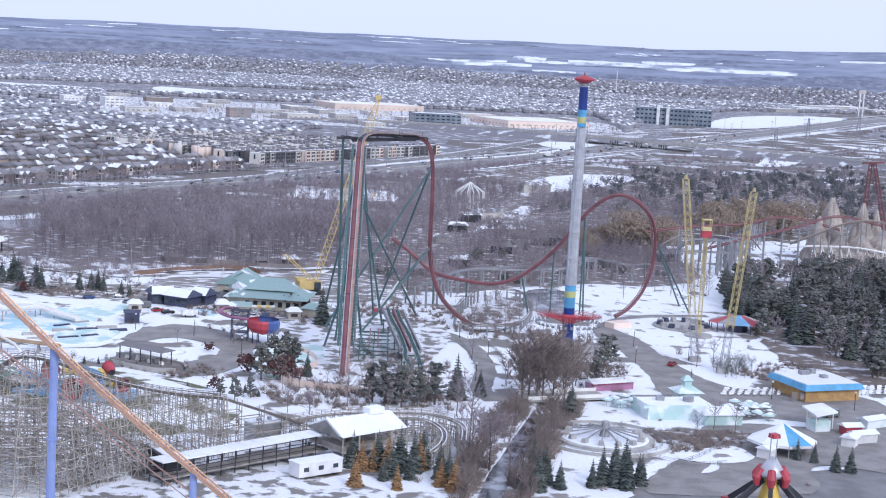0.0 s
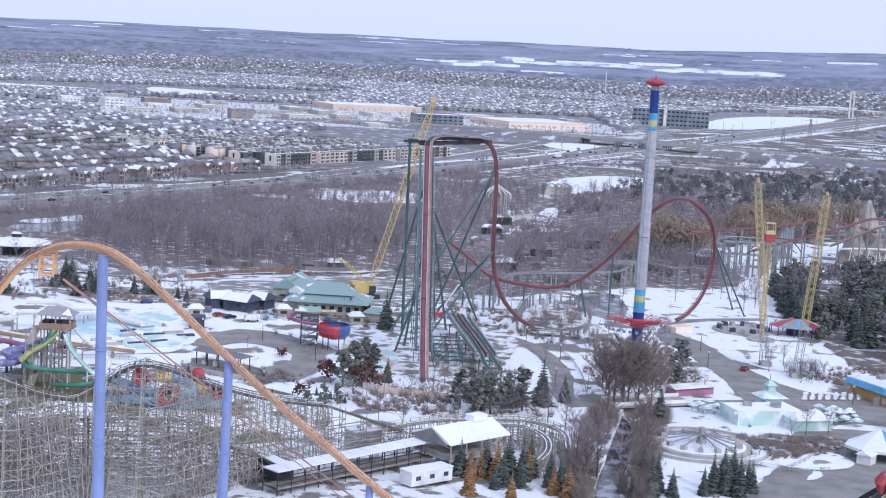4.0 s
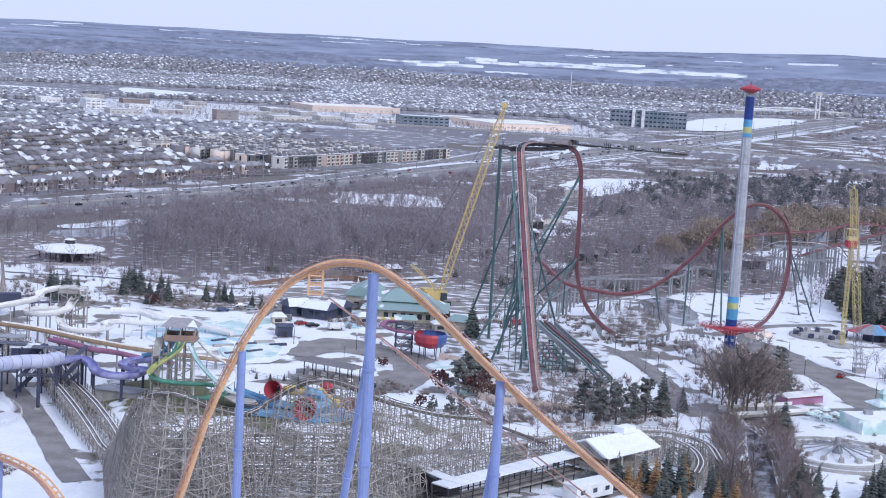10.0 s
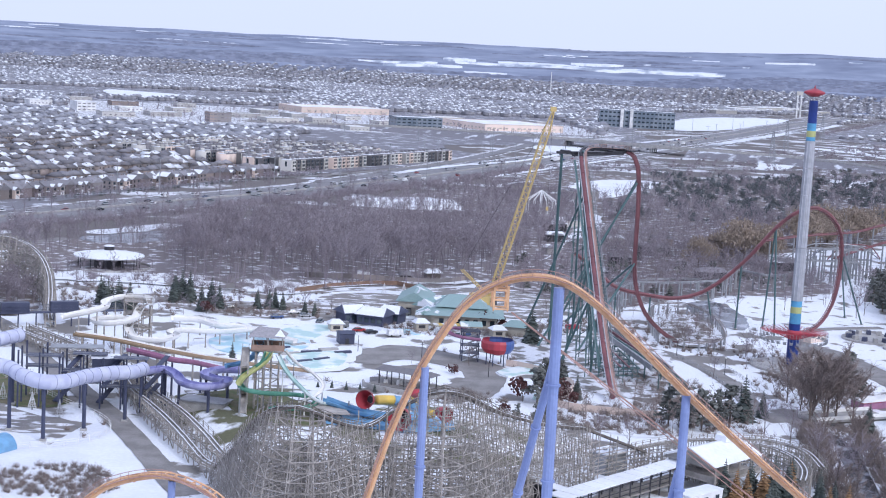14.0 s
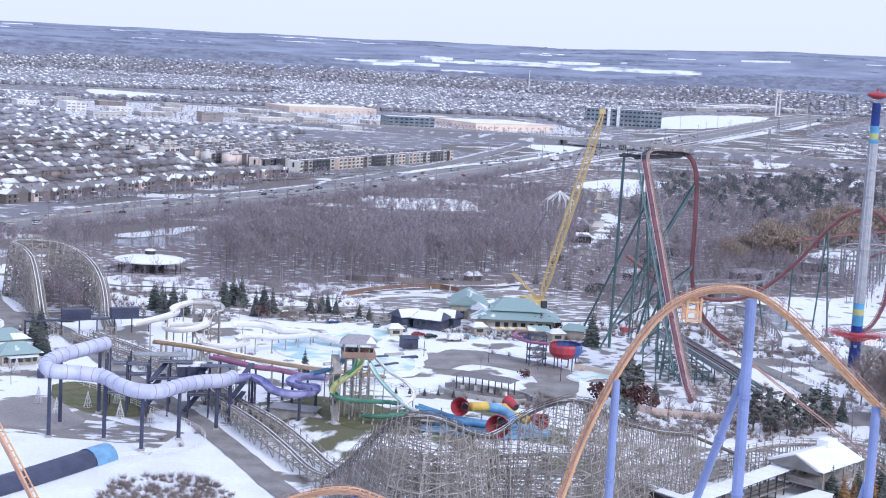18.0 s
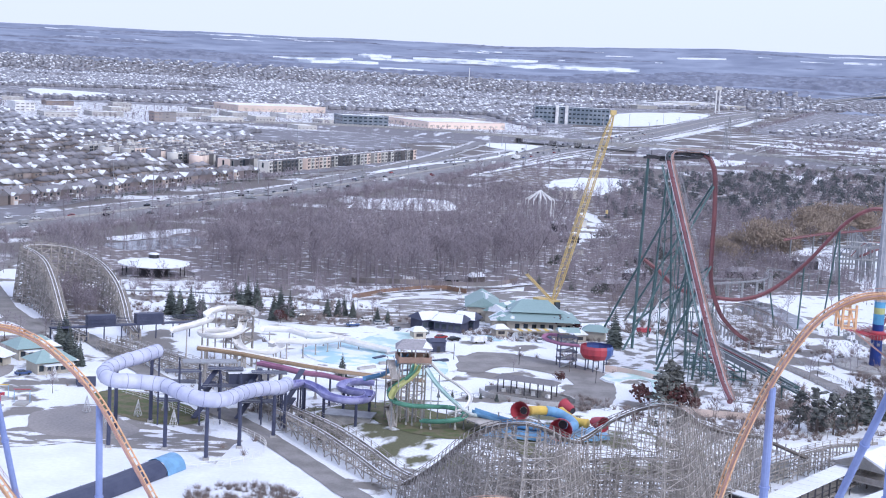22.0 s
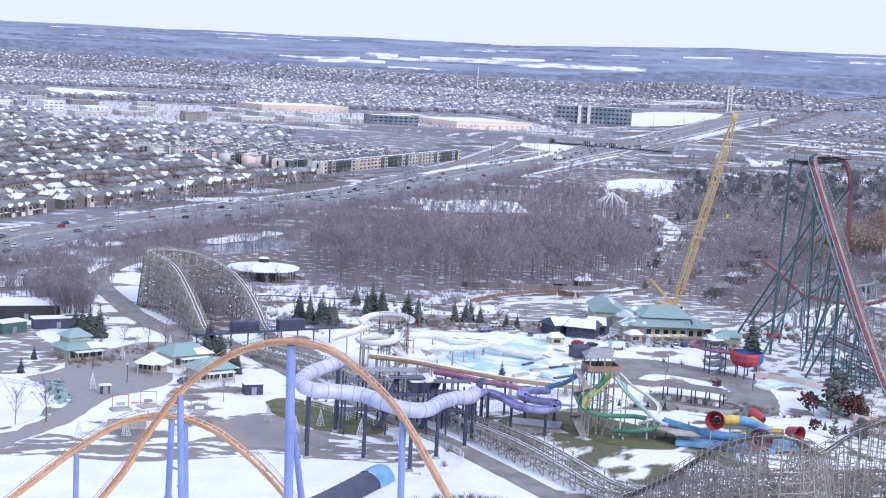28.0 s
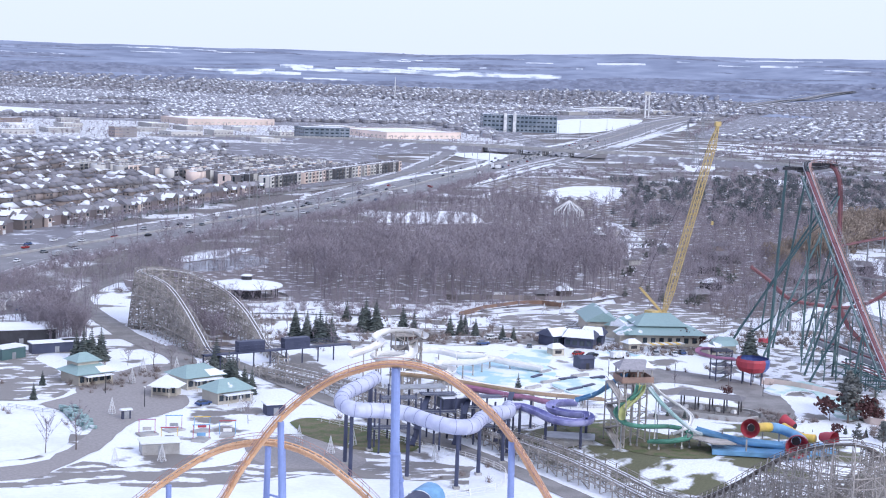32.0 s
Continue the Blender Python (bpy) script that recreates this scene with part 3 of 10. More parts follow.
solid("road_median", Build().ribbon([(p.x, p.y) for p in HIGHWAY], 1.0, 1.1, 1.0), concrete, "low concrete barrier along the motorway's middle", "barrier", kind="structure")
for side in (-1, 1):
    solid("verge_snow", Build().ribbon([(p.x, p.y) for p in offset(HIGHWAY, side * 27)], 5, 0.08), snow_worn, "strip of dirty snow beside the motorway", "verge", kind="structure")
    for lane in (3.7, 7.4, 11.1, 14.8, 18.5):
        b = Build()
        line = curve([tuple(p) for p in offset(HIGHWAY, side * (lane + 1.2))], 12)
        for i in range(0, min(len(line) - 1, 190), 2 if lane < 18 else 1):
            b.ribbon([tuple(line[i]), tuple(line[i] + (line[i + 1] - line[i]) * (0.5 if lane < 18 else 1))], 0.22, None)
        for k in range(len(b.v)):
            b.v[k] = (b.v[k][0], b.v[k][1], 0.15)
        solid("road_marking", b, white_wall, "white painted lane line", "road marking", kind="structure")

climb = [(p.x, p.y, land_height(p.x, p.y) + 1.2) for p in curve([(1296, 3452), (1345, 3492), (1400, 3532), (1483, 3577), (1553, 3608), (1616, 3616), (1697, 3650), (1770, 3662), (1850, 3670)], 20)]
solid("road_motorway", Build().ribbon(climb, 44), road_grey, "far end of the motorway climbing the hills", "road", kind="structure")
for x0, y0, w in ((26, -20, 9), (-24, 18, 6), (0, 0, 2.5)):
    solid("verge_snow", Build().ribbon([(x + x0, y + y0, z + 0.5) for x, y, z in climb], w), snow_worn, "strip of dirty snow beside the motorway", "verge", kind="structure")
COLLECT = offset(HIGHWAY, -42)[46:]
solid("road_collector", Build().ribbon([(p.x, p.y) for p in COLLECT], 15, 0.13), road_grey, "grey collector road beside the motorway", "road", kind="structure")
COLLECT = offset(HIGHWAY, 38)[50:]
solid("road_collector", Build().ribbon([(p.x, p.y) for p in COLLECT], 12, 0.13), road_grey, "grey collector road beside the motorway", "road", kind="structure")


# ---- paths, plazas and water in the park ----
def path_strip(name, pts, width, material, label, z=0.07, wobble=0.25, seed=0):
    line = curve(pts, 4)
    rng = random.Random(seed)
    return solid(name, Build().ribbon([(p.x + rng.uniform(-wobble, wobble), p.y + rng.uniform(-wobble, wobble)) for p in line], width, z + 0.004 * next(LAYER)), material, label, "path", kind="structure")


path_strip("pavement_walk", [(2, 362), (13, 348), (22, 338), (29, 324), (33, 303), (34, 277), (31, 250), (34, 236)], 6.5, paving, "grey asphalt footpath, cleared of snow")
path_strip("pavement_walk", [(30, 246), (46, 240), (60, 245), (80, 250), (92, 252)], 8, paving, "grey asphalt footpath over the bridge", 0.075)
patch("pavement_plaza", [(81, 369), (88, 357), (92, 347), (97, 308), (106, 274), (121, 268), (133, 268), (150, 262), (150, 232), (132, 222), (116, 230), (103, 226), (96, 200), (86, 181), (73, 158), (60, 148), (70, 170), (84, 195), (94, 226), (97, 245), (86, 252), (85, 290), (81, 330), (77, 350)], 0.08, paving, "bare grey asphalt plaza between the stalls", 0.5, 3)
path_strip("pavement_walk", [(82, 366), (89, 381), (98, 391), (113, 398), (128, 402)], 5.5, paving, "curved grey footpath round the snowy lawn")
patch("pavement_service", [(40, 118), (61, 148), (72, 163), (92, 169), (119, 179), (140, 182), (150, 150), (120, 120), (70, 100)], 0.065, asphalt, "dark grey service yard", 0.5, 4)
patch("pavement_plaza", [(-253, 288), (-244, 301), (-246, 326), (-238, 336), (-232, 330), (-223, 341), (-215, 342), (-208, 334), (-222, 303), (-214, 296), (-214, 284), (-219, 275), (-226, 268), (-232, 259), (-237, 241), (-242, 231), (-248, 220), (-256, 210), (-290, 206), (-290, 214), (-256, 223), (-249, 232), (-244.5, 242), (-240, 259), (-246, 275)], 0.08, plaza_floor, "bare brown-grey paving of an open plaza", 0.5, 4, 1)
patch("pavement_band", [(-290, 214), (-257, 210), (-243, 224), (-230, 217), (-214, 216), (-204, 224), (-203, 236), (-196, 246), (-184, 246), (-178, 232), (-168, 220), (-157, 214), (-150, 208), (-160, 200), (-176, 202), (-191, 207), (-205, 201), (-217, 199), (-230, 199), (-243, 204), (-290, 203)], 0.06, slush, "paving half covered by trampled snow", 0.8, 4, 2)
patch("pavement_plaza", [(-204, 234), (-199, 242), (-192, 246), (-185, 243), (-181, 232), (-176, 218), (-183, 211), (-193, 213), (-201, 217)], 0.09, plaza_floor, "bare grey paving in front of the slide tower", 0.6, 3, 41)
patch("snow_field_island", [(-290, 284), (-261, 279), (-254, 283), (-250, 281), (-246.5, 269), (-245.5, 256), (-247, 241), (-252, 232), (-262, 226), (-290, 220)], 0.085, snow, "rounded snow bed with small trees", 0.4, 3, 42)
patch("pavement_yard", [(-290, 300), (-256, 292), (-246, 304), (-248, 330), (-256, 352), (-250, 362), (-236, 358), (-232, 372), (-262, 366), (-290, 346)], 0.07, slush, "wet grey yard beside the storage buildings", 0.6, 4, 43)
patch("pavement_plaza", [(-85, 306), (-76, 322), (-66, 330), (-48, 318), (-36, 300), (-40, 268), (-50, 250), (-58, 252), (-62, 262), (-50, 280), (-52, 296), (-66, 306), (-76, 296)], 0.08, paving, "grey paving round the dark pavilion", 0.4, 3, 3)
patch("pavement_parking", [(-150, 395), (-120, 372), (-92, 376), (-60, 400), (-52, 390), (-36, 350), (-30, 340), (-22, 350), (-40, 400), (-60, 424), (-90, 410), (-120, 405), (-150, 412)], 0.07, slush, "wet grey yard with parked vans", 0.6, 4, 4)
path_strip("pavement_forest_road", [(-150, 437), (-100, 432), (-53, 453), (-11, 492), (27, 553), (50, 610), (74, 675), (90, 740)], 6, slush, "narrow road along the edge of the bare wood")
path_strip("road_loop", [(-205, 568), (-220, 540), (-234, 508), (-241, 478), (-238, 447), (-232, 420), (-227, 396), (-219, 372), (-212, 356), (-211, 344), (-214, 334)], 8.5, paving, "curved service road round the wooden hill")
patch("pavement_carpark", [(-330, 430), (-271, 436), (-246, 452), (-250, 500), (-290, 490), (-340, 480)], 0.06, asphalt, "wet grey car park", 0.5, 5, 6)
patch("lawn_strip", [(-189, 261), (-180, 265), (-164, 247), (-160, 232), (-166, 226), (-176, 229), (-186, 243)], 0.09, lawn, "strip of bare green winter lawn", 0.6, 3, 7)
TERRACE = [(-121, 238), (-122, 222), (-116, 208), (-106, 198), (-90, 190), (-66, 190), (-52, 198), (-50, 214), (-60, 230), (-84, 240), (-104, 244)]
RISE = 3.6


def terrace_ring(grow_by):
    """The terrace's outline, moved outwards from its middle."""
    mid = Vector((-86, 216, 0))
    return [(mid.x + (x - mid.x) * (1 + grow_by / max(1.0, (Vector((x, y, 0)) - mid).length)), mid.y + (y - mid.y) * (1 + grow_by / max(1.0, (Vector((x, y, 0)) - mid).length))) for x, y in [tuple(p)[:2] for p in curve(TERRACE, 5, closed=True)[:-1]]]


rings = [[(x, y, z) for x, y in terrace_ring(k)] for k, z in ((15, -0.05), (11, 0.4), (6, 1.7), (1.5, 3.1), (-3, RISE))]
n = len(rings[0])
solid("ground_terrace", Build().add([p for ring in rings for p in ring], [(i * n + j, i * n + (j + 1) % n, i * n + n + (j + 1) % n, i * n + n + j) for i in range(4) for j in range(n)] + [tuple(range(4 * n, 5 * n))]), terrace_grass, "bare winter grass terrace with thin snow that carries the slide tower", "ground", kind="structure", smooth=True)
patch("lawn_slope", [(-120, 236), (-108, 238), (-98, 226), (-90, 214), (-93, 202), (-102, 200), (-112, 208), (-119, 222)], RISE + 0.05, lawn, "bare green winter lawn under the slide tower", 0.6, 3, 8)
patch("snow_field_front", [(-300, 203), (-255, 202), (-243, 205), (-230, 200), (-217, 200), (-205, 202), (-191, 207), (-179, 201), (-166, 197), (-158, 188), (-150, 175), (-140, 120), (-190, 60), (-300, 60)], 0.055, snow, "smooth white snow field", 0.6, 5, 9)
patch("snow_field_front", [(-150, 212), (-140, 196), (-128, 168), (-122, 120), (-142, 90), (-166, 110), (-160, 180)], 0.055, snow, "smooth white snow slope", 0.6, 5, 10)
patch("snow_field_lawn", [(84, 372), (96, 386), (110, 392), (124, 380), (132, 352), (122, 318), (112, 300), (98, 314), (92, 346)], 0.055, snow_ground, "white snow on the round lawn", 0.6, 4, 11)
patch("snow_field_green", [(70, 372), (76, 400), (80, 452), (100, 480), (130, 470), (128, 420), (112, 402), (92, 392)], 0.055, snow_ground, "white snow field beside the red loop", 0.6, 4, 12)
patch("snow_field_creek", [(2, 232), (20, 226), (30, 214), (28, 196), (14, 178), (4, 190), (-2, 212)], 0.055, snow_ground, "white snow beside the creek", 0.6, 4, 13)
patch("snow_field_slope", [(44, 232), (56, 220), (62, 224), (76, 214), (60, 180), (48, 140), (38, 120), (32, 140), (42, 180), (46, 205)], 0.055, snow_ground, "white snow round the stopped ride", 0.6, 4, 14)
patch("snow_field_lift", [(-34, 262), (-24, 276), (-6, 262), (8, 240), (-2, 218), (-16, 216), (-28, 232), (-36, 246)], 0.055, snow_ground, "white snow by the lift hill", 0.6, 4, 15)
patch("snow_field_pines", [(200, 800), (290, 820), (330, 960), (240, 940)], 0.05, snow, "snowy clearing among pines", 2, 9, 18)
patch("snow_field_far", [(-400, 2560), (-338, 2262), (-200, 2250), (-150, 2330), (-250, 2480)], 0.6, snow, "long white field behind the suburb", 6, 20, 19)
patch("snow_field_far", [(-760, 2270), (-560, 2300), (-470, 2290), (-470, 2350), (-600, 2370), (-760, 2330)], 0.6, snow, "long white field behind the suburb", 6, 20, 34)
patch("snow_field_far", [(466, 2100), (534, 2140), (630, 2294), (850, 2734), (890, 2900), (760, 2820), (636, 2640), (520, 2330)], 0.6, snow, "white field beside the office block", 4, 30, 20)
for pts in ([(1010, 3320), (1150, 3400), (1230, 3500), (1100, 3440)], [(-500, 3500), (100, 3560), (200, 3700), (-400, 3680)]):
    patch("snow_field_far", pts, 0.6, snow, "white farm field far off", 8, 40, 21)
patch("water_pond", [(60, 440), (74, 452), (77, 414), (67, 384), (57, 403)], 0.06, water_dark, "frozen grey pond", 0.6, 3, 22, "pond")
solid("water_creek", Build().ribbon([(p.x, p.y) for p in curve([(18, 90), (25, 130), (28, 146), (30.6, 160), (34, 173), (37.5, 188), (41.2, 203), (46, 222), (50, 240)], 5)], 5.5, 0.08), water_dark, "dark half-frozen creek between brushwood banks", "creek", kind="structure")

patch("pavement_stalls", [(89, 216), (104, 223), (122, 222), (150, 226), (150, 170), (112, 181), (103, 155), (64, 149), (73, 165), (85, 173), (87, 192)], 0.085, paving, "wet grey paving between the food stalls", 0.5, 4, 23)
patch("snow_field_bank", [(76, 182), (86, 178), (96, 184), (94, 196), (84, 192)], 0.09, snow_ground, "snow bank with railings", 0.5, 3, 24)
path_strip("pavement_slide_walk", [(-128, 252), (-124, 240), (-119, 222), (-113, 206), (-106, 192), (-98, 184)], 7, slush, "grey walk below the purple slide", 0.1)
path_strip("pavement_service_road", [(-215, 372), (-200, 350), (-190, 328), (-174, 285), (-161, 253.5), (-148, 221), (-140.5, 199), (-133, 176), (-128, 160), (-124, 150)], 6.5, paving, "straight service road, half bare, beside the wooden coaster", 0.12)
patch("snow_field_verge", [(-194, 586), (-176, 601), (-156, 622), (-152, 634), (-163, 644), (-184, 616), (-200, 596)], 0.09, snow, "snowy bank beside the pond", 1, 5, 25)
patch("water_pond", [(-200, 572), (-178, 596), (-160, 614), (-153, 602), (-155, 583), (-172, 560), (-190, 556)], 0.09, water_dark, "frozen grey pond at the edge of the wood", 0.8, 4, 26, "pond")
patch("ground_yard", [(-32, 338), (-8, 362), (22, 352), (20, 300), (2, 262), (-24, 276)], 0.06, snow_worn, "trampled muddy snow round the lift hill", 1.0, 4, 27)
patch("ground_rides", [(-16, 436), (30, 428), (58, 450), (84, 470), (130, 480), (150, 545), (120, 640), (60, 660), (20, 560), (-20, 480)], 0.05, wood_floor, "patchy snow and mud among the rides", 2, 8, 28)
patch("snow_field_trestle", [(-120, 165), (-104, 176), (-70, 168), (-40, 160), (-22, 150), (-30, 128), (-60, 108), (-96, 98), (-116, 110), (-124, 140)], 0.07, snow_ground, "white snow under the timber trestle", 1, 5, 29)
patch("ground_trestle", [(-62, 166), (-40, 162), (-20, 152), (4, 140), (0, 116), (-30, 110), (-60, 106)], 0.08, snow_worn, "trodden dirty snow under the timber trestle", 1, 5, 102)
patch("snow_field_pools", [(-132, 300), (-128, 350), (-100, 372), (-84, 362), (-78, 330), (-84, 292), (-96, 280), (-110, 284)], 0.07, snow_ground, "snow round the drained pools", 1, 5, 31)

patch("ground_pines", [(140, 300), (138, 345), (142, 395), (152, 440), (180, 505), (236, 520), (250, 440), (222, 365), (190, 312), (162, 282)], 0.06, pine_floor, "brown needle litter under the pines", 2, 5, 95)
patch("pavement_river", [(-91.6, 420.3), (-84.8, 434.4), (-73.9, 441.5), (-62.9, 446.6), (-57.0, 438.6), (-61.9, 426.6), (-71.9, 418.7), (-83.2, 407.8)], 0.1, snow, "snow lying in the drained winding river pool", 0.4, 3, 96)
patch("pavement_island", [(-83.4, 421.5), (-76.6, 431.0), (-65.7, 436.6), (-63.8, 431.6)], 0.11, paving, "grey paved island in the river pool", 0.3, 2, 97)
patch("ground_bed", [(72, 205), (84, 210), (98, 214), (104, 206), (92, 197), (78, 196)], 0.1, pine_floor, "brown planting bed in front of the cafe", 0.8, 3, 98)
patch("pavement_yard", [(-62, 404), (-34, 392), (-8, 394), (8, 424), (-10, 462), (-44, 452)], 0.1, slush, "wet grey service yard half under snow behind the hall", 0.8, 4, 35)
bank_wall = thing("garden_wall", (-67.6, 460.0, 0), "brown timber retaining wall along the edge of the wood", "wall")
for p, q in zip([(-99.3, 432.1), (-85.2, 447.9), (-67.6, 460.0), (-56.9, 461.8), (-50.3, 453.6)], [(-85.2, 447.9), (-67.6, 460.0), (-56.9, 461.8), (-50.3, 453.6)]):
    part("wall_panel", Build().beam((*p, 0.9), (*q, 0.9), 0.4, 1.9, caps=True), ochre_fence, bank_wall)


# ---- trees ----
def spike(b, p, q, r):
    """A twig: three long faces that meet at its tip."""
    side = (q - p).cross(Vector((0.3, 0.5, 0.8))).normalized() * r
    over = (q - p).cross(side).normalized() * r
    b.add([p + side, p - side * 0.5 + over * 0.87, p - side * 0.5 - over * 0.87, q], [(0, 1, 3), (1, 2, 3), (2, 0, 3)])


def bare_tree(h, seed, spread=0.42, twigs=70, lean=0.05, trunk=0.28, low=0.3, fine=0.05):
    """A leafless tree: tapered trunk, limbs and a haze of twigs."""
    rng = random.Random(seed)
    b = Build()
    top = Vector((rng.uniform(-lean, lean) * h, rng.uniform(-lean, lean) * h, h * 0.93))
    stem = [Vector((0, 0, -0.3)), top * 0.35 + Vector((rng.uniform(-0.2, 0.2), rng.uniform(-0.2, 0.2), 0)), top * 0.7, top]
    b.tube(stem, [trunk, trunk * 0.7, trunk * 0.4, 0.04], 5, cap=False)

    def at(t):
        t *= 3
        i = min(int(t), 2)
        return stem[i].lerp(stem[i + 1], t - i)

    limbs = []
    for k in range(12):
        t = low + (0.92 - low) * k / 12 + rng.uniform(-0.03, 0.03)
        a = k * 2.4 + rng.uniform(-0.5, 0.5)
        reach = h * spread * (1.1 - 0.75 * t) * rng.uniform(0.7, 1.2)
        p = at(t)
        q = p + Vector((math.cos(a) * reach * 0.55, math.sin(a) * reach * 0.55, reach * rng.uniform(0.5, 0.9)))
        e = q + Vector((math.cos(a + 0.3) * reach * 0.5, math.sin(a + 0.3) * reach * 0.5, reach * rng.uniform(0.4, 0.8)))
        w = trunk * 0.33
        b.tube([p, q, e], [w, w * 0.6, 0.03], 3, cap=False)
        limbs.append((p, q, e))
    for k in range(twigs):
        p, q, e = rng.choice(limbs)
        t = rng.random()
        s = p.lerp(q, t) if rng.random() < 0.4 else q.lerp(e, t)
        d = Vector((rng.gauss(0, 1), rng.gauss(0, 1), rng.uniform(0.1, 1.6))).normalized() * h * rng.uniform(0.06, 0.16)
        spike(b, s, s + d, fine)
    return b


def spruce(h, seed, width=0.23, tiers=15):
    """The crown of a conifer: tiers of drooping boughs, each a thick tapered spray."""
    rng = random.Random(seed)
    b = Build()
    for i in range(tiers):
        t = i / (tiers - 1)
        z = h * (0.08 + 0.9 * t)
        r = h * width * (1 - t) ** 0.85 + 0.12
        k = max(4, int(11 * (1 - t) + 3))
        for j in range(k):
            a = 2 * math.pi * (j + rng.random() * 0.7) / k + i * 0.7
            rr = r * rng.uniform(0.72, 1.15)
            c, s = math.cos(a), math.sin(a)
            droop = rr * rng.uniform(0.15, 0.45)
            w = rr * rng.uniform(0.26, 0.4) + 0.08
            tip = (c * rr, s * rr, z - droop)
            mid = (c * rr * 0.55, s * rr * 0.55, z - droop * 0.2)
            root = (0, 0, z + rr * 0.15)
            l, q = (mid[0] - s * w, mid[1] + c * w, mid[2] - 0.12 * rr), (mid[0] + s * w, mid[1] - c * w, mid[2] - 0.12 * rr)
            low = (mid[0], mid[1], mid[2] - 0.3 * rr - 0.1)
            b.add([root, l, tip, q, mid, low], [(0, 1, 4), (1, 2, 4), (2, 3, 4), (3, 0, 4), (0, 5, 1), (1, 5, 2), (2, 5, 3), (3, 5, 0)])
    b.cone((0, 0, h * 0.9), 0.12, 0.01, h * 0.12, 4)
    return b


def leafy(h, w, seed, clumps=150, drop=0.0, size=0.09):
    """A crown of many small leaf clumps on an uneven outline; drop makes them hang."""
    rng = random.Random(seed)
    b = Build()
    lobes = [(Vector((rng.uniform(-0.5, 0.5) * w, rng.uniform(-0.5, 0.5) * w, h * rng.uniform(0.45, 0.85))), w * rng.uniform(0.28, 0.45)) for _ in range(8)]
    for k in range(clumps):
        c, r = rng.choice(lobes)
        d = Vector((rng.gauss(0, 1), rng.gauss(0, 1), rng.gauss(0.15, 0.9))).normalized() * r * rng.uniform(0.6, 1.05)
        p = c + d
        s = w * size * rng.uniform(0.6, 1.4)
        x, y = Vector((rng.gauss(0, 1), rng.gauss(0, 1), rng.gauss(0, 0.6))).normalized() * s, Vector((rng.gauss(0, 1), rng.gauss(0, 1), rng.gauss(0, 0.6))).normalized() * s
        up, low = Vector((0, 0, s * 0.7)), Vector((0, 0, -s * (0.7 + drop * rng.uniform(1, 4))))
        b.add([p + x, p + y, p - x, p - y, p + up, p + low], [(0, 1, 4), (1, 2, 4), (2, 3, 4), (3, 0, 4), (1, 0, 5), (2, 1, 5), (3, 2, 5), (0, 3, 5)])
    return b


def scatter(poly, count, seed, gap=0.0):
    rng = np.random.RandomState(seed)
    poly = [tuple(map(float, p)) for p in poly]
    lo, hi = np.min(poly, 0), np.max(poly, 0)
    pts = lo + rng.rand(count * 6, 2) * (hi - lo)
    pts = pts[inside(pts, poly)][: count * 2]
    if gap:
        keep = []
        for p in pts:
            if all((p[0] - q[0]) ** 2 + (p[1] - q[1]) ** 2 > gap * gap for q in keep):
                keep.append(p)
            if len(keep) >= count:
                break
        return np.array(keep)
    return pts[:count]


def rows_of(pts, seed, lo=0.8, hi=1.2, z=0.0):
    rng = np.random.RandomState(seed)
    n = len(pts)
    s = rng.uniform(lo, hi, n)
    return np.column_stack([pts[:, 0], pts[:, 1], np.full(n, z), rng.uniform(0, 360, n), s, s * rng.uniform(0.9, 1.12, n)])


def outside(pts, *polys):
    keep = np.ones(len(pts), bool)
    for poly in polys:
        keep &= ~inside(pts, poly)
    return pts[keep]


MOUND = [(-64, 778), (-30, 770), (6, 782), (10, 806), (-10, 818), (-44, 800)]
def stand_of(pts):
    """Tree rows for the wood: tall along its front, lower towards the motorway."""
    rows = rows_of(pts, 6, 0.8, 1.15)
    k = np.clip(1.5 - (rows[:, 1] - 450) / 330, 0.8, 1.42)
    rows[:, 4] *= k * 0.92
    rows[:, 5] *= k
    return rows


PAVILION = [(-206, 436), (-198, 524), (-160, 524), (-148, 484), (-150, 436)]
POND_SIDE = [(-244, 512), (-206, 600), (-172, 670), (-150, 700), (-140, 640), (-150, 570), (-150, 518), (-176, 500), (-215, 500)]
BARE = [bare_tree(13, s, 0.34, 128, trunk=0.15, low=0.50, fine=0.08) for s in range(7)]
LITE = [bare_tree(12.5, 20 + s, 0.44, 62, trunk=0.17, low=0.36, fine=0.125) for s in range(6)]
BUSH = [bare_tree(5, 40 + s, 0.7, 45, trunk=0.09) for s in range(4)]
WOODS = [(-200, 452), (-179, 462), (-144, 457), (-109, 447), (-63, 456), (-20, 478), (20, 560), (60, 690), (96, 860), (60, 960), (-20, 870), (-70, 780), (-120, 700), (-176, 600), (-214, 545), (-222, 500)]
patch("ground_wood", WOODS, 0.045, wood_floor, "leaf litter and thin snow under bare trees", 2, 8, 30)
many("bare_wood", BARE, stand_of(outside(scatter(WOODS, 1500, 5, 3.6), MOUND, POND_SIDE, PAVILION)), twig, "dense leafless wood of grey-brown trees", "trees")
FRONT = [(-196, 456), (-144, 459), (-109, 449), (-63, 458), (-24, 482), (6, 546), (-10, 560), (-40, 512), (-90, 500), (-150, 506), (-196, 500)]
patch("ground_wood_front", FRONT, 0.07, wood_snow, "thin snow between the stems along the front of the wood", 2, 8, 32)
FRINGE = [(-200, 454), (-179, 464), (-144, 459), (-109, 449), (-63, 458), (-20, 480), (6, 540), (-20, 560), (-80, 530), (-150, 540), (-210, 540)]
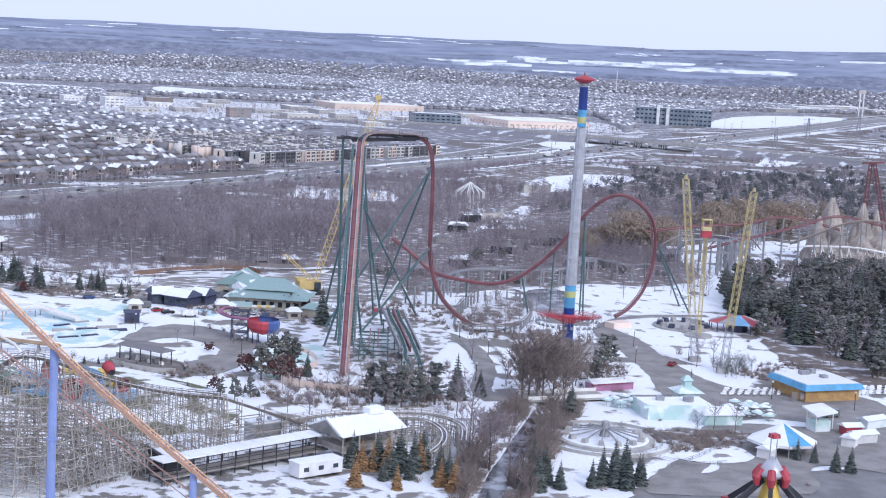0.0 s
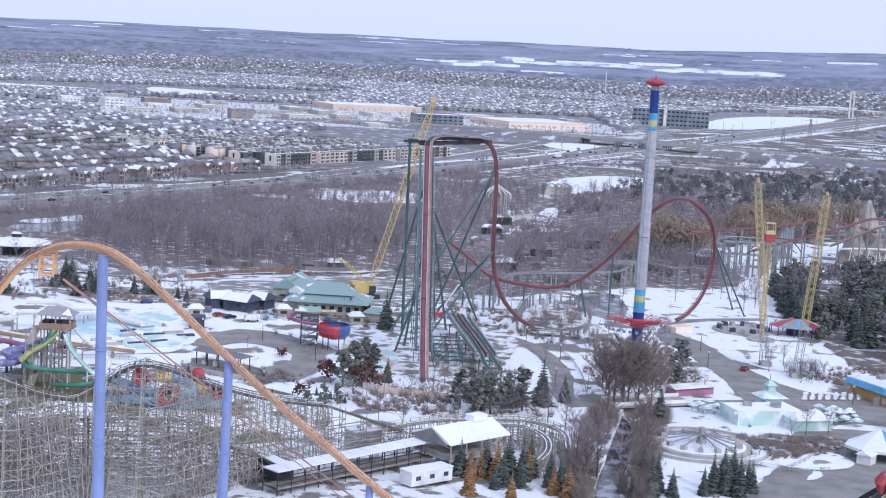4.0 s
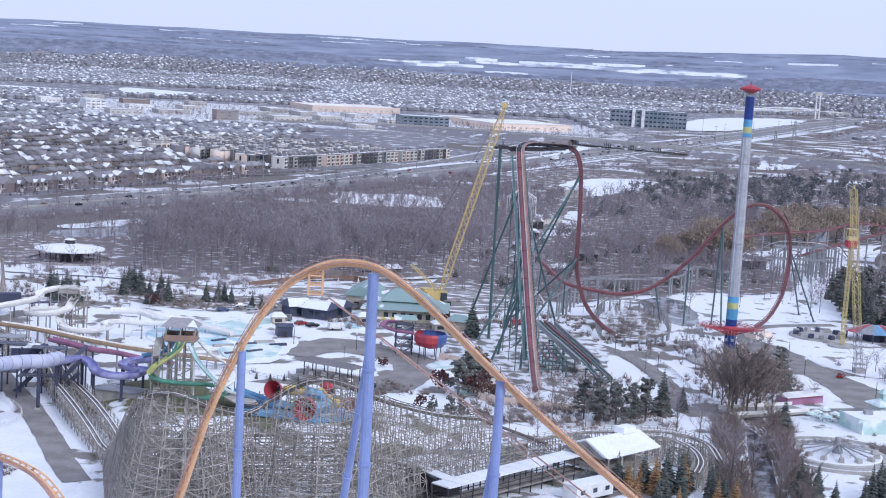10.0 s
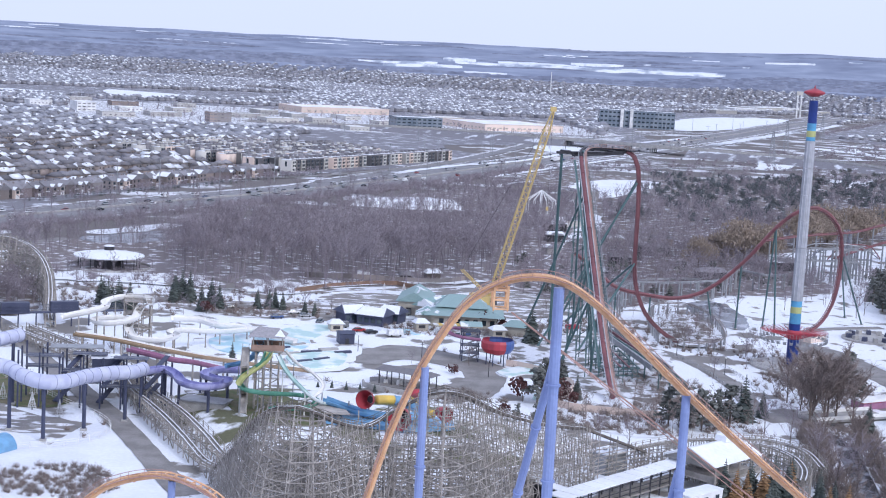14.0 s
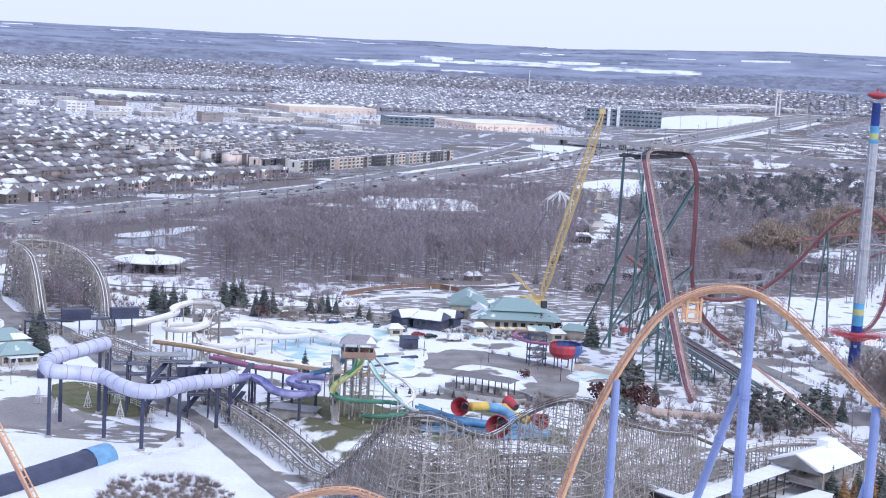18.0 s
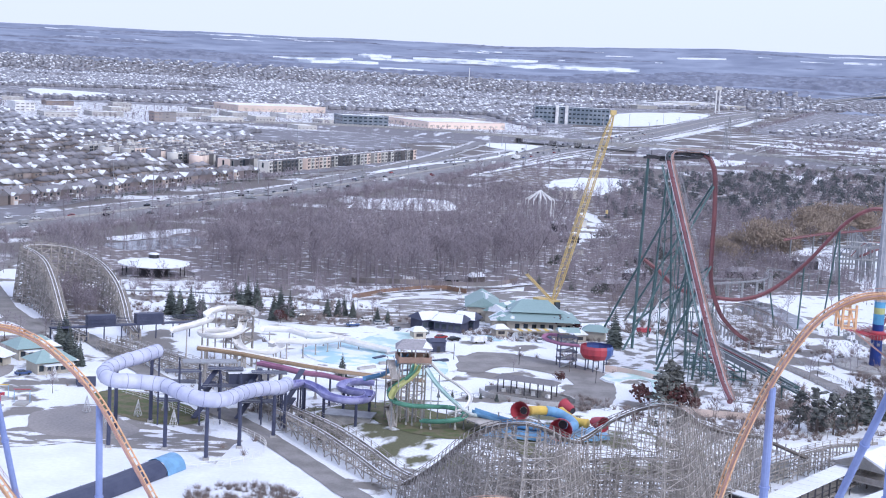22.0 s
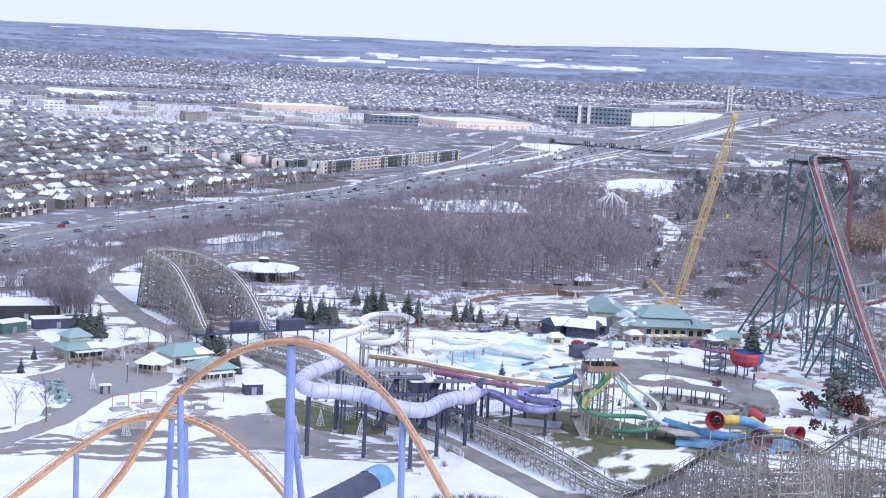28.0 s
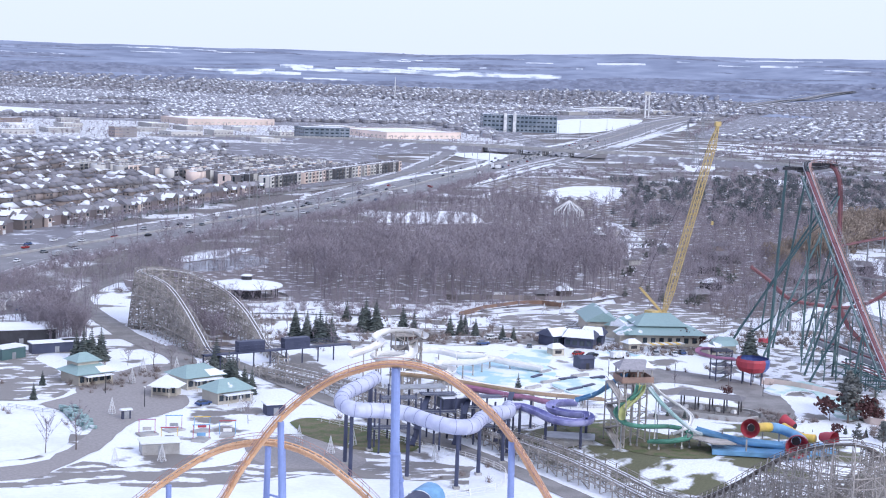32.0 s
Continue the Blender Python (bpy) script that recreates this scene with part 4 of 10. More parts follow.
many("bare_wood", BARE, rows_of(outside(scatter(FRINGE, 110, 26, 5.0), POND_SIDE, PAVILION), 27, 1.0, 1.5), twig, "leafless trees along the front of the wood", "trees")
STRIP = [(-330, 480), (-262, 510), (-214, 560), (-150, 650), (-80, 770), (0, 900), (60, 1010), (76, 1000), (10, 880), (-70, 760), (-130, 670), (-200, 560), (-240, 490), (-320, 440)]
many("bare_hedgerow", LITE, rows_of(scatter(STRIP, 170, 8), 9, 0.6, 1.35), twig, "line of leafless trees beside the motorway", "trees")
many("bare_hedgerow", LITE, rows_of(np.array([(-238, 652), (-222, 640), (-211, 659), (-195, 668), (-179, 693), (-170, 690), (-152, 714), (-140, 730), (-129, 750), (-112, 770), (-96, 800), (-80, 830), (-60, 860), (-200, 600), (-190, 640), (-165, 660), (-150, 690)], float), 19, 1.15, 1.5), twig, "tall single leafless trees beside the motorway", "trees")
many("pond_trees", LITE, rows_of(outside(scatter(POND_SIDE, 95, 177, 3), PAVILION), 178, 0.6, 1.05), twig, "scattered leafless trees round the frozen pond", "trees")
many("pond_brush", BUSH, rows_of(outside(scatter(POND_SIDE, 150, 179), PAVILION), 180, 0.5, 1.0), twig, "leafless brush round the frozen pond", "bushes")
many("hedgerow_brush", BUSH, rows_of(scatter(STRIP, 420, 11), 12, 0.6, 1.0), twig, "grey-brown leafless brush beside the motorway", "bushes")
mound_top = [(x * 0.8 - 5, y * 0.7 + 238) for x, y in MOUND]
nm = len(MOUND)
solid("ground_mound", Build().add([(x, y, 0) for x, y in MOUND] + [(x, y, 4.6) for x, y in mound_top], [tuple(range(nm, 2 * nm))] + [(i, (i + 1) % nm, nm + (i + 1) % nm, nm + i) for i in range(nm)]), snow, "snow-covered mound in the bare wood", "mound", kind="structure")
CLEAR = [(96, 905), (134, 925), (178, 1010), (206, 1080), (170, 1090), (126, 1035)]
patch("snow_field_clearing", CLEAR, 0.06, snow, "white snowy clearing behind the wood", 2, 10, 92)
MID = [(28, 505), (75, 525), (110, 560), (170, 640), (260, 700), (420, 800), (560, 980), (540, 1160), (400, 1190), (300, 1120), (200, 1130), (140, 1170), (84, 1062), (100, 900), (84, 700), (50, 580)]
many("bare_grove", LITE, rows_of(outside(scatter(MID, 640, 14, 4.8), CLEAR), 15, 0.6, 1.0), twig, "grove of leafless trees behind the coasters", "trees")
PINES = [(96, 760), (150, 740), (240, 760), (330, 800), (480, 900), (560, 1060), (470, 1190), (330, 1140), (230, 1120), (190, 1130), (212, 1060), (160, 960), (120, 880)]
patch("ground_grove", MID, 0.04, pine_floor, "leaf litter and thin snow under the grove", 3, 12, 93)
FAR_PINE = [spruce(11, 60, 0.3, 9), spruce(12, 61, 0.24, 9)] + [leafy(9, 6.0, 62 + s, 110, 0.1, 0.095) for s in range(4)]
many("pine_wood", FAR_PINE, rows_of(outside(scatter(PINES, 600, 17), CLEAR), 18, 0.5, 1.1), hazed_pine, "dark pines with snow between them", "trees")

FRONT_MID = [(28, 505), (110, 560), (170, 640), (240, 760), (150, 860), (96, 860), (84, 700), (50, 580)]
many("bare_grove", LITE, rows_of(scatter(FRONT_MID, 420, 24, 4.2), 25, 0.65, 1.0), twig, "leafless trees between the rides and the pines", "trees")


# ---- the suburb across the motorway ----
def house_block(w, d, h, rise, hip, seed):
    """A two-storey house: walls, a hipped or gabled roof with snow on some slopes, a garage wing, a chimney."""
    rng = random.Random(seed)
    b = Build()
    b.box((0, 0, 0), (w, d, h), slot=0)
    k = len(b.f)
    b.gable((0, 0, h), (w, d), rise, 0, 1, 0.5, hip)
    for i in range(4):
        b.m[k + i] = rng.choice((1, 1, 1, 4)) if i else (4 if seed % 3 == 1 else 1)
    gx = rng.choice((-1, 1)) * w * 0.22
    b.box((gx, -d / 2 - 1.4, 0), (w * 0.5, 3.0, h * 0.62), slot=0)
    k = len(b.f)
    b.gable((gx, -d / 2 - 1.4, h * 0.62), (3.0, w * 0.5), rise * 0.45, 90, 1, 0.3, 0.8)
    b.m[k + rng.randrange(2)] = 4
    b.box((w * 0.3, d * 0.2, h), (0.7, 0.7, rise * 0.9), slot=0)
    for sx in (-0.25, 0.22):
        b.box((sx * w, -d / 2 - 0.03, h * 0.58), (1.6, 0.08, 1.3), slot=3)
        b.box((sx * w, d / 2 + 0.03, h * 0.58), (1.6, 0.08, 1.3), slot=3)
    return b


def far_house(w, d, h, rise, hip, seed):
    rng = random.Random(seed)
    b = Build()
    b.box((0, 0, 0), (w, d, h), slot=0)
    k = len(b.f)
    b.gable((0, 0, h), (w, d), rise, 0, 1, 0.5, hip)
    b.m[k + rng.randrange(4)] = 4 if seed % 3 else 1
    return b


HOUSE_MATS = [brick_wall, shingle, roof_snow, glass_dark, snow]
along = Vector((0.515, 0.857, 0)).normalized()
across = Vector((-0.857, 0.515, 0))
rng = np.random.RandomState(3)
near_rows, far_rows, yard_rows = [], [], []
origin = Vector((-205, 800, 0))
TOWN = [(-122, 978), (-96, 972), (96, 1262), (60, 1500), (-90, 1420), (-205, 1150), (-190, 1060)]
SHOPS = [(-330, 1560), (300, 1620), (330, 2300), (-420, 2160)]
for r in range(0, 150):
    off = 12 + (r // 2) * 44 + (r % 2) * 18
    for c in range(-74, 440):
        p = origin + across * off + along * (c * 9.4 + 4 * math.sin(r * 1.7) + rng.uniform(-1.2, 1.2))
        bend = 22 * math.sin(c * 0.09 + r * 0.35)
        p = p + across * bend * (0 if r < 3 else 1)
        d = math.hypot(p.x - CENTRE.x, p.y - CENTRE.y)
        az = math.atan2(p.x - CENTRE.x, p.y - CENTRE.y)
        if d > 4150 or d < 760 or az < -0.34 or az > 0.55 or rng.rand() < 0.06:
            continue
        if p.x < -800 or (c % 23 == 0) or noise.noise((p.x * 0.004, p.y * 0.004, 0)) < -0.42:
            continue
        turn = math.degrees(math.atan2(along.y, along.x)) + (180 if r % 2 else 0) + rng.uniform(-6, 6)
        if d > 1500:
            p = p + along * rng.uniform(-3.5, 3.5) + across * rng.uniform(-5, 5)
        row = [p.x, p.y, land_height(p.x, p.y), turn + (90 if rng.rand() < 0.3 else 0), rng.uniform(0.72, 0.9), rng.uniform(0.66, 0.86)]
        (near_rows if d < 1500 else far_rows).append(row)
        q = p + across * rng.uniform(6, 12) + along * rng.uniform(-5, 5)
        yard_rows.append([q.x, q.y, 0, rng.uniform(0, 360), rng.uniform(0.5, 1.2), rng.uniform(0.6, 1.3)])
near_rows, far_rows, yard_rows = map(np.array, (near_rows, far_rows, yard_rows))


def clear_of(rows, *polys):
    keep = np.ones(len(rows), bool)
    for poly in polys:
        keep &= ~inside(rows, poly)
    return rows[keep]


KEEP_OUT = [TOWN, SHOPS, [(-760, 2140), (-320, 2240), (-110, 2520), (-80, 2880), (-340, 2720), (-800, 2420)], [(280, 1700), (420, 1720), (760, 2330), (1100, 3300), (700, 2980), (440, 2400)],
            [(880, 2950), (1270, 3080), (1450, 3320), (1050, 3290)], [(-100, 1430), (60, 1262), (140, 1262), (420, 1700), (300, 1760), (-60, 1620)], [(400, 1850), (560, 1950), (900, 2600), (1100, 3100), (900, 3000), (480, 2250)]]
near_rows, far_rows, yard_rows = clear_of(near_rows, *KEEP_OUT), clear_of(far_rows, *KEEP_OUT), clear_of(yard_rows, *KEEP_OUT)
HOUSES = [house_block(9.2, 11.0, 6.0, 3.2, hip, s) for s, hip in enumerate((1.4, 0.1, 2.6, 0.1, 3.2, 0.3, 4.0, 0.1))]
FAR_HOUSES = [far_house(9.6, 11.5, 6.0, 3.2, hip, 20 + s) for s, hip in enumerate((4.2, 3.0, 0.1, 4.8, 2.4, 3.6, 0.2, 4.0))]
front = np.hypot(near_rows[:, 0] + 190, near_rows[:, 1] - 800) < 215
front_rows, near_rows = near_rows[front][:52], np.concatenate([near_rows[~front], near_rows[front][52:]])
many("suburb_houses", HOUSES, near_rows, HOUSE_MATS, "rows of brick houses with snow on the dark roofs", "houses")
patch("ground_suburb", [(-900, 1000), (-330, 640), (-205, 800), (-105, 970), (90, 1262), (60, 1450), (320, 1640), (420, 2100), (700, 2700), (1000, 3300), (900, 3860), (-1400, 3860), (-1500, 2200)], 0.03, yards, "frosted yards and streets between the houses", 4, 60, 97)
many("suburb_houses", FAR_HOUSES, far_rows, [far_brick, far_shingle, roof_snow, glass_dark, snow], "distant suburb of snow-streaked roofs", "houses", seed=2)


def yard_tree(seed):
    rng = random.Random(seed)
    b = Build()
    spike(b, Vector((0, 0, -0.2)), Vector((0.2, 0, 6.5)), 0.16)
    for k in range(9):
        p = Vector((0, 0, rng.uniform(1.2, 4.5)))
        spike(b, p, p + Vector((rng.gauss(0, 1.7), rng.gauss(0, 1.7), rng.uniform(0.8, 2.6))), 0.22)
    return b


for p in yard_rows:
    p[2] = land_height(p[0], p[1])
many("yard_trees", [yard_tree(80 + s) for s in range(4)], yard_rows[::4], twig, "small bare garden trees between the houses", "trees")
many("yard_trees", [spruce(6, 90, 0.24, 3)], yard_rows[::16] + np.array([3.5, 2.0, 0, 0, 0, 0]), needle, "small dark conifers between the houses", "trees")

# same suburb on the hills' first rise, shrunk and flattened to fit the camera's view
def rise_limit(az):
    return float(np.interp(az, (-0.3, -0.088, 0.015, 0.122, 0.186, 0.266, 0.344, 0.412, 0.43, 0.46, 0.62), (4115, 4105, 4090, 4150, 4160, 4150, 4136, 4080, 4110, 4160, 4150)))


b = Build()
for i in range(12):
    for j in range(161):
        az = -0.4 + j * 1.06 / 160
        r = 3850 + (rise_limit(az) + 6 + 9 * noise.noise((az * 60, 5, 0)) - 3850) * i / 11
        x, y = CENTRE.x + r * math.sin(az), CENTRE.y + r * math.cos(az)
        b.v.append((x, y, land_height(x, y) + 0.7))
b.f = [(i * 161 + j, i * 161 + j + 1, i * 161 + j + 162, i * 161 + j + 161) for i in range(11) for j in range(160)]
b.m = [0] * len(b.f)
solid("ground_suburb_rise", b, yards, "frosted yards on the rise at the edge of the suburb", "ground", kind="structure", smooth=True)
rng = np.random.RandomState(67)
rise_rows = []
for r in range(18):
    for c in range(260):
        d, az = 3890 + r * 17 + rng.uniform(-5, 5), -0.3 + c * 0.0036 + rng.uniform(-0.001, 0.001)
        x, y = CENTRE.x + d * math.sin(az), CENTRE.y + d * math.cos(az)
        if d > rise_limit(az) or az > 0.6 or noise.noise((x * 0.006, y * 0.006, 3)) < -0.22 or min((Vector((x, y, 0)) - Vector((*p[:2], 0))).length for p in climb[::3]) < 60 or rng.rand() < 0.15 or any(abs(az - f[0]) < f[2] * 0.52 + 0.003 and abs(d - f[1]) < f[3] * 0.55 + 8 for f in BROAD):
            continue
        rise_rows.append([x, y, land_height(x, y), 59 + rng.uniform(-12, 12) + (90 if rng.rand() < 0.3 else 0), rng.uniform(0.55, 0.75), rng.uniform(0.26, 0.4)])
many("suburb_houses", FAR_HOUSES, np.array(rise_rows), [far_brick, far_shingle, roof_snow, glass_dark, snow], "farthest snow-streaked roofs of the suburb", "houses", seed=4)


# ---- townhouses, shops, offices and roads across the motorway ----
def block(name, c, size, turn, wall, label, category, floors=2, bays=6, group="", roof=None, glass=glass_dark, parapet=0.8, canopy=None):
    """A flat-roofed building: walls, a snowy roof inside its parapet, and rows of windows on the sides that are seen."""
    w, d, h = size
    ob = thing(name, (c[0], c[1], 0), label, category, group)
    part("wall", Build().box((c[0], c[1], 0), (w, d, h), turn), wall, ob)
    part("roof", Build().box((c[0], c[1], h), (w - 0.8, d - 0.8, 0.3), turn), roof or roof_white, ob, "flat roof under snow")
    ca, sa = math.cos(radians(turn)), math.sin(radians(turn))
    b = Build()
    for ex, ey, lw, ld in ((0, -d / 2, w, 0.5), (0, d / 2, w, 0.5), (-w / 2, 0, 0.5, d), (w / 2, 0, 0.5, d)):
        b.box((c[0] + ex * ca - ey * sa, c[1] + ex * sa + ey * ca, h), (lw + 0.1, ld, parapet), turn)
    part("parapet", b, wall, ob)
    for side, length, off in ((0, w, d / 2), (1, d, w / 2)):
        n = max(3, int(1.15 * bays * length / max(w, d)))
        for f in range(floors):
            for i in range(n):
                u = length * ((i + 0.5) / n - 0.5)
                ex, ey = (u, -off - 0.04) if side == 0 else (-off - 0.04, u)
                sz = (length / n * (0.62 if floors > 1 else 0.4), 0.14, h / floors * (0.36 if floors > 1 else 0.24))
                part("window", Build().box((c[0] + ex * ca - ey * sa, c[1] + ex * sa + ey * ca, h * (f + 0.32) / floors), sz, turn + 90 * side), glass, ob)
    return ob


ALONG = math.degrees(math.atan2(0.857, 0.515))
# townhouse rows: flat-roofed three-storey units end to end
ta, tb = Vector((0.56, 0.83, 0)).normalized(), Vector((-0.83, 0.56, 0)).normalized()
t_turn = math.degrees(math.atan2(ta.y, ta.x))
unit = thing("townhouse", (0, 0, 0), "narrow grey and dark three-storey townhouse with snowy flat roof", "townhouse", "townhouse rows")
part("wall", Build().box((0, 0, 0), (6.4, 10, 9.0)).box((-1.4, -5.4, 0), (2.8, 0.9, 8.2)), pale_wall, unit)
part("roof", Build().box((0, 0, 9.0), (6.0, 9.6, 0.35)), roof_white, unit, "snow on the flat roof")
part("parapet", Build().box((0, -4.9, 9.0), (6.4, 0.3, 0.7)).box((0, 4.9, 9.0), (6.4, 0.3, 0.7)).box((2.0, 2, 9), (1.8, 2.6, 1.9)), shingle, unit, "dark parapet and stair head")
for z in (1.0, 3.9, 6.6):
    for x in (-1.5, 1.6):
        part("window", Build().box((x, -5.06 if x > 0 else -5.9, z), (1.7, 0.12, 1.7)), glass_dark, unit)
for x in (3.24, -3.24):
    part("side_window", Build().box((x, 0, 4.0), (0.1, 1.6, 3.8)), glass_dark, unit)
unit_dark = copy_thing(unit, Matrix.Translation((0, 0, 0)))
for ch in unit_dark.children:
    if ch.name.startswith("wall"):
        ch.data = ch.data.copy()
        ch.data.materials[0] = shade("charcoal_brick", (0.10, 0.10, 0.11), 0.85, color2=(0.16, 0.15, 0.15), scale=0.05, per=0.2)
unit_tan = copy_thing(unit, Matrix.Translation((0, 0, 0)))
for ch in unit_tan.children:
    if ch.name.startswith("wall"):
        ch.data = ch.data.copy()
        ch.data.materials[0] = tan_wall
start = Vector((-100, 1016, 0))
k = 0
placed = []
for r in range(9):
    count = (40, 28, 30, 32, 34, 34, 30, 28, 22)[r]
    for i in range(count):
        if i % 9 == 8:
            continue
        p = start + ta * (6.5 * i + (r % 3) * 2 + (0 if r == 0 else 6)) + tb * (21.5 * r)
        if r >= 1 and not (0 <= i * 6.5 < 250):
            continue
        placed.append(((unit, unit_dark, unit_dark, unit, unit_tan)[(i // 3 + 2 * r + i % 2) % 5], p, t_turn + (0 if r % 2 == 0 else 180)))
        k += 1
near_units = [q for n, q in enumerate(placed) if n < 44 or n % 3 == 0][:64]
for src, p, turn in near_units[1:]:
    copy_thing(src, pose(p.x, p.y, 0, 0, 0, turn))
src, p, turn = near_units[0]
unit.matrix_basis = pose(p.x, p.y, 0, 0, 0, turn)
unit_dark.matrix_basis = pose(p.x - 22, p.y + 7, 0, 0, 0, turn)
unit_tan.matrix_basis = pose(p.x - 29, p.y + 11, 0, 0, 0, turn)
rest = [q for q in placed if q not in near_units]
back_units = []
for kind, (tall, wall_slot) in enumerate(((8.6, 0), (9.2, 2), (8.2, 4), (9.0, 2))):
    b = Build().box((0, 0, 0), (6.4, 10, tall), slot=wall_slot).box((0, 0, tall), (5.4, 8.8, 0.3), slot=1).box((0, -4.7, tall), (6.4, 0.4, 0.8), slot=wall_slot).box((0, 4.7, tall), (6.4, 0.4, 0.8), slot=2)
    b.box((1.8 - kind, 2, tall), (2.2, 2.6, 2.1), slot=2 if kind % 2 else 0).box((-1.4, -5.3, 0), (2.8, 0.8, tall - 0.8), slot=2 if kind == 0 else wall_slot)
    for z in (1.0, 3.8, 6.2):
        for x in (-1.5, 1.6):
            b.box((x, -5.06 if x > 0 else -5.72, z), (1.8, 0.12, 1.7), slot=3)
    back_units.append(b)
many("townhouse_rows", back_units, [[p.x, p.y, 0, turn, 1, 1] for s, p, turn in rest], [pale_wall, roof_white, shingle, glass_dark, tan_wall], "back rows of flat-roofed townhouses under snow", "houses")
block("apartment_block", (-133, 1090), (52, 14, 8), t_turn - 22, tan_wall, "long tan stucco apartment block with a snowy roof", "building", 2, 14)
block("apartment_block", (-190, 1150), (70, 12, 7), t_turn - 22, brick_wall, "long brown brick apartment block", "building", 2, 14)

# a few front-row houses with doors and windows of their own
def row_house(wall, trim, label, wing):
    """A two-storey house of the front row: gabled front wing over the garage, porch, chimney, windows on three sides."""
    ob = thing("house", (0, 0, 0), label, "house", "front row of houses")
    part("wall", Build().box((0, 0, 0), (8.4, 8.6, 5.6)).add([(-4.2, -4.3, 5.6), (-4.2, 4.3, 5.6), (-4.2, 0, 8.2)], [(0, 2, 1)]).add([(4.2, -4.3, 5.6), (4.2, 4.3, 5.6), (4.2, 0, 8.2)], [(0, 1, 2)]), wall, ob)
    part("roof", Build().gable((0, 0, 5.6), (8.4, 8.6), 2.7, over=0.45), shingle, ob)
    front = part("front_wing", Build().box((wing, -5.2, 0), (4.0, 2.4, 5.2)).add([(wing - 2, -6.4, 5.2), (wing + 2, -6.4, 5.2), (wing, -6.4, 6.9)], [(0, 1, 2)]), trim, ob)
    part("wing_roof", Build().gable((wing, -4.6, 5.2), (4.2, 4.0), 1.8, 90, over=0.3), shingle, front)
    part("roof_snow", Build().add([(-4.5, 0.1, 8.3), (4.5, 0.1, 8.3), (4.5, 4.7, 5.65), (-4.5, 4.7, 5.65)], [(0, 1, 2, 3)]), snow, ob, "snow on the shaded slope")
    part("wing_snow", Build().add([(wing - 2.3, -6.6, 5.25), (wing - 0.1, -6.6, 7.05), (wing - 0.1, -3.2, 7.05), (wing - 2.3, -3.2, 5.25)], [(0, 1, 2, 3)]), snow, front, "snow on the wing's roof")
    part("porch_roof", Build().box((-wing * 1.1, -5.0, 2.6), (3.6, 1.6, 0.22)), snow, ob, "snowy porch roof")
    part("garage_door", Build().box((wing, -6.44, 0.1), (2.8, 0.1, 2.2)), white_wall, front, "pale garage door")
    part("window", Build().box((wing, -6.44, 3.2), (2.0, 0.12, 1.5)), glass_dark, front)
    part("window", Build().box((-wing * 1.1, -4.36, 3.4), (1.8, 0.12, 1.5)), glass_dark, ob)
    part("door", Build().box((-wing * 1.1, -4.36, 0.1), (1.1, 0.1, 2.2)), dark_steel, ob)
    for y in (-2.3, 1.9):
        for z in (0.9, 3.6):
            part("window", Build().box((-4.26, y, z), (0.12, 1.3, 1.4)), glass_dark, ob)
    part("chimney", Build().box((2.8, 1.4, 6.4), (0.7, 0.9, 2.8)), brick_wall, ob)
    return ob


dark_brick = shade("plum_brick", (0.20, 0.165, 0.165), 0.9, color2=(0.15, 0.13, 0.135), scale=0.05, grain=0.1, per=0.2)
models = [row_house(brick_wall, brick_wall, "brown brick house with a matching garage wing and snowy roof", 1.9), row_house(dark_brick, dark_brick, "plum brick house with a gabled garage wing and snowy roof", -1.9),
          row_house(dark_brick, brick_wall, "dark brick house with a brown garage wing and snowy roof", 1.9), row_house(dark_brick, tan_wall, "dark brick house with a tan garage wing and snowy roof", -1.9)]
turns = random.Random(88)
for n, row in enumerate(front_rows):
    copy_thing(models[(n * 3 + n // 5) % 4], pose(row[0], row[1], 0, 0, 0, row[3] - (90 if turns.random() < 0.55 else 0)))
for ob in models:
    for o in [*ob.children_recursive, ob]:
        bpy.data.objects.remove(o)
hedge = [p + along * turns.uniform(-2, 2) for p in (Vector((-205, 800, 0)) - across * turns.uniform(0.5, 9) + along * (k * 2.6 - 90) for k in range(130))]
many("yard_trees", [yard_tree(310 + k) for k in range(4)], [[p.x, p.y, 0, turns.uniform(0, 360), turns.uniform(0.7, 1.3), turns.uniform(0.6, 1.2)] for p in hedge], twig, "bare garden trees in front of the first row of houses", "trees")
many("yard_trees", [spruce(6, 91, 0.26, 5)], [[p.x + 2, p.y + 1, 0, turns.uniform(0, 360), turns.uniform(0.5, 1.0), turns.uniform(0.4, 0.9)] for p in hedge[::2]], needle, "dark evergreens in front of the first row of houses", "trees")

# shops and offices
block("superstore", (-30, 2120), (140, 80, 8), 24, tan_wall, "large tan superstore with a white snowy roof", "store", 1, 14, glass=cream)
block("superstore", (185, 1880), (120, 110, 8), 24, tan_wall, "pink-tan superstore with a wide snowy roof", "store", 1, 12, glass=cream)
block("office_block", (56, 1722), (58, 34, 16), 12, office_glass, "dark glass office block with a pale stair tower", "office", 4, 8)
block("office_building", (424, 2140), (112, 40, 25), -8, office_glass, "long dark glass office building with white fins", "office", 4, 16)
fins = thing("office_fins", (395, 2050, 0), "two tall white fins on the office front", "fins")
for dx in (0, 14):
    part("fin", Build().box((398 + dx, 2121 - dx * 0.14, 0), (4.5, 4, 28), -8), white_wall, fins)
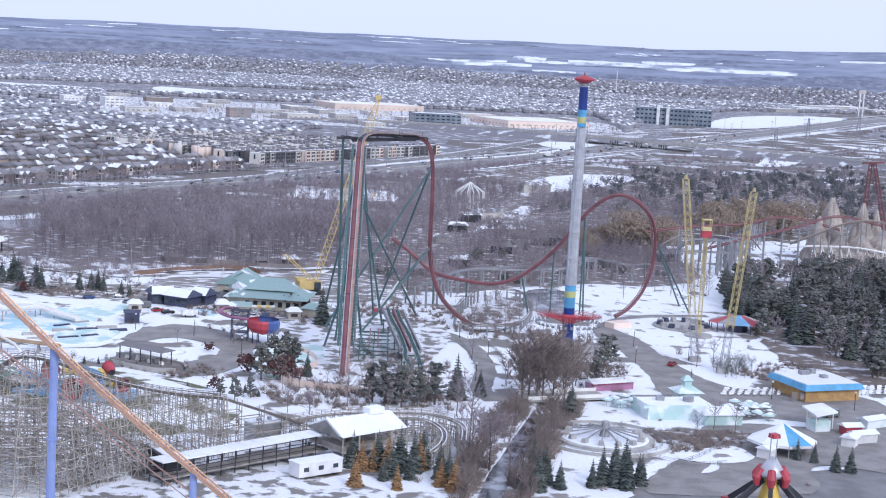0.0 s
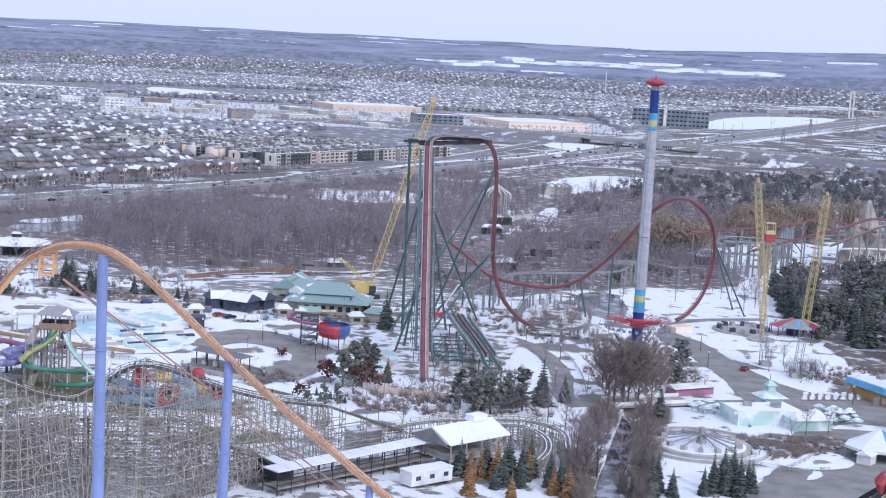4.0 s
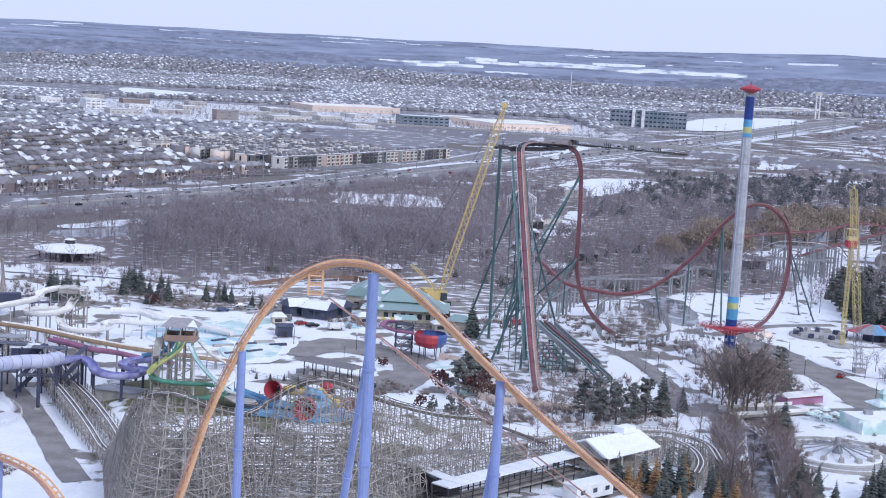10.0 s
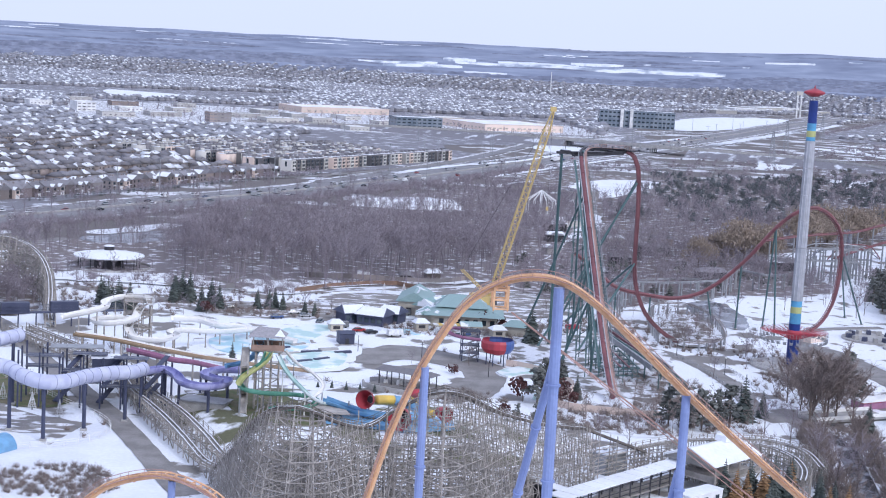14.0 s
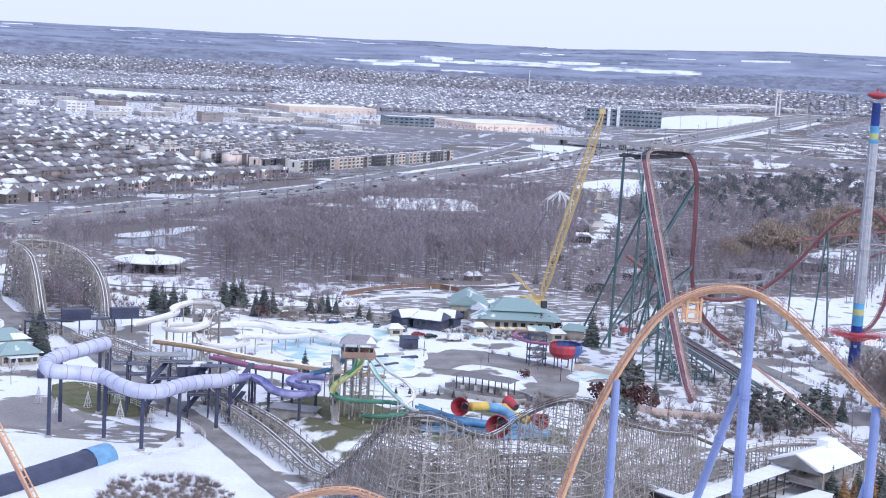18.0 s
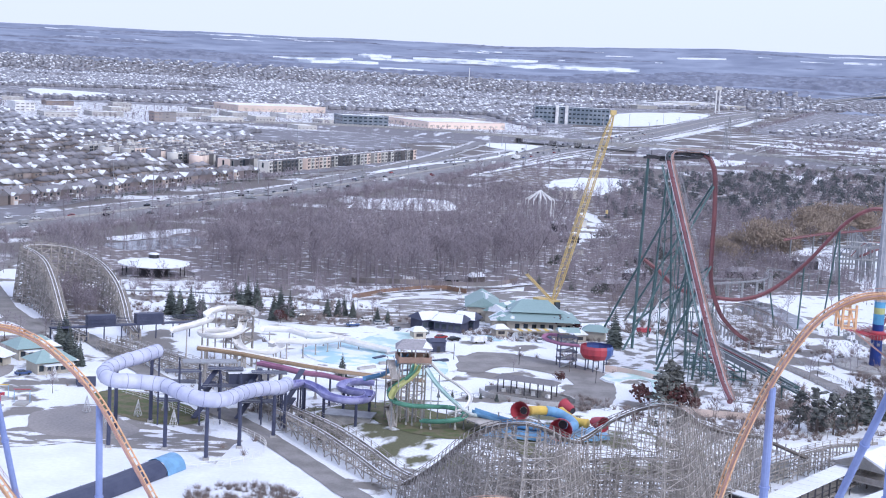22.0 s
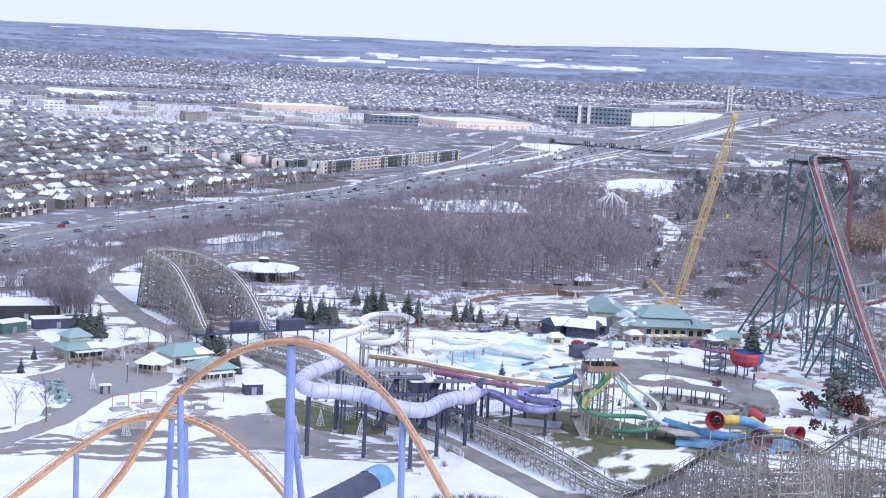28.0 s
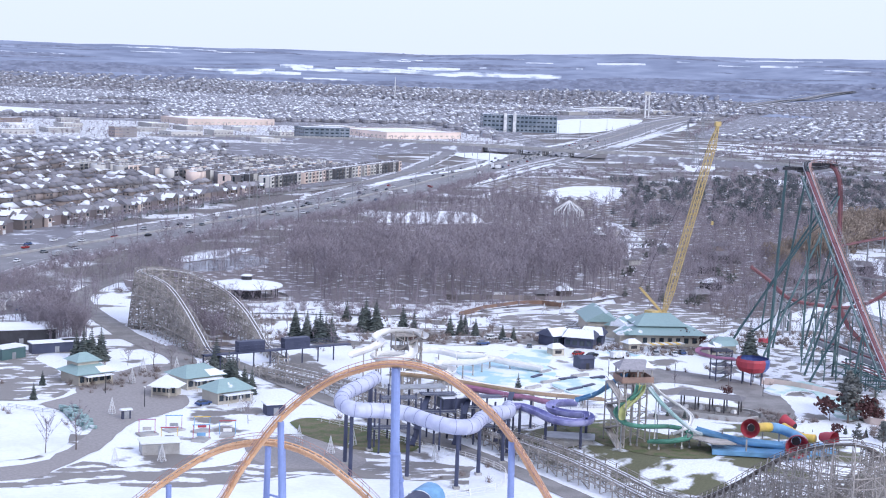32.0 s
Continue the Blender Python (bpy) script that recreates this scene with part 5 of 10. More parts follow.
for x, y, w, d, h in ((930, 3290, 100, 55, 8), (1000, 3410, 110, 60, 9), (1075, 3500, 100, 60, 9), (1120, 3370, 70, 50, 8), (820, 3080, 60, 40, 7)):
    block("warehouse", (x, y), (w, d, h), 28, white_wall if x % 20 else pale_wall, "long white warehouse with a snowy roof", "warehouse", 1, 8, "warehouses", glass=concrete)
rng = random.Random(12)
spots = [(-300, 1700), (-250, 1760), (-300, 1860), (-240, 1900), (-180, 1690), (-150, 1830), (-110, 1740), (-90, 1900), (-60, 1800), (-20, 1930), (-320, 1990), (-240, 2030), (-20, 1660), (-130, 1960), (-350, 1800), (30, 1830), (120, 2020), (260, 2080), (-420, 1900), (-480, 2000), (-400, 2080)]
for n, (x, y) in enumerate(spots):
    w = rng.uniform(26, 55)
    block("shop", (x, y), (w, rng.uniform(18, 30), rng.uniform(4.0, 6.0) + (5 if n % 10 == 4 else 0)), 24 + rng.choice((0, 90)) + rng.uniform(-4, 4), rng.choice((pale_wall, white_wall, pale_wall, brick_wall, concrete)), "low commercial building with a snowy flat roof", "shop", 1 + (n % 10 == 4) * 2, 6, "shops", glass=shingle)
patch("pavement_carpark", [(-320, 1640), (60, 1640), (300, 1700), (320, 2060), (60, 2120), (-360, 2100), (-440, 1900)], 0.06, snow_worn, "snow-streaked car parks round the shops", 4, 30, 40)

# overpass, ramps and service road
deck_line = curve([(-150, 1740, 0.4), (-60, 1716, 2.4), (30, 1680, 5.4), (120, 1630, 7.2), (176, 1588, 7.2), (238, 1556, 7.2), (297, 1508, 7.2), (358, 1472, 7.2), (428, 1436, 7.0), (480, 1382, 6.0), (530, 1310, 3.6), (590, 1220, 0.4)], 20)
solid("road_overpass", Build().ribbon([(p.x, p.y, p.z) for p in deck_line], 26, None, 1.4), concrete, "concrete overpass over the motorway", "overpass", kind="structure")
solid("road_overpass_deck", Build().ribbon([(p.x, p.y, p.z + 0.06) for p in deck_line], 22, None), road_grey, "asphalt on the overpass", "road", kind="structure")
for side in (-1, 1):
    solid("parapet_overpass", Build().ribbon([(p.x, p.y, p.z + 1.1) for p in offset(deck_line, 12.8 * side)], 0.5, None, 1.1), concrete, "low concrete overpass parapet", "parapet", kind="structure")
for x, y in ((252, 1545), (276, 1525), (300, 1506)):
    for k in (-8, -2.7, 2.7, 8):
        solid("overpass_pier", Build().cone((x + k * 0.62, y + k * 0.79, 0), 0.7, 0.7, 6.0, 10), concrete, "round concrete pier under the overpass", "pier", kind="structure")
for side in (-1, 1):
    line = [p for p in deck_line if (p.x < 226 if side < 0 else p.x > 322)]
    n = len(line)
    rows = [offset(line, k) for k in (-36, -13.4, 13.4, 36)]
    verts = [(rows[i][j].x, rows[i][j].y, -0.05 if i in (0, 3) else max(0.02, line[j].z - 0.25)) for i in range(4) for j in range(n)]
    solid("ground_embankment", Build().add(verts, [(i * n + j, i * n + j + 1, i * n + n + j + 1, i * n + n + j) for i in range(3) for j in range(n - 1)] + [(0, n, 2 * n, 3 * n), (n - 1, 4 * n - 1, 3 * n - 1, 2 * n - 1)]), yards, "frosted grass embankment of the overpass", "embankment", kind="structure")
for pts, w in (([(-78, 930), (-11, 1073), (62, 1244), (136, 1445), (176, 1560)], 11), ([(60, 1060), (96, 1120), (150, 1215), (215, 1340), (275, 1440), (345, 1580), (428, 1716), (563, 1987), (690, 2230), (940, 2720)], 11),
               ([(150, 1215), (271, 1274), (400, 1330), (500, 1350)], 10), ([(330, 1480), (390, 1400), (380, 1330), (320, 1310), (262, 1360), (262, 1420)], 8), ([(200, 1620), (300, 1780), (430, 2000), (560, 2230)], 9),
               ([(430, 1460), (520, 1620), (640, 1830), (790, 2080), (1000, 2560)], 10), ([(470, 1400), (600, 1480), (760, 1570), (960, 1660)], 10), ([(330, 1200), (480, 1270), (600, 1330), (860, 1440)], 8),
               ([(-20, 1720), (120, 1750), (300, 1790), (420, 1760)], 12), ([(300, 1900), (420, 1990), (520, 2060)], 9)):
    path_strip("road_ramp", pts, w, road_grey, "grey slip road of the motorway", 0.1, 0)
    for side in (-1, 1):
        path_strip("verge_ramp", [tuple(q)[:2] for q in offset(curve(pts, 30), side * (w / 2 + 4))], 4.5 if side > 0 else 2.5, snow_worn, "strip of old snow beside the slip road", 0.07, 1.2, w)
path_strip("road_service", [(-340, 640), (-290, 735), (-230, 790), (-160, 900), (-66, 1003), (48, 1200), (100, 1300)], 8, paving, "pale service road in front of the houses", 0.1, 0)
for pts, w in (([(-15, 1051), (44, 1160), (105, 1246), (148, 1327), (228, 1522)], 8), ([(58, 1052), (152, 1222), (238, 1378)], 7), ([(47, 966), (90, 1035)], 6), ([(428, 1731), (560, 1980), (733, 2306)], 16), ([(737, 2290), (963, 2748)], 14),
               ([(640, 1823), (608, 1651), (628, 1569), (653, 1524)], 14), ([(470, 1500), (560, 1560), (700, 1620)], 8), ([(330, 1700), (420, 1850)], 8)):
    path_strip("snow_field_verge", pts, w, snow, "strip of clean snow along the motorway", 0.09, w * 0.22, 51)
for pts in ([(436, 1537), (392, 1420), (357, 1301), (407, 1356), (455, 1499)], [(373, 1115), (397, 1212), (420, 1206), (404, 1130)], [(160, 1480), (190, 1540), (228, 1520), (205, 1450), (180, 1400)], [(520, 1300), (640, 1340), (640, 1380), (540, 1350)],
            [(-250, 770), (-190, 850), (-120, 950), (-130, 960), (-200, 870), (-262, 790)], [(700, 1700), (900, 1740), (960, 1800), (760, 1780)], [(-20, 1180), (20, 1260), (60, 1340), (30, 1330), (-20, 1240)]):
    patch("snow_field_verge", pts, 0.09, snow, "white snow left on the verge", 3, 14, 50)

# houses on the far side of the motorway
rng = np.random.RandomState(31)
rows = []
for r in range(34):
    for c in range(170):
        p = Vector((728, 2100, 0)) + along * (c * 11.5 + rng.uniform(-1, 1)) - across * ((r // 2) * 44 + (r % 2) * 19 + 9 * math.sin(c * 0.11) + c * 0.35 + rng.uniform(-5, 5))
        d = math.hypot(p.x - CENTRE.x, p.y - CENTRE.y)
        az = math.atan2(p.x - CENTRE.x, p.y - CENTRE.y)
        if d < 3900 and az < 0.6 and c % 19 and rng.rand() > 0.08 and noise.noise((p.x * 0.004, p.y * 0.004, 6)) > -0.3:
            rows.append([p.x, p.y, 0, ALONG + rng.uniform(-6, 6) + (90 if rng.rand() < 0.3 else 0), rng.uniform(0.8, 1.0), rng.uniform(0.5, 0.68)])
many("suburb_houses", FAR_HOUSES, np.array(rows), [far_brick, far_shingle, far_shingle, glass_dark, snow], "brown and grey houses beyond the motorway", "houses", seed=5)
patch("ground_suburb", [(700, 2080), (980, 1940), (1500, 1700), (2300, 3000), (2100, 3500), (1600, 3480), (1340, 3400), (1000, 2700)], 0.03, yards, "frosted yards and streets beyond the motorway", 4, 60, 98)
hedge = [Vector((672, 2081, 0)).lerp(Vector((1318, 3315, 0)), k / 260) for k in range(261)]
rng = random.Random(77)
many("verge_brush", [yard_tree(320 + s) for s in range(4)], [[p.x + rng.uniform(-9, 9), p.y + rng.uniform(-9, 9), 0, rng.uniform(0, 360), rng.uniform(0.8, 1.5), rng.uniform(0.7, 1.3)] for p in hedge], twig, "dark bare hedge between the motorway and the houses", "trees")
scrub = scatter([(560, 1560), (700, 1520), (980, 1740), (960, 1930), (740, 2080), (640, 1900)], 420, 148)
many("verge_brush", BUSH, rows_of(scrub, 149, 0.4, 0.9), twig, "low brown scrub on the field beyond the motorway", "bushes")
many("yard_trees", [yard_tree(330 + s) for s in range(4)], [[r[0] + rng.uniform(-14, 14), r[1] + rng.uniform(-14, 14), 0, rng.uniform(0, 360), rng.uniform(0.6, 1.3), rng.uniform(0.6, 1.2)] for r in rows[::3]], twig, "bare garden trees beyond the motorway", "trees")
for pts in ([(655, 1880), (760, 1735), (860, 1700), (800, 1790), (690, 1900)], [(620, 1690), (700, 1600), (770, 1590), (690, 1680)], [(440, 1545), (470, 1450), (500, 1462), (468, 1545)], [(840, 1880), (930, 1800), (1020, 1780), (930, 1860)], [(560, 1770), (600, 1690), (630, 1700), (590, 1790)]):
    patch("snow_field_verge", pts, 0.09, snow, "white snow left on the open field", 5, 14, 53)

# tall masts, pylons and lamp posts
sign = thing("monument_tower", (985, 3063, 0), "slim pale twin-legged tower beside the motorway", "tower")
for dx in (-4, 4):
    part("leg", Build().box((985 + dx, 3063, 0), (2.6, 2.6, 52)), white_wall, sign)
part("crown", Build().box((985, 3063, 48), (14, 3, 8)), pale_wall, sign)
mast = thing("radio_mast", (560, 3700, 0), "thin white radio mast on the plain", "mast")
part("mast_tube", Build().cone((560, 3700, 0), 1.6, 0.8, 62, 8), white_wall, mast)
for n, (x, y, h) in enumerate(((390, 1370, 36), (500, 1660, 38), (660, 1990, 40))):
    pylon = thing("power_pylon", (x, y, 0), "grey steel lattice power pylon", "pylon", "power pylons")
    for sx in (-1, 1):
        for sy in (-1, 1):
            b = Build().beam((x + sx * 3, y + sy * 3, 0), (x + sx * 0.6, y + sy * 0.6, h), 0.4)
            part("leg", b, grey_steel, pylon)
    b = Build()
    for z in np.arange(2, h - 3, 3.2):
        w = 3 - 2.4 * z / h
        b.beam((x - w, y - w, z), (x + w, y - w, z + 3), 0.22).beam((x + w, y - w, z), (x - w, y - w, z + 3), 0.22).beam((x - w, y + w, z), (x + w, y + w, z + 3), 0.22)
    part("bracing", b, grey_steel, pylon)
    for z in (h - 12, h - 7, h - 2):
        part("crossarm", Build().beam((x - 7, y, z), (x + 7, y, z), 0.35), grey_steel, pylon)
lamp = thing("road_lamp", (0, 0, 0), "tall thin grey motorway lamp post", "street lamp", "motorway lamps")
part("pole", Build().cone((0, 0, 0), 0.28, 0.16, 24, 8), grey_steel, lamp)
part("lamp_head", Build().box((0, 0, 24), (2.6, 0.5, 0.3)), grey_steel, lamp)
spots = [p + q for p in [Vector((-171, 753, 0)), Vector((-97, 858, 0)), Vector((-30, 972, 0)), Vector((60, 1140, 0)), Vector((120, 1250, 0)), Vector((180, 1372, 0)), Vector((250, 1500, 0)), Vector((420, 1810, 0)), Vector((500, 1960, 0)), Vector((640, 2240, 0))] for q in (Vector((-32, 18, 0)), Vector((30, -17, 0)))]
for p in spots[1:]:
    copy_thing(lamp, pose(p.x, p.y, 0, 0, 0, 20))
lamp.matrix_basis = pose(spots[0].x, spots[0].y, 0, 0, 0, 20)

INTER = [(130, 1180), (560, 1180), (800, 1500), (900, 1900), (760, 2000), (560, 1700), (420, 1600), (300, 1400)]
many("verge_brush", BUSH, rows_of(scatter(INTER, 300, 141), 142, 0.6, 1.2), twig, "bare scrub on the slip road verges", "bushes")
many("verge_pines", FAR_PINE[2:], rows_of(scatter([(330, 1150), (560, 1180), (700, 1350), (600, 1400), (430, 1300)], 90, 143), 144, 0.4, 0.8), pine, "dark evergreens on the verge", "trees")
many("verge_brush", [yard_tree(300 + s) for s in range(3)], rows_of(scatter([(-300, 1640), (300, 1700), (320, 2060), (60, 2120), (-440, 2000)], 500, 145), 146, 0.7, 1.3), twig, "bare street trees among the shops", "trees")

# tall lamp posts along the motorway and its slip roads
for n, (x, y) in enumerate(((60, 1100), (130, 1230), (200, 1370), (270, 1480), (350, 1620), (430, 1760), (520, 1920), (610, 2090), (20, 1200), (100, 1340), (180, 1480), (260, 1640), (340, 1790), (420, 1940), (300, 1330), (400, 1390), (470, 1460), (560, 1560), (660, 1700), (-40, 1470), (40, 1490), (520, 1480), (640, 1500), (-180, 800), (-110, 920), (-20, 1060))):
    post = thing("motorway_lamp", (x, y, 0), "tall slim grey lamp post beside the motorway", "street lamp", "motorway lamps")
    part("pole", Build().cone((x, y, 0), 0.35, 0.2, 22, 6), grey_steel, post)
    part("lamp_head", Build().beam((x - 2.4, y, 22), (x + 2.4, y, 22), 0.5, 0.3), grey_steel, post)


# ---- steel coasters ----
def frames_along(line):
    """For each point of a line: the point, a level side vector and the upward normal."""
    out = []
    for i, p in enumerate(line):
        d = (line[min(i + 1, len(line) - 1)] - line[max(i - 1, 0)]).normalized()
        s = d.cross(Vector((0, 0, 1)))
        s = s.normalized() if s.length > 0.08 else (out[-1][1] if out else Vector((1, 0, 0)))
        if out and s.dot(out[-1][1]) < 0:
            s = -s
        out.append((p, s, s.cross(d).normalized()))
    return out


def steel_track(owner, pts, material, spine=0.36, gauge=0.66, lift=0.58, rail=0.14, length=11.0, step=1.2, rail_material=None, walk_side=0):
    """Track in sections: a spine with cross ties, and two rails above it."""
    fr = frames_along(curve(pts, step))
    per = max(4, int(length / step))
    for a in range(0, len(fr) - 1, per):
        part_fr = fr[a: a + per + 1]
        if len(part_fr) < 2:
            continue
        b = Build()
        b.tube([p for p, s, u in part_fr], spine, 8)
        for p, s, u in part_fr[::1]:
            b.beam(p + s * gauge * 1.02 + u * lift, p - s * gauge * 1.02 + u * lift, 0.14, 0.2)
            b.beam(p + u * spine * 0.8, p + s * gauge * 0.8 + u * lift, 0.14, 0.2)
            b.beam(p + u * spine * 0.8, p - s * gauge * 0.8 + u * lift, 0.14, 0.2)
        p, s, u = part_fr[0]
        d = (part_fr[1][0] - p).normalized()
        b.tube([p - d * 0.12, p + d * 0.12], spine * 1.28, 10)
        sec = part("track_section", b, material, owner, smooth=False)
        for k in (-1, 1):
            part("rail", Build().tube([p + s * gauge * k + u * lift for p, s, u in part_fr], rail, 6), rail_material or material, sec)
        if walk_side:
            b = Build()
            outer = [p + s * (gauge + 0.9) * walk_side + u * (lift - 0.1) for p, s, u in part_fr]
            b.tube([q + Vector((0, 0, 1.05)) for q in outer], 0.05, 4)
            b.tube([q + Vector((0, 0, 0.55)) for q in outer], 0.04, 4)
            for q in outer[::2]:
                b.beam(q, q + Vector((0, 0, 1.05)), 0.07)
            b.ribbon([tuple(q - Vector((0, 0, 0.05))) for q in [o - s * 0.4 * walk_side for o, (p, s, u) in zip(outer, part_fr)]], 0.7, None, 0.06)
            part("walkway_rail", b, rail_red, sec, "thin reddish walkway handrail")


def column(owner, top, foot, r, material, name="support_column", flange=True, head=None):
    """A round steel column with bolted flanges and a concrete footing."""
    top, foot = Vector(top), Vector(foot)
    top = top + (top - foot).normalized() * 0.7
    d = (foot - top).normalized()
    col = part(name, Build().tube([top, foot], [r * 0.92, r], 12), material, owner, smooth=False)
    n = max(1, int((foot - top).length / 14))
    if flange:
        for i in range(1, n + 1):
            q = top.lerp(foot, i / (n + 0.6))
            part("flange", Build().tube([q - d * 0.14, q + d * 0.14], r * 1.22, 12), material, col)
    part("footing", Build().box((foot.x, foot.y, foot.z - 0.1), (r * 3.6, r * 3.6, 0.55), taper=0.9), concrete, col)
    if head is not None:
        part("column_head", Build().tube([top + Vector((0, 0, 1.3)), top - Vector((0, 0, 0.4)), top - Vector((0, 0, 1.6))], [r * 0.8, r * 1.25, r * 1.05], 8), head, col, "orange column head")
    return col


orange_coaster = thing("steel_coaster", (-70, 39, 0), "tall orange steel roller coaster on periwinkle blue columns", "roller coaster", "orange coaster hills")
steel_track(orange_coaster, [(-128, 34, 3), (-116, 38, 4), (-107, 41, 10), (-99.5, 41.2, 20), (-94.5, 40.9, 29), (-90.4, 40.6, 42.5), (-86.1, 40.3, 52.8), (-81, 39.9, 61), (-76.3, 39.5, 64.6), (-71.8, 39.2, 65.8), (-67.2, 38.9, 65.2), (-62.8, 38.5, 62.6), (-57.6, 38.1, 58.2), (-49, 37.5, 50.4), (-40.2, 36.8, 43), (-27, 35.8, 32.6), (-12, 35, 21), (4, 34, 10), (18, 33, 4), (36, 32, 3)], orange, walk_side=1)
# Plain bars stand in for a thin track below the first hill
part("tie_bar", Build().beam((-74, 41.5, 60.5), (-29, 40.5, 29), 0.2, 0.22).beam((-29, 40.5, 29), (-3, 39.5, 9), 0.2, 0.22).beam((-74, 40.9, 60.5), (-3, 38.9, 9), 0.12, 0.12), rail_red, orange_coaster, "slender faded salmon bars in place of a thin track under the first hill")
b = Build()
for dx in (-1.0, 1.0):
    for dy in (-1.1, 1.1):
        b.beam((-76 + dx, 40 + dy, 61.2), (-76 + dx, 40 + dy, 64.6), 0.3)
    b.beam((-76 + dx, 38.9, 61), (-76 + dx, 41.1, 64), 0.2)
for z in (61.3, 62.6, 64.0):
    b.beam((-77.1, 38.9, z), (-74.9, 38.9, z), 0.24)
    b.beam((-77.1, 41.1, z), (-74.9, 41.1, z), 0.24)
part("platform_frame", b, orange, orange_coaster, "orange service frame under the crest")
column(orange_coaster, (-67.8, 38.9, 64.0), (-67.4, 38.9, 0), 0.85, blue_steel)
column(orange_coaster, (-67.7, 39.6, 54), (-72, 70, 0), 0.66, blue_steel)
column(orange_coaster, (-48.6, 37.5, 49.4), (-48.8, 37.4, 0), 0.72, blue_steel)
column(orange_coaster, (-48.9, 38.2, 38), (-51, 52, 0), 0.6, blue_steel)
column(orange_coaster, (-86.1, 40.3, 51.6), (-85.9, 40.3, 0), 0.66, blue_steel)
column(orange_coaster, (-26.8, 35.8, 31.6), (-26.6, 35.8, 0), 0.6, blue_steel)
column(orange_coaster, (-12, 35, 20), (-12, 35, 0), 0.55, blue_steel)
column(orange_coaster, (-98.8, 41.1, 20), (-98.8, 41.1, 0), 0.55, blue_steel)

low_hill = thing("steel_coaster", (-124, 49, 0), "low orange hill of a steel roller coaster on blue columns", "roller coaster", "orange coaster hills")
steel_track(low_hill, [(-160, 64, 4), (-150, 60, 9), (-141, 56, 20), (-134.2, 53, 27.5), (-130.3, 51.5, 30.6), (-123.8, 48.9, 32.8), (-118.4, 46.7, 32.2), (-113.3, 44.0, 29.6), (-107, 39, 22), (-101, 33, 12), (-96, 27, 5), (-88, 20, 3)], orange, walk_side=1)
column(low_hill, (-121.5, 47.9, 31.8), (-121.5, 47.9, 0), 0.6, blue_steel)
column(low_hill, (-139, 55, 21.5), (-139, 55, 0), 0.55, blue_steel)

turn_hill = thing("steel_coaster", (-198, 90, 0), "tall orange hump of a steel roller coaster on blue columns", "roller coaster", "orange coaster hills")
steel_track(turn_hill, [(-262, 114, 3), (-248, 109, 5), (-235, 104, 11), (-224.2, 100, 24), (-220.3, 98.4, 31), (-214.5, 96.1, 39.8), (-208.6, 93.7, 45.2), (-203.5, 91.7, 48), (-197.9, 89.5, 49.3), (-192, 87.1, 48.3), (-186.4, 84.9, 44.6), (-181.2, 82.8, 39.2), (-175, 80.3, 29.2), (-167, 77, 16), (-158, 73.5, 7), (-146, 69, 4)], orange, walk_side=1)
column(turn_hill, (-198, 89.5, 48.2), (-197, 89.1, 0), 0.78, blue_steel)
column(turn_hill, (-198, 89.8, 41), (-191, 100, 0), 0.56, blue_steel)
column(turn_hill, (-180.8, 82.6, 37.8), (-180, 82.3, 0), 0.58, blue_steel)
column(turn_hill, (-214.8, 96.2, 38.4), (-213.2, 97.2, 0), 0.58, blue_steel)

small_hill = thing("steel_coaster", (-217, 102, 0), "smaller orange hump of a steel roller coaster on blue columns", "roller coaster", "orange coaster hills")
steel_track(small_hill, [(-275, 125, 3), (-260, 119, 5), (-248, 114, 12), (-238.5, 110.3, 20.5), (-231.3, 107.4, 27), (-225.1, 104.9, 31.6), (-219.8, 102.8, 33.7), (-215, 100.9, 34.2), (-210.1, 98.9, 33), (-205.6, 97.1, 30.4), (-199, 94.4, 24.6), (-191, 91.2, 15), (-182, 87.6, 7), (-170, 83, 4)], orange, walk_side=-1)
c = column(small_hill, (-216, 101.4, 33.2), (-216.4, 101.5, 0), 0.55, blue_steel)
column(small_hill, (-213.8, 100.4, 33), (-212.6, 99.9, 0), 0.55, blue_steel)
b = Build()
for z in (26, 19, 12):
    b.beam((-216.3, 101.5, z), (-213.1, 100.1, z - 0.6), 0.3)
part("cross_brace", b, blue_steel, small_hill)
column(small_hill, (-231.3, 107.4, 25.6), (-231.1, 107.3, 0), 0.5, blue_steel)

# ---- dive coaster with a straight lift hill ----
dive = thing("dive_coaster", (-9, 300, 0), "dark red dive coaster with a steep lift hill on teal columns", "roller coaster")
steel_track(dive, [(-9.8, 255.5, 1.6), (-9.8, 260, 3.6), (-9.8, 266, 7.4), (-9.8, 278, 17.4), (-9.6, 296, 33.5), (-9.5, 314, 50.5), (-9.4, 326, 62), (-9.2, 329.5, 65)], red_steel, spine=0.75, gauge=0.85, rail_material=silver, walk_side=1)
steel_track(dive, [(11, 353, 66.4), (13.6, 354, 65), (15.6, 354.2, 61), (16.5, 354.2, 54), (16.8, 354, 44), (16.8, 354, 34), (17, 354, 26), (18.4, 353.6, 18), (22, 353, 10), (28, 352, 4), (34, 351.5, 0.6)], red_steel, spine=0.7, gauge=0.85)
steel_track(dive, [(4, 396, 25), (11.2, 395, 20), (20.3, 395, 13), (32.9, 392, 10.8), (43.3, 390, 10.6), (53.4, 388, 14.6), (64.5, 384, 25.3), (74.9, 378, 40.3), (81, 374, 46.5), (87, 373, 48.3), (94, 376.5, 45.5), (99.8, 381, 39.5), (102.4, 384, 31), (101.8, 383, 22), (98, 377, 13), (92, 370, 7), (86.5, 366, 4)], red_steel, spine=0.6, gauge=0.8, lift=-0.6)
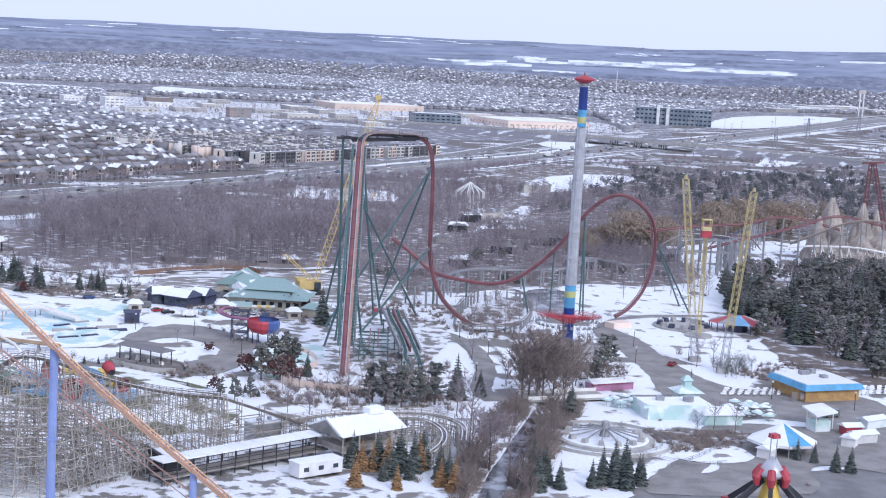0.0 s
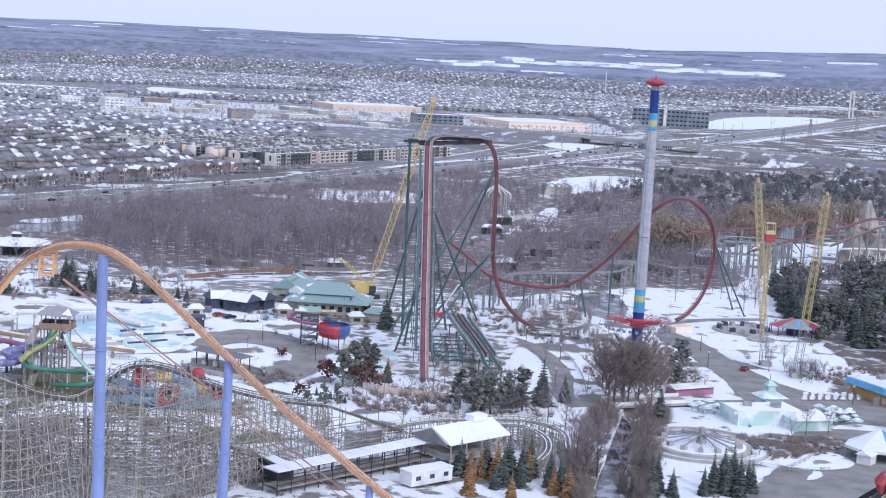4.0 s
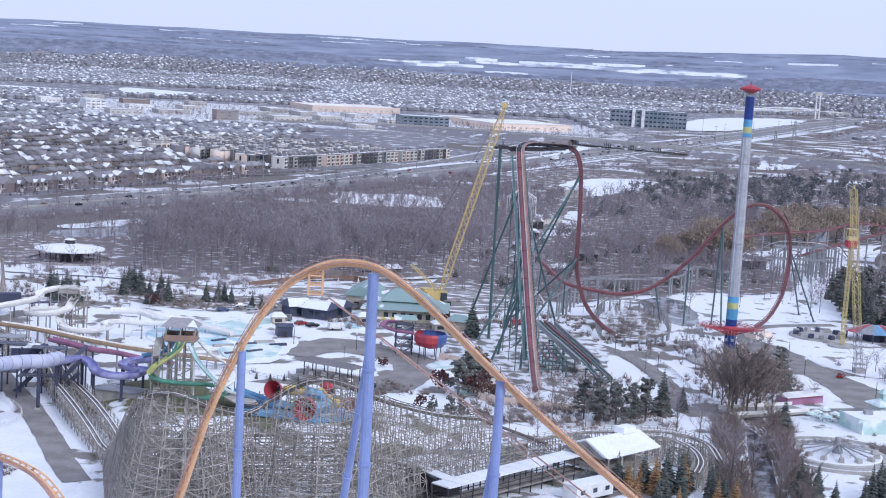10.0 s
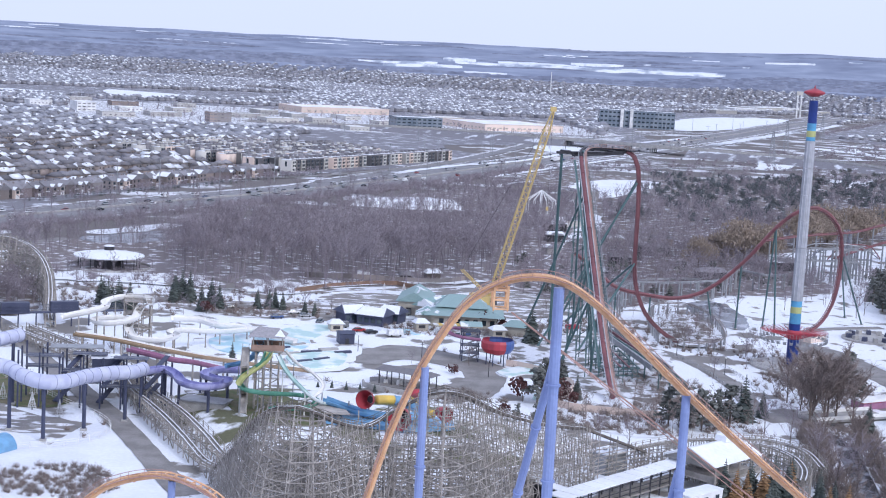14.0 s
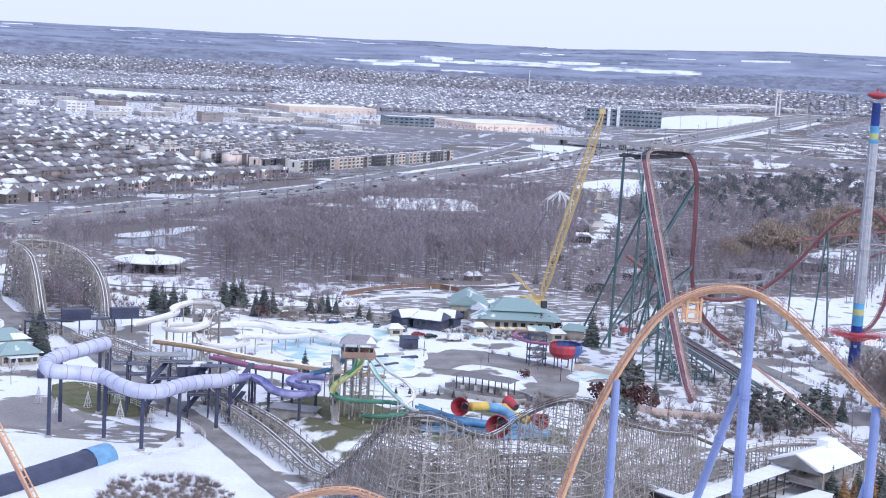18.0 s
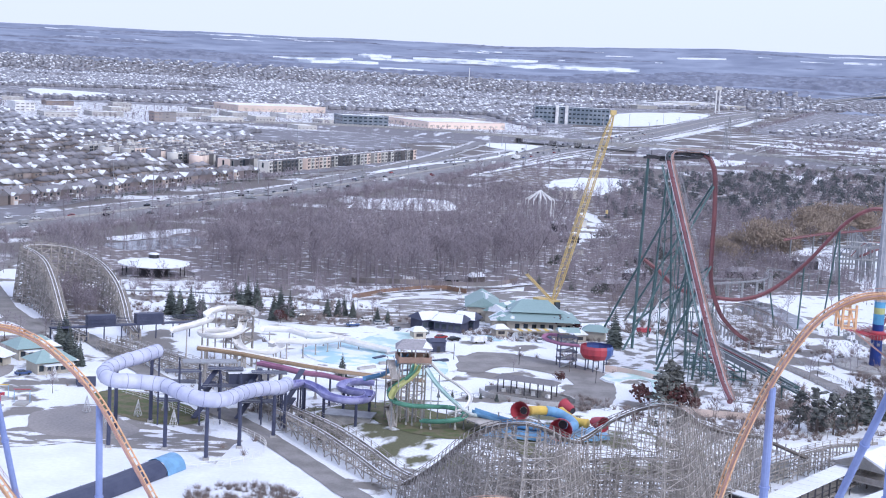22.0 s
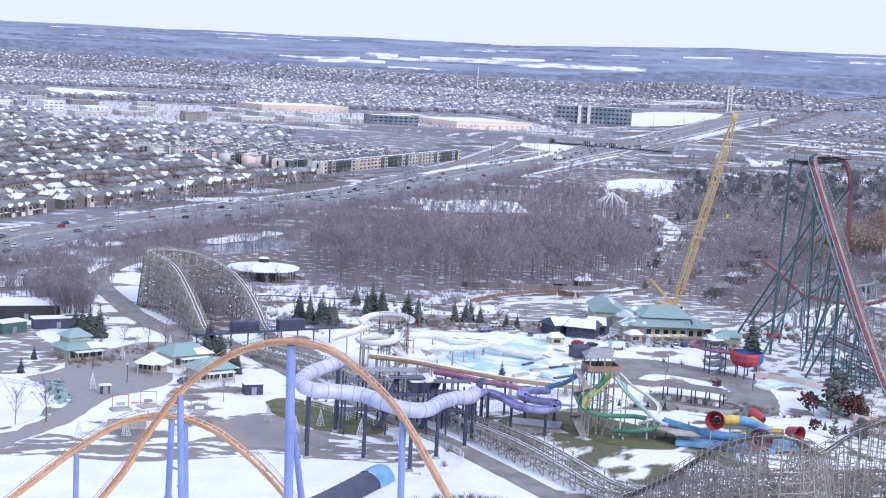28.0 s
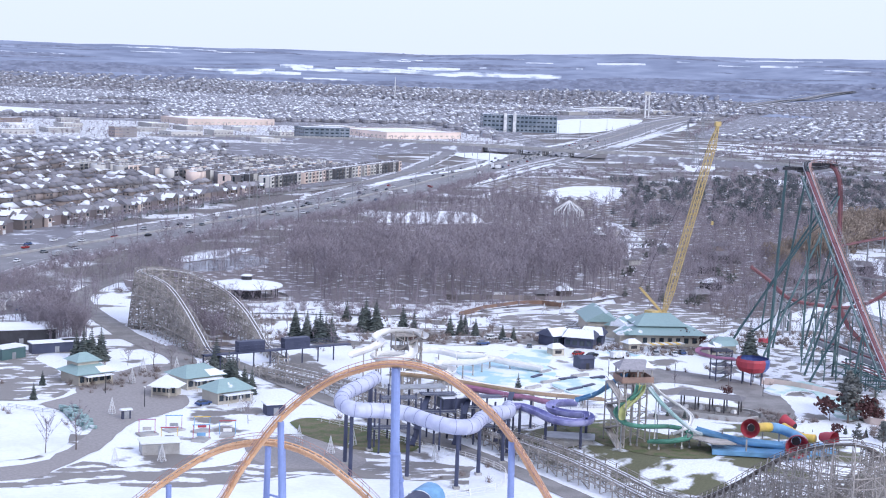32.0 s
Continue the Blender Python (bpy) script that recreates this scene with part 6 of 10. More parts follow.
steel_track(dive, [(-9.2, 329.5, 65), (-8.4, 332.5, 66.6), (-5, 338, 67.6), (3, 346.5, 67.2), (9.5, 352.5, 66.8), (13, 354, 65.6)], dark_steel, spine=0.75, gauge=0.85, rail_material=grey_steel, walk_side=1)
for dx in (-2.0, 2.0):
    part("lift_catwalk", Build().beam((-9.7 + dx, 268, 7.6), (-9.4 + dx, 329, 64), 0.7, 0.35), teal_steel, dive, "narrow teal catwalk beside the lift")
    part("catwalk_rail", Build().beam((-9.7 + dx * 1.25, 268, 8.8), (-9.4 + dx * 1.25, 329, 65.2), 0.09), grey_steel, dive)
part("crest_beam", Build().beam((-17, 331, 66.2), (-6, 336, 66.2), 0.9, 0.9, caps=True).beam((-12, 333, 66.0), (14, 356, 66.0), 1.0, 0.9, caps=True), dark_steel, dive, "dark beam under the flat crest")
column(dive, (-15, 333, 66.4), (-14, 340, 0), 0.5, teal_steel)
b = Build()
b.box((88, 367, 0), (9, 5, 2.2), 35)
part("tunnel_mouth", b, tan_wall, dive, "rust-brown tunnel mouth in the snow")
for top, foot in (((-9.9, 318, 53), (-20, 361, 0)), ((-9, 292, 29), (-17.2, 303, 0)), ((-7, 312, 46), (14, 369, 0)), ((-8.4, 331, 66.5), (-1.8, 362, 0)), ((15.8, 355, 56), (-0.3, 396, 0)), ((15.4, 353.4, 55), (-18.6, 336, 0)),
                  ((16.6, 355, 27), (0.5, 389, 0)), ((16.4, 353, 27), (-6, 330, 0)), ((-9.6, 300, 36), (-5, 311, 0)), ((-9.6, 300, 36), (-14, 313, 0)), ((-9.4, 324, 60), (1.5, 346, 0)), ((-9.6, 284, 22), (-9.6, 290, 0))):
    column(dive, top, foot, 0.38, teal_steel)
for top, foot in (((53.4, 388, 14), (56.6, 389, 0)), ((74.6, 378.5, 39.5), (76.5, 391, 0)), ((74.6, 378, 39.5), (75.5, 373, 0)), ((102.4, 384.4, 31), (121, 424, 0)), ((102.4, 384, 31), (122, 408, 0)), ((32.9, 392, 10.2), (33, 393, 0)), ((20.3, 395, 12.5), (20.5, 396, 0)), ((64.5, 384, 24.6), (64.6, 386, 0)), ((11, 395, 19.5), (10, 397, 0))):
    column(dive, top, foot, 0.33, teal_steel, flange=False)
# lattice tower under the lift, with its catwalk and stair
b = Build()
for x in (-11.6, -7.4):
    for y0 in (288, 304, 320):
        z1 = (y0 - 262) * 0.93
        b.beam((x, y0, 0), (x, y0, z1), 0.26)
        for z in np.arange(4, z1 - 4, 6):
            b.beam((x, y0, z), (x, y0 + 2.2, z + 6), 0.2)
            b.beam((-11.6, y0, z), (-7.4, y0, z + 3), 0.2)
part("lift_lattice", b, teal_steel, dive, "slim teal lattice under the lift")
b = Build()
for i in range(60):
    t0 = i / 60
    p = Vector((-7.9, 266 + 58 * t0, 6 + 55.5 * t0))
    b.beam(p, p + Vector((1.2, 0, 0)), 0.25, 0.08)
b.beam((-6.8, 266, 6.6), (-6.8, 324, 62.3), 0.1)
b.beam((-6.8, 266, 7.4), (-6.8, 324, 63.2), 0.08)
part("lift_stair", b, grey_steel, dive, "grey stair beside the lift")
b = Build()
for x, y in ((-14, 333), (-2, 333), (4, 343), (12, 350)):
    b.box((x, y, 66.6), (2.6, 2.4, 0.35), 40)
    b.beam((x, y, 67), (x, y, 68.6), 0.14)
b.box((-1, 341.5, 65.2), (30, 1.1, 0.5), 45)
part("crest_platform", b, dark_steel, dive, "dark platform along the flat crest")
# the low transfer track beside the lift
steel_track(dive, [(3, 340, 6.8), (4.5, 322, 6.2), (6.5, 305, 5.8), (8.6, 280, 5.2), (8.7, 266, 5), (10.5, 255, 4.2)], teal_steel, spine=0.4, rail_material=grey_steel)
steel_track(dive, [(6.2, 340, 6.4), (7.7, 322, 5.8), (9.7, 305, 5.4), (11.8, 280, 4.8), (13, 262, 4.4)], teal_steel, spine=0.4, rail_material=grey_steel)
for n, (p, q) in enumerate((((1.4, 340, 7.0), (7.2, 280, 5.4)), ((4.8, 340, 6.8), (10.4, 280, 5.2)), ((8.4, 340, 6.6), (13.6, 280, 5.0)))):
    part("brake_run_box", Build().beam(p, q, 0.5, 1.7, caps=True), grey_steel if n != 1 else red_steel, dive, "grey steel side box of the brake run" if n != 1 else "dark red middle beam of the brake run")
for k in range(5):
    y = 282 + 6.5 * k
    b = Build()
    for x in (-5.5, -1.0, 3.4):
        b.beam((x, y, 0), (x, y, 6.2 if k % 2 else 5.2), 0.28)
    b.beam((-6.2, y, 4.9), (4.0, y, 4.9), 0.34).beam((-6.2, y, 2.4), (4.0, y, 2.4), 0.26).beam((-5.5, y, 0.3), (-1.0, y, 4.9), 0.18)
    part("maintenance_frame", b, teal_steel, dive, "teal steel frame of the maintenance track")
for x, z, m in ((-5.2, 5.3, teal_steel), (-2.4, 5.5, red_steel), (0.2, 5.5, red_steel), (3.2, 5.3, teal_steel), (-5.4, 2.6, teal_steel), (3.4, 2.6, teal_steel)):
    part("maintenance_track", Build().beam((x, 280, z), (x, 310, z), 0.4, 0.4, caps=True), m, dive)
for x, y in ((4.5, 332), (6, 318), (8.2, 303), (9.6, 288), (10.4, 273), (11, 262)):
    b = Build()
    b.beam((x - 2.6, y, 0), (x - 2.6, y, 5), 0.35).beam((x + 2.6, y, 0), (x + 2.6, y, 5), 0.35).beam((x - 3, y, 4.6), (x + 3, y, 4.6), 0.4)
    part("trestle", b, teal_steel, dive)

# ---- swing tower ----
seeker = thing("swing_tower", (63.3, 316.5, 0), "very tall silver swing tower with blue bands and a red cap", "swing ride")


def mast_piece(name, z0, z1, material, label, flutes=0):
    r0, r1 = 1.95 - 0.55 * z0 / 88, 1.95 - 0.55 * z1 / 88
    b = Build().cone((63.3, 316.5, z0), r0, r1, z1 - z0, 20)
    if flutes:
        for k in range(flutes):
            a = 2 * math.pi * k / flutes
            b.beam((63.3 + math.cos(a) * r0, 316.5 + math.sin(a) * r0, z0), (63.3 + math.cos(a) * r1, 316.5 + math.sin(a) * r1, z1), 0.26)
    return part(name, b, material, seeker, label)


mast_piece("mast_foot", 0, 6.5, deep_blue, "deep blue mast foot")
mast_piece("mast_band", 6.5, 14.8, deep_blue, "deep blue band")
mast_piece("mast_band", 14.8, 18.3, sky_blue, "sky blue band")
mast_piece("mast_band", 18.3, 20.4, lime, "lime yellow band")
mast_piece("mast_band", 20.4, 22.4, sky_blue, "sky blue band")
for k in range(6):
    mast_piece("mast_section", 22.4 + 8.75 * k, 22.4 + 8.75 * (k + 1) - 0.12, silver, "ribbed silver mast section", 10)
mast_piece("mast_band", 74.9, 76.2, sky_blue, "sky blue band")
mast_piece("mast_band", 76.2, 78.2, lime, "lime yellow band")
mast_piece("mast_band", 78.2, 80.6, sky_blue, "sky blue band")
mast_piece("mast_band", 80.6, 88, deep_blue, "deep blue top band")
b = Build()
for k in range(8):
    a = math.pi * k / 4
    b.beam((63.3 + math.cos(a) * 1.2, 316.5 + math.sin(a) * 1.2, 88), (63.3 + math.cos(a) * 1.2, 316.5 + math.sin(a) * 1.2, 89.6), 0.16)
    b.beam((63.3 + math.cos(a) * 1.6, 316.5 + math.sin(a) * 1.6, 88), (63.3 + math.cos(a) * 1.6, 316.5 + math.sin(a) * 1.6, 89.0), 0.08)
part("cap_posts", b, grey_steel, seeker)
cap = part("cap", Build().tube([(63.3, 316.5, z) for z in (89.2, 89.9, 90.4, 90.9, 91.4, 91.9)], [1.2, 2.6, 3.5, 3.2, 1.8, 0.5], 18), scarlet, seeker, "scarlet saucer-shaped cap", smooth=True)
part("cap_lamp", Build().cone((63.3, 316.5, 91.9), 0.25, 0.18, 0.9, 8), scarlet, cap)
ring = part("gondola", Build().tube([(63.3, 316.5, z) for z in (9.6, 10.2, 12.0, 12.6)], [2.1, 2.6, 2.6, 2.0], 20), scarlet, seeker, "scarlet gondola ring parked low on the mast")
for k in range(32):
    a = 2 * math.pi * k / 32
    c, s = math.cos(a), math.sin(a)
    at = lambda r, z: (63.3 + c * r, 316.5 + s * r, z)
    side = Vector((-s, c, 0))
    b = Build().beam(at(2.4, 11.4), at(11, 12.4), 0.13, 0.15).beam(at(2.4, 9.9), at(7.5, 11.9), 0.09)
    arm = part("swing_arm", b, scarlet, ring)
    b = Build()
    for q in (-0.5, 0.5):
        for rr in (10.1, 11.0):
            p = Vector(at(rr, 12.5)) + side * q
            b.beam(p, p - Vector((0, 0, 3.0)), 0.05)
    part("chains", b, grey_steel, arm)
    p = Vector(at(10.6, 9.1))
    part("twin_seat", Build().box(p, (0.7, 1.0, 0.3), math.degrees(a)).box(p + Vector((c * 0.3, s * 0.3, 0.2)), (0.15, 1.0, 0.7), math.degrees(a)), grey_steel, arm)
deck = thing("ride_platform", (63.3, 316.5, 0), "round concrete boarding platform with grey fence round the swing tower", "platform")
part("deck", Build().cone((63.3, 316.5, 0), 13.5, 13.5, 0.8, 40), concrete, deck)
for k in range(36):
    a = 2 * math.pi * k / 36
    a2 = 2 * math.pi * (k + 1) / 36
    p, q = Vector((63.3 + 13.2 * math.cos(a), 316.5 + 13.2 * math.sin(a), 0.8)), Vector((63.3 + 13.2 * math.cos(a2), 316.5 + 13.2 * math.sin(a2), 0.8))
    b = Build().beam(p, p + Vector((0, 0, 1.3)), 0.09)
    for z in (0.3, 0.8, 1.25):
        b.beam(p + Vector((0, 0, z)), q + Vector((0, 0, z)), 0.06)
    part("fence_panel", b, grey_steel, deck)


# ---- wooden coaster ----
def wood_track(owner, pts, step=1.9, wide=3.0, bents=1.9, name="bent", min_h=1.0, foot=0.0, batter=0.0, brace=True, rails=True, apron=0.0, bed_material=None, heavy=1.0):
    """Timber track on bents: track bed with two steel rails and handrails, and a braced timber frame under each step."""
    fr = frames_along(curve(pts, step))
    per = 10
    for a in range(0, len(fr) - 1, per):
        seg = fr[a: a + per + 1]
        if len(seg) < 2:
            continue
        bed = Build()
        for k in (-0.55, 0.55):
            line = [p + s * k for p, s, u in seg]
            for i in range(len(line) - 1):
                bed.beam(line[i], line[i + 1], 0.34, 0.42)
        for i in range(len(seg) - 1):
            p, s, u = seg[i]
            for f in (0.0, 0.5):
                q = p.lerp(seg[i + 1][0], f)
                bed.beam(q - s * wide / 2 - u * 0.3, q + s * wide / 2 - u * 0.3, 0.2, 0.12)
        sec = part("track_section", bed, bed_material or timber, owner)
        if rails:
            for k in (-0.55, 0.55):
                part("rail", Build().ribbon([tuple(p + s * k + u * 0.28) for p, s, u in seg], 0.22, None, 0.06), snow, sec, "snow-dusted running rail")
            for k in (-1, 1):
                hr = Build()
                line = [p + s * wide / 2 * k for p, s, u in seg]
                for z in (0.55, 1.05):
                    hr.tube([q + Vector((0, 0, z)) for q in line], 0.06, 4)
                part("handrail", hr, bed_material or timber, sec)
    skip = max(1, round(bents / step))
    last = None
    for i in range(0, len(fr), skip):
        p, s, u = fr[i]
        h = p.z - foot - 0.4
        if h < min_h:
            last = None
            continue
        s = Vector((s.x, s.y, 0)).normalized()
        b = Build()
        half = wide / 2
        reach = [half + batter * h, 0.0, half + (batter + apron) * h]
        tops = [p - s * half, p - s * 0.1, p + s * half]
        feet = [Vector((p.x, p.y, foot)) - s * reach[0], Vector((p.x, p.y, foot)) - s * 0.1, Vector((p.x, p.y, foot)) + s * reach[2]]
        if apron and h > 8:
            tops.append(p + s * half)
            feet.append(Vector((p.x, p.y, foot)) + s * (half + (reach[2] - half) * 0.5))
        for k, (q, w) in enumerate(zip(tops, feet)):
            b.beam(q + Vector((0, 0, 1.0 if k in (0, 2) else -0.4)), w, 0.2 * heavy)
        levels = [foot + z for z in np.arange(1.9, h, 1.95)]
        across_at = lambda k, z: tops[k].lerp(feet[k], min(1.0, max(0.0, (tops[k].z - z) / max(0.1, tops[k].z - foot))))
        for n, z in enumerate(levels):
            l, r = across_at(0, z), across_at(2, z)
            b.beam(l - s * 0.3, r + s * 0.3, 0.14 * heavy)
            if brace:
                low = max(foot, z - 1.95)
                b.beam(l if n % 2 else r, across_at(2 if n % 2 else 0, low), 0.12 * heavy)
        if last is not None and (last[0] - p).length < 9:
            for k in (0, 2):
                for n, z in enumerate(levels):
                    if z > last[1] + foot:
                        continue
                    here, there = across_at(k, z), last[2](k, z)
                    b.beam(here, there, 0.17 * heavy, 0.2 * heavy)
                    low = max(foot, z - 1.95)
                    if (n + i // skip) % 3 == 0:
                        b.beam(here, last[2](k, low), 0.15 * heavy)
                    elif (n + i // skip) % 3 == 1:
                        b.beam(there, across_at(k, low), 0.15 * heavy)
        last = (p.copy(), h, (lambda tt, ff: lambda k, z: tt[k].lerp(ff[k], min(1.0, max(0.0, (tt[k].z - z) / max(0.1, tt[k].z - foot)))))(tops, feet))
        part(name, b, timber, owner)


mine = thing("wooden_coaster", (-100, 140, 0), "large weathered timber roller coaster with dense trestle bents", "wooden coaster", "wooden coaster")
dark_timber = shade("dark_timber", (0.13, 0.115, 0.105), 0.9, color2=(0.18, 0.16, 0.145), scale=0.5, grain=0.15, per=0.2)
wood_track(mine, [(-190, 322, 3), (-174, 297, 3.4), (-160, 276, 3.6), (-150, 258, 3.4), (-143.5, 236, 3.2), (-138, 218, 4.2), (-132.5, 201, 4.6), (-127, 186, 3.6), (-122, 172, 2.4), (-118.2, 162, 3.4)], wide=3.2, bents=3.8, heavy=1.2)
wood_track(mine, [(-118.2, 162, 3.4), (-116.4, 155, 7), (-113.6, 145, 13), (-109.5, 132, 22), (-104.8, 121, 27.0), (-99.5, 119, 26.8), (-94, 124, 23.5), (-88, 132, 21), (-82, 133, 24.4), (-77, 129.5, 28), (-73, 126.6, 29.8), (-67.5, 132.5, 27.5), (-59.5, 143.5, 22.1), (-48, 155, 17.1), (-36, 168, 13.3)], step=1.9, wide=3.2, apron=0.16, batter=0.06, bents=1.9, bed_material=dark_timber, heavy=0.68)
wood_track(mine, [(-36, 168, 13.3), (-27, 175, 9), (-17.7, 182, 4.6)], wide=2.2, bents=5.7, rails=False, bed_material=dark_timber)
wood_track(mine, [(-184, 325, 3), (-168, 299, 3.4), (-154, 276, 3.6), (-145, 258, 3.4), (-138.5, 237, 3.2), (-133, 220, 4.2), (-127.5, 204, 4.6), (-122, 189, 3.6), (-117, 175, 2.4), (-112.5, 165, 3.6), (-104, 156, 9), (-98, 143, 13.4), (-88, 139, 14.6), (-74, 141, 15), (-62, 141, 14.6)], wide=3.0, bents=3.8, heavy=1.25)
wood_track(mine, [(-106, 143, 8.8), (-94, 150, 8.2), (-78, 153, 7.8), (-60, 150, 7.4), (-50, 146, 7)], wide=3.0, bents=3.8, heavy=1.25)
inner_line = curve([(-117, 157, 5.5), (-113.6, 145, 13), (-109.5, 132, 22), (-105.5, 122, 26.6), (-99.5, 119, 26.6), (-93, 124.5, 23), (-88, 131, 20.8)], 3.4)
previous = None
for q, side, up in frames_along(inner_line):
    inward = -Vector((side.x, side.y, 0)).normalized()
    b = Build()
    deep = 0.78 * q.z
    at = lambda e, z: Vector((q.x, q.y, z)) + inward * e
    b.beam(at(1.6, q.z - 0.6), at(1.6 + deep, 0), 0.17)
    for n in range(1, int(deep / 3.2) + 1):
        e = 1.6 + 3.2 * n
        b.beam(at(e, 0), at(e, q.z * (1 - (e - 1.6) / deep)), 0.15)
    face = lambda z: 1.6 + deep * (1 - z / q.z)
    for z in np.arange(2.2, q.z - 1, 2.4):
        b.beam(at(1.6, z), at(face(z), z), 0.15, 0.18)
        if previous is not None and z < previous[1] - 1:
            b.beam(at(face(z), z), previous[0](z), 0.17, 0.2)
    previous = ((lambda c, d, dp: lambda z: Vector((c.x, c.y, z)) + d * (1.6 + dp * (1 - z / c.z)))(q.copy(), inward.copy(), deep), q.z)
    part("bent", b, timber, mine)
b = Build()
b.box((-47.5, 149, 1.5), (3.6, 15, 3.4), 32)
b.gable((-47.5, 149, 4.9), (3.6, 15), 0.5, 32)
part("track_tunnel", b, dark_steel, mine, "dark boxed tunnel with snow on its roof")
part("tunnel_snow", Build().box((-47.5, 149, 5.3), (3.2, 14.5, 0.25), 32), snow, mine, "snow on the tunnel roof")

hump = thing("wooden_coaster", (-215, 400, 0), "tall timber hump of the wooden coaster with a turnaround", "wooden coaster", "wooden coaster")
wood_track(hump, [(-196, 333, 2.2), (-201.8, 346, 2.6), (-204.9, 358.6, 7), (-208, 373.3, 12), (-212.1, 390, 16.8), (-217, 402, 18.8), (-221.5, 412, 19.2), (-219, 422, 18.8), (-211, 425.5, 18.2), (-203, 420, 17.4), (-196.5, 411, 15.8), (-191.3, 399, 13.6), (-187.2, 386, 10), (-184.5, 371, 6), (-182.8, 357, 2.8), (-180, 340, 2.4)], wide=3.0, batter=0.12, bents=3.8, heavy=1.6)
footbridge = thing("footbridge", (-185, 345, 0), "dark steel footbridge crossing over the coaster track", "bridge")
b = Build()
for k in range(9):
    x0, x1 = -206 + 5.4 * k, -206 + 5.4 * (k + 1)
    y0, y1 = 330 + 2.1 * k, 330 + 2.1 * (k + 1)
    b.beam((x0, y0, 5), (x1, y1, 5), 2.4, 0.4)
    for z in (6.2, 7.2):
        b.beam((x0, y0 - 1.2, z), (x1, y1 - 1.2, z), 0.12)
        b.beam((x0, y0 + 1.2, z), (x1, y1 + 1.2, z), 0.12)
    b.beam((x0, y0, 0), (x0, y0, 5), 0.4)
part("span", b, navy, footbridge)
for x, y in ((-191, 336.5), (-176, 342)):
    part("screen_wall", Build().box((x, y, 4.8), (9, 2.8, 3.6), 21), navy, footbridge, "dark screened gangway box")


# ---- water park: slides, pools, pavilions ----
def legs_under(owner, line, every, material, r=0.35, name="slide_post", foot=True):
    for p in line[::every]:
        b = Build().cone((p.x, p.y, 0), r, r * 0.85, max(0.5, p.z - 0.8), 8)
        post = part(name, b, material, owner)
        if foot:
            part("footing", Build().box((p.x, p.y, 0), (r * 3, r * 3, 0.7)), concrete, post)


def flume(name, pts, r, material, label, arc=(180, 360), every=7, post=navy, length=7, post_r=0.32, ribs=True, rib_material=None, inner=None, group="water slides", step=1.0):
    """A water slide: joined sections of trough or tube with flanges, on posts."""
    line = curve(pts, step)
    ob = thing(name, (line[0].x, line[0].y, 0), label, "water slide", group)
    for a in range(0, len(line) - 1, length):
        seg = line[a: a + length + 1]
        if len(seg) < 2:
            continue
        b = Build()
        if arc is None:
            longer = line[max(0, a - 1): a + length + 2]
            b.tube(longer, [r * (1 - 0.004 * k) for k in range(len(longer))], 14, cap=False)
            sec = part("tube_section", b, material, ob, smooth=True)
        else:
            b.tube(seg, r, 10, arc=arc)
            b.tube(seg, r * 0.92, 10, arc=(arc[1], arc[0]))
            for e in arc:
                edge = []
                for p, s, u in frames_along(seg):
                    edge.append(p + s * math.cos(radians(e)) * r * 0.97 + u * math.sin(radians(e)) * r * 0.97)
                b.tube(edge, 0.09, 4)
            sec = part("trough_section", b, material, ob, smooth=True)
        if ribs:
            p, q = seg[0], seg[1]
            d = (q - p).normalized()
            if arc is None:
                part("flange", Build().tube([p - d * 0.06, p + d * 0.06], r * 1.03, 14), rib_material or material, sec)
            else:
                part("flange", Build().tube([p - d * 0.06, p + d * 0.06], r * 1.1, 10, arc=arc), rib_material or material, sec)
    legs_under(ob, line[3:], every, post, post_r)
    return ob


tube_ribs = shade("grey_lavender_ribs", (0.26, 0.28, 0.43), 0.5)
flume("tube_slide", [(-172.6, 231, 18), (-177.2, 222.6, 18), (-182.1, 216.6, 17.5), (-184.8, 208.4, 17), (-182.6, 202.8, 16.5), (-177, 203.6, 16), (-170.8, 202.6, 15.5), (-166.4, 196.2, 15), (-161.6, 192.5, 14.5), (-156.6, 195.2, 14), (-152, 204.5, 13.5), (-146.9, 211.4, 13), (-142.3, 215.5, 12.5), (-140.1, 222.5, 12)], 1.8, lavender, "pale lavender enclosed tube slide with dark ribs", None, 13, navy, 3, 0.5, True, tube_ribs)
flume("purple_slide", [(-141.5, 219, 11.6), (-138, 226.5, 11.2), (-134.9, 229.6, 10.8), (-131.7, 224.1, 10.4), (-129.9, 218.7, 10), (-125.2, 215.5, 9.8), (-120.2, 218.6, 9.5), (-118.6, 226, 9.2), (-122, 228.6, 9), (-124.9, 234.5, 8.8), (-121.5, 242.5, 8.5), (-115.2, 243.8, 8.4)], 1.35, violet, "deep violet open water slide winding on dark posts", (165, 375), 9, navy, 5, 0.42)
flume("magenta_slide", [(-146, 246, 12.6), (-140, 243, 12), (-134, 242, 11), (-128, 246, 9.6), (-121, 252, 7), (-114, 260, 4.4)], 1.1, magenta, "magenta open water slide", (170, 370), 9, navy, 5)
flume("blue_slide", [(-115, 243.8, 8.4), (-110.5, 245.4, 9.2), (-107.8, 243.5, 11.4), (-106.6, 238.4, 14.6), (-106.2, 233.6, 17)], 0.85, azure, "blue body slide curving up to the tower", (170, 370), 8, grey_steel, 4, 0.16)
flume("tan_slide", [(-162, 257.3, 14), (-151, 256, 13), (-139, 255.6, 11), (-129.3, 258, 9), (-119.2, 264.6, 6.4), (-108, 271, 4), (-96, 275, 2.2)], 0.85, tan_slide, "long straight tan speed slide", (175, 365), 10, timber, 6, 0.3)
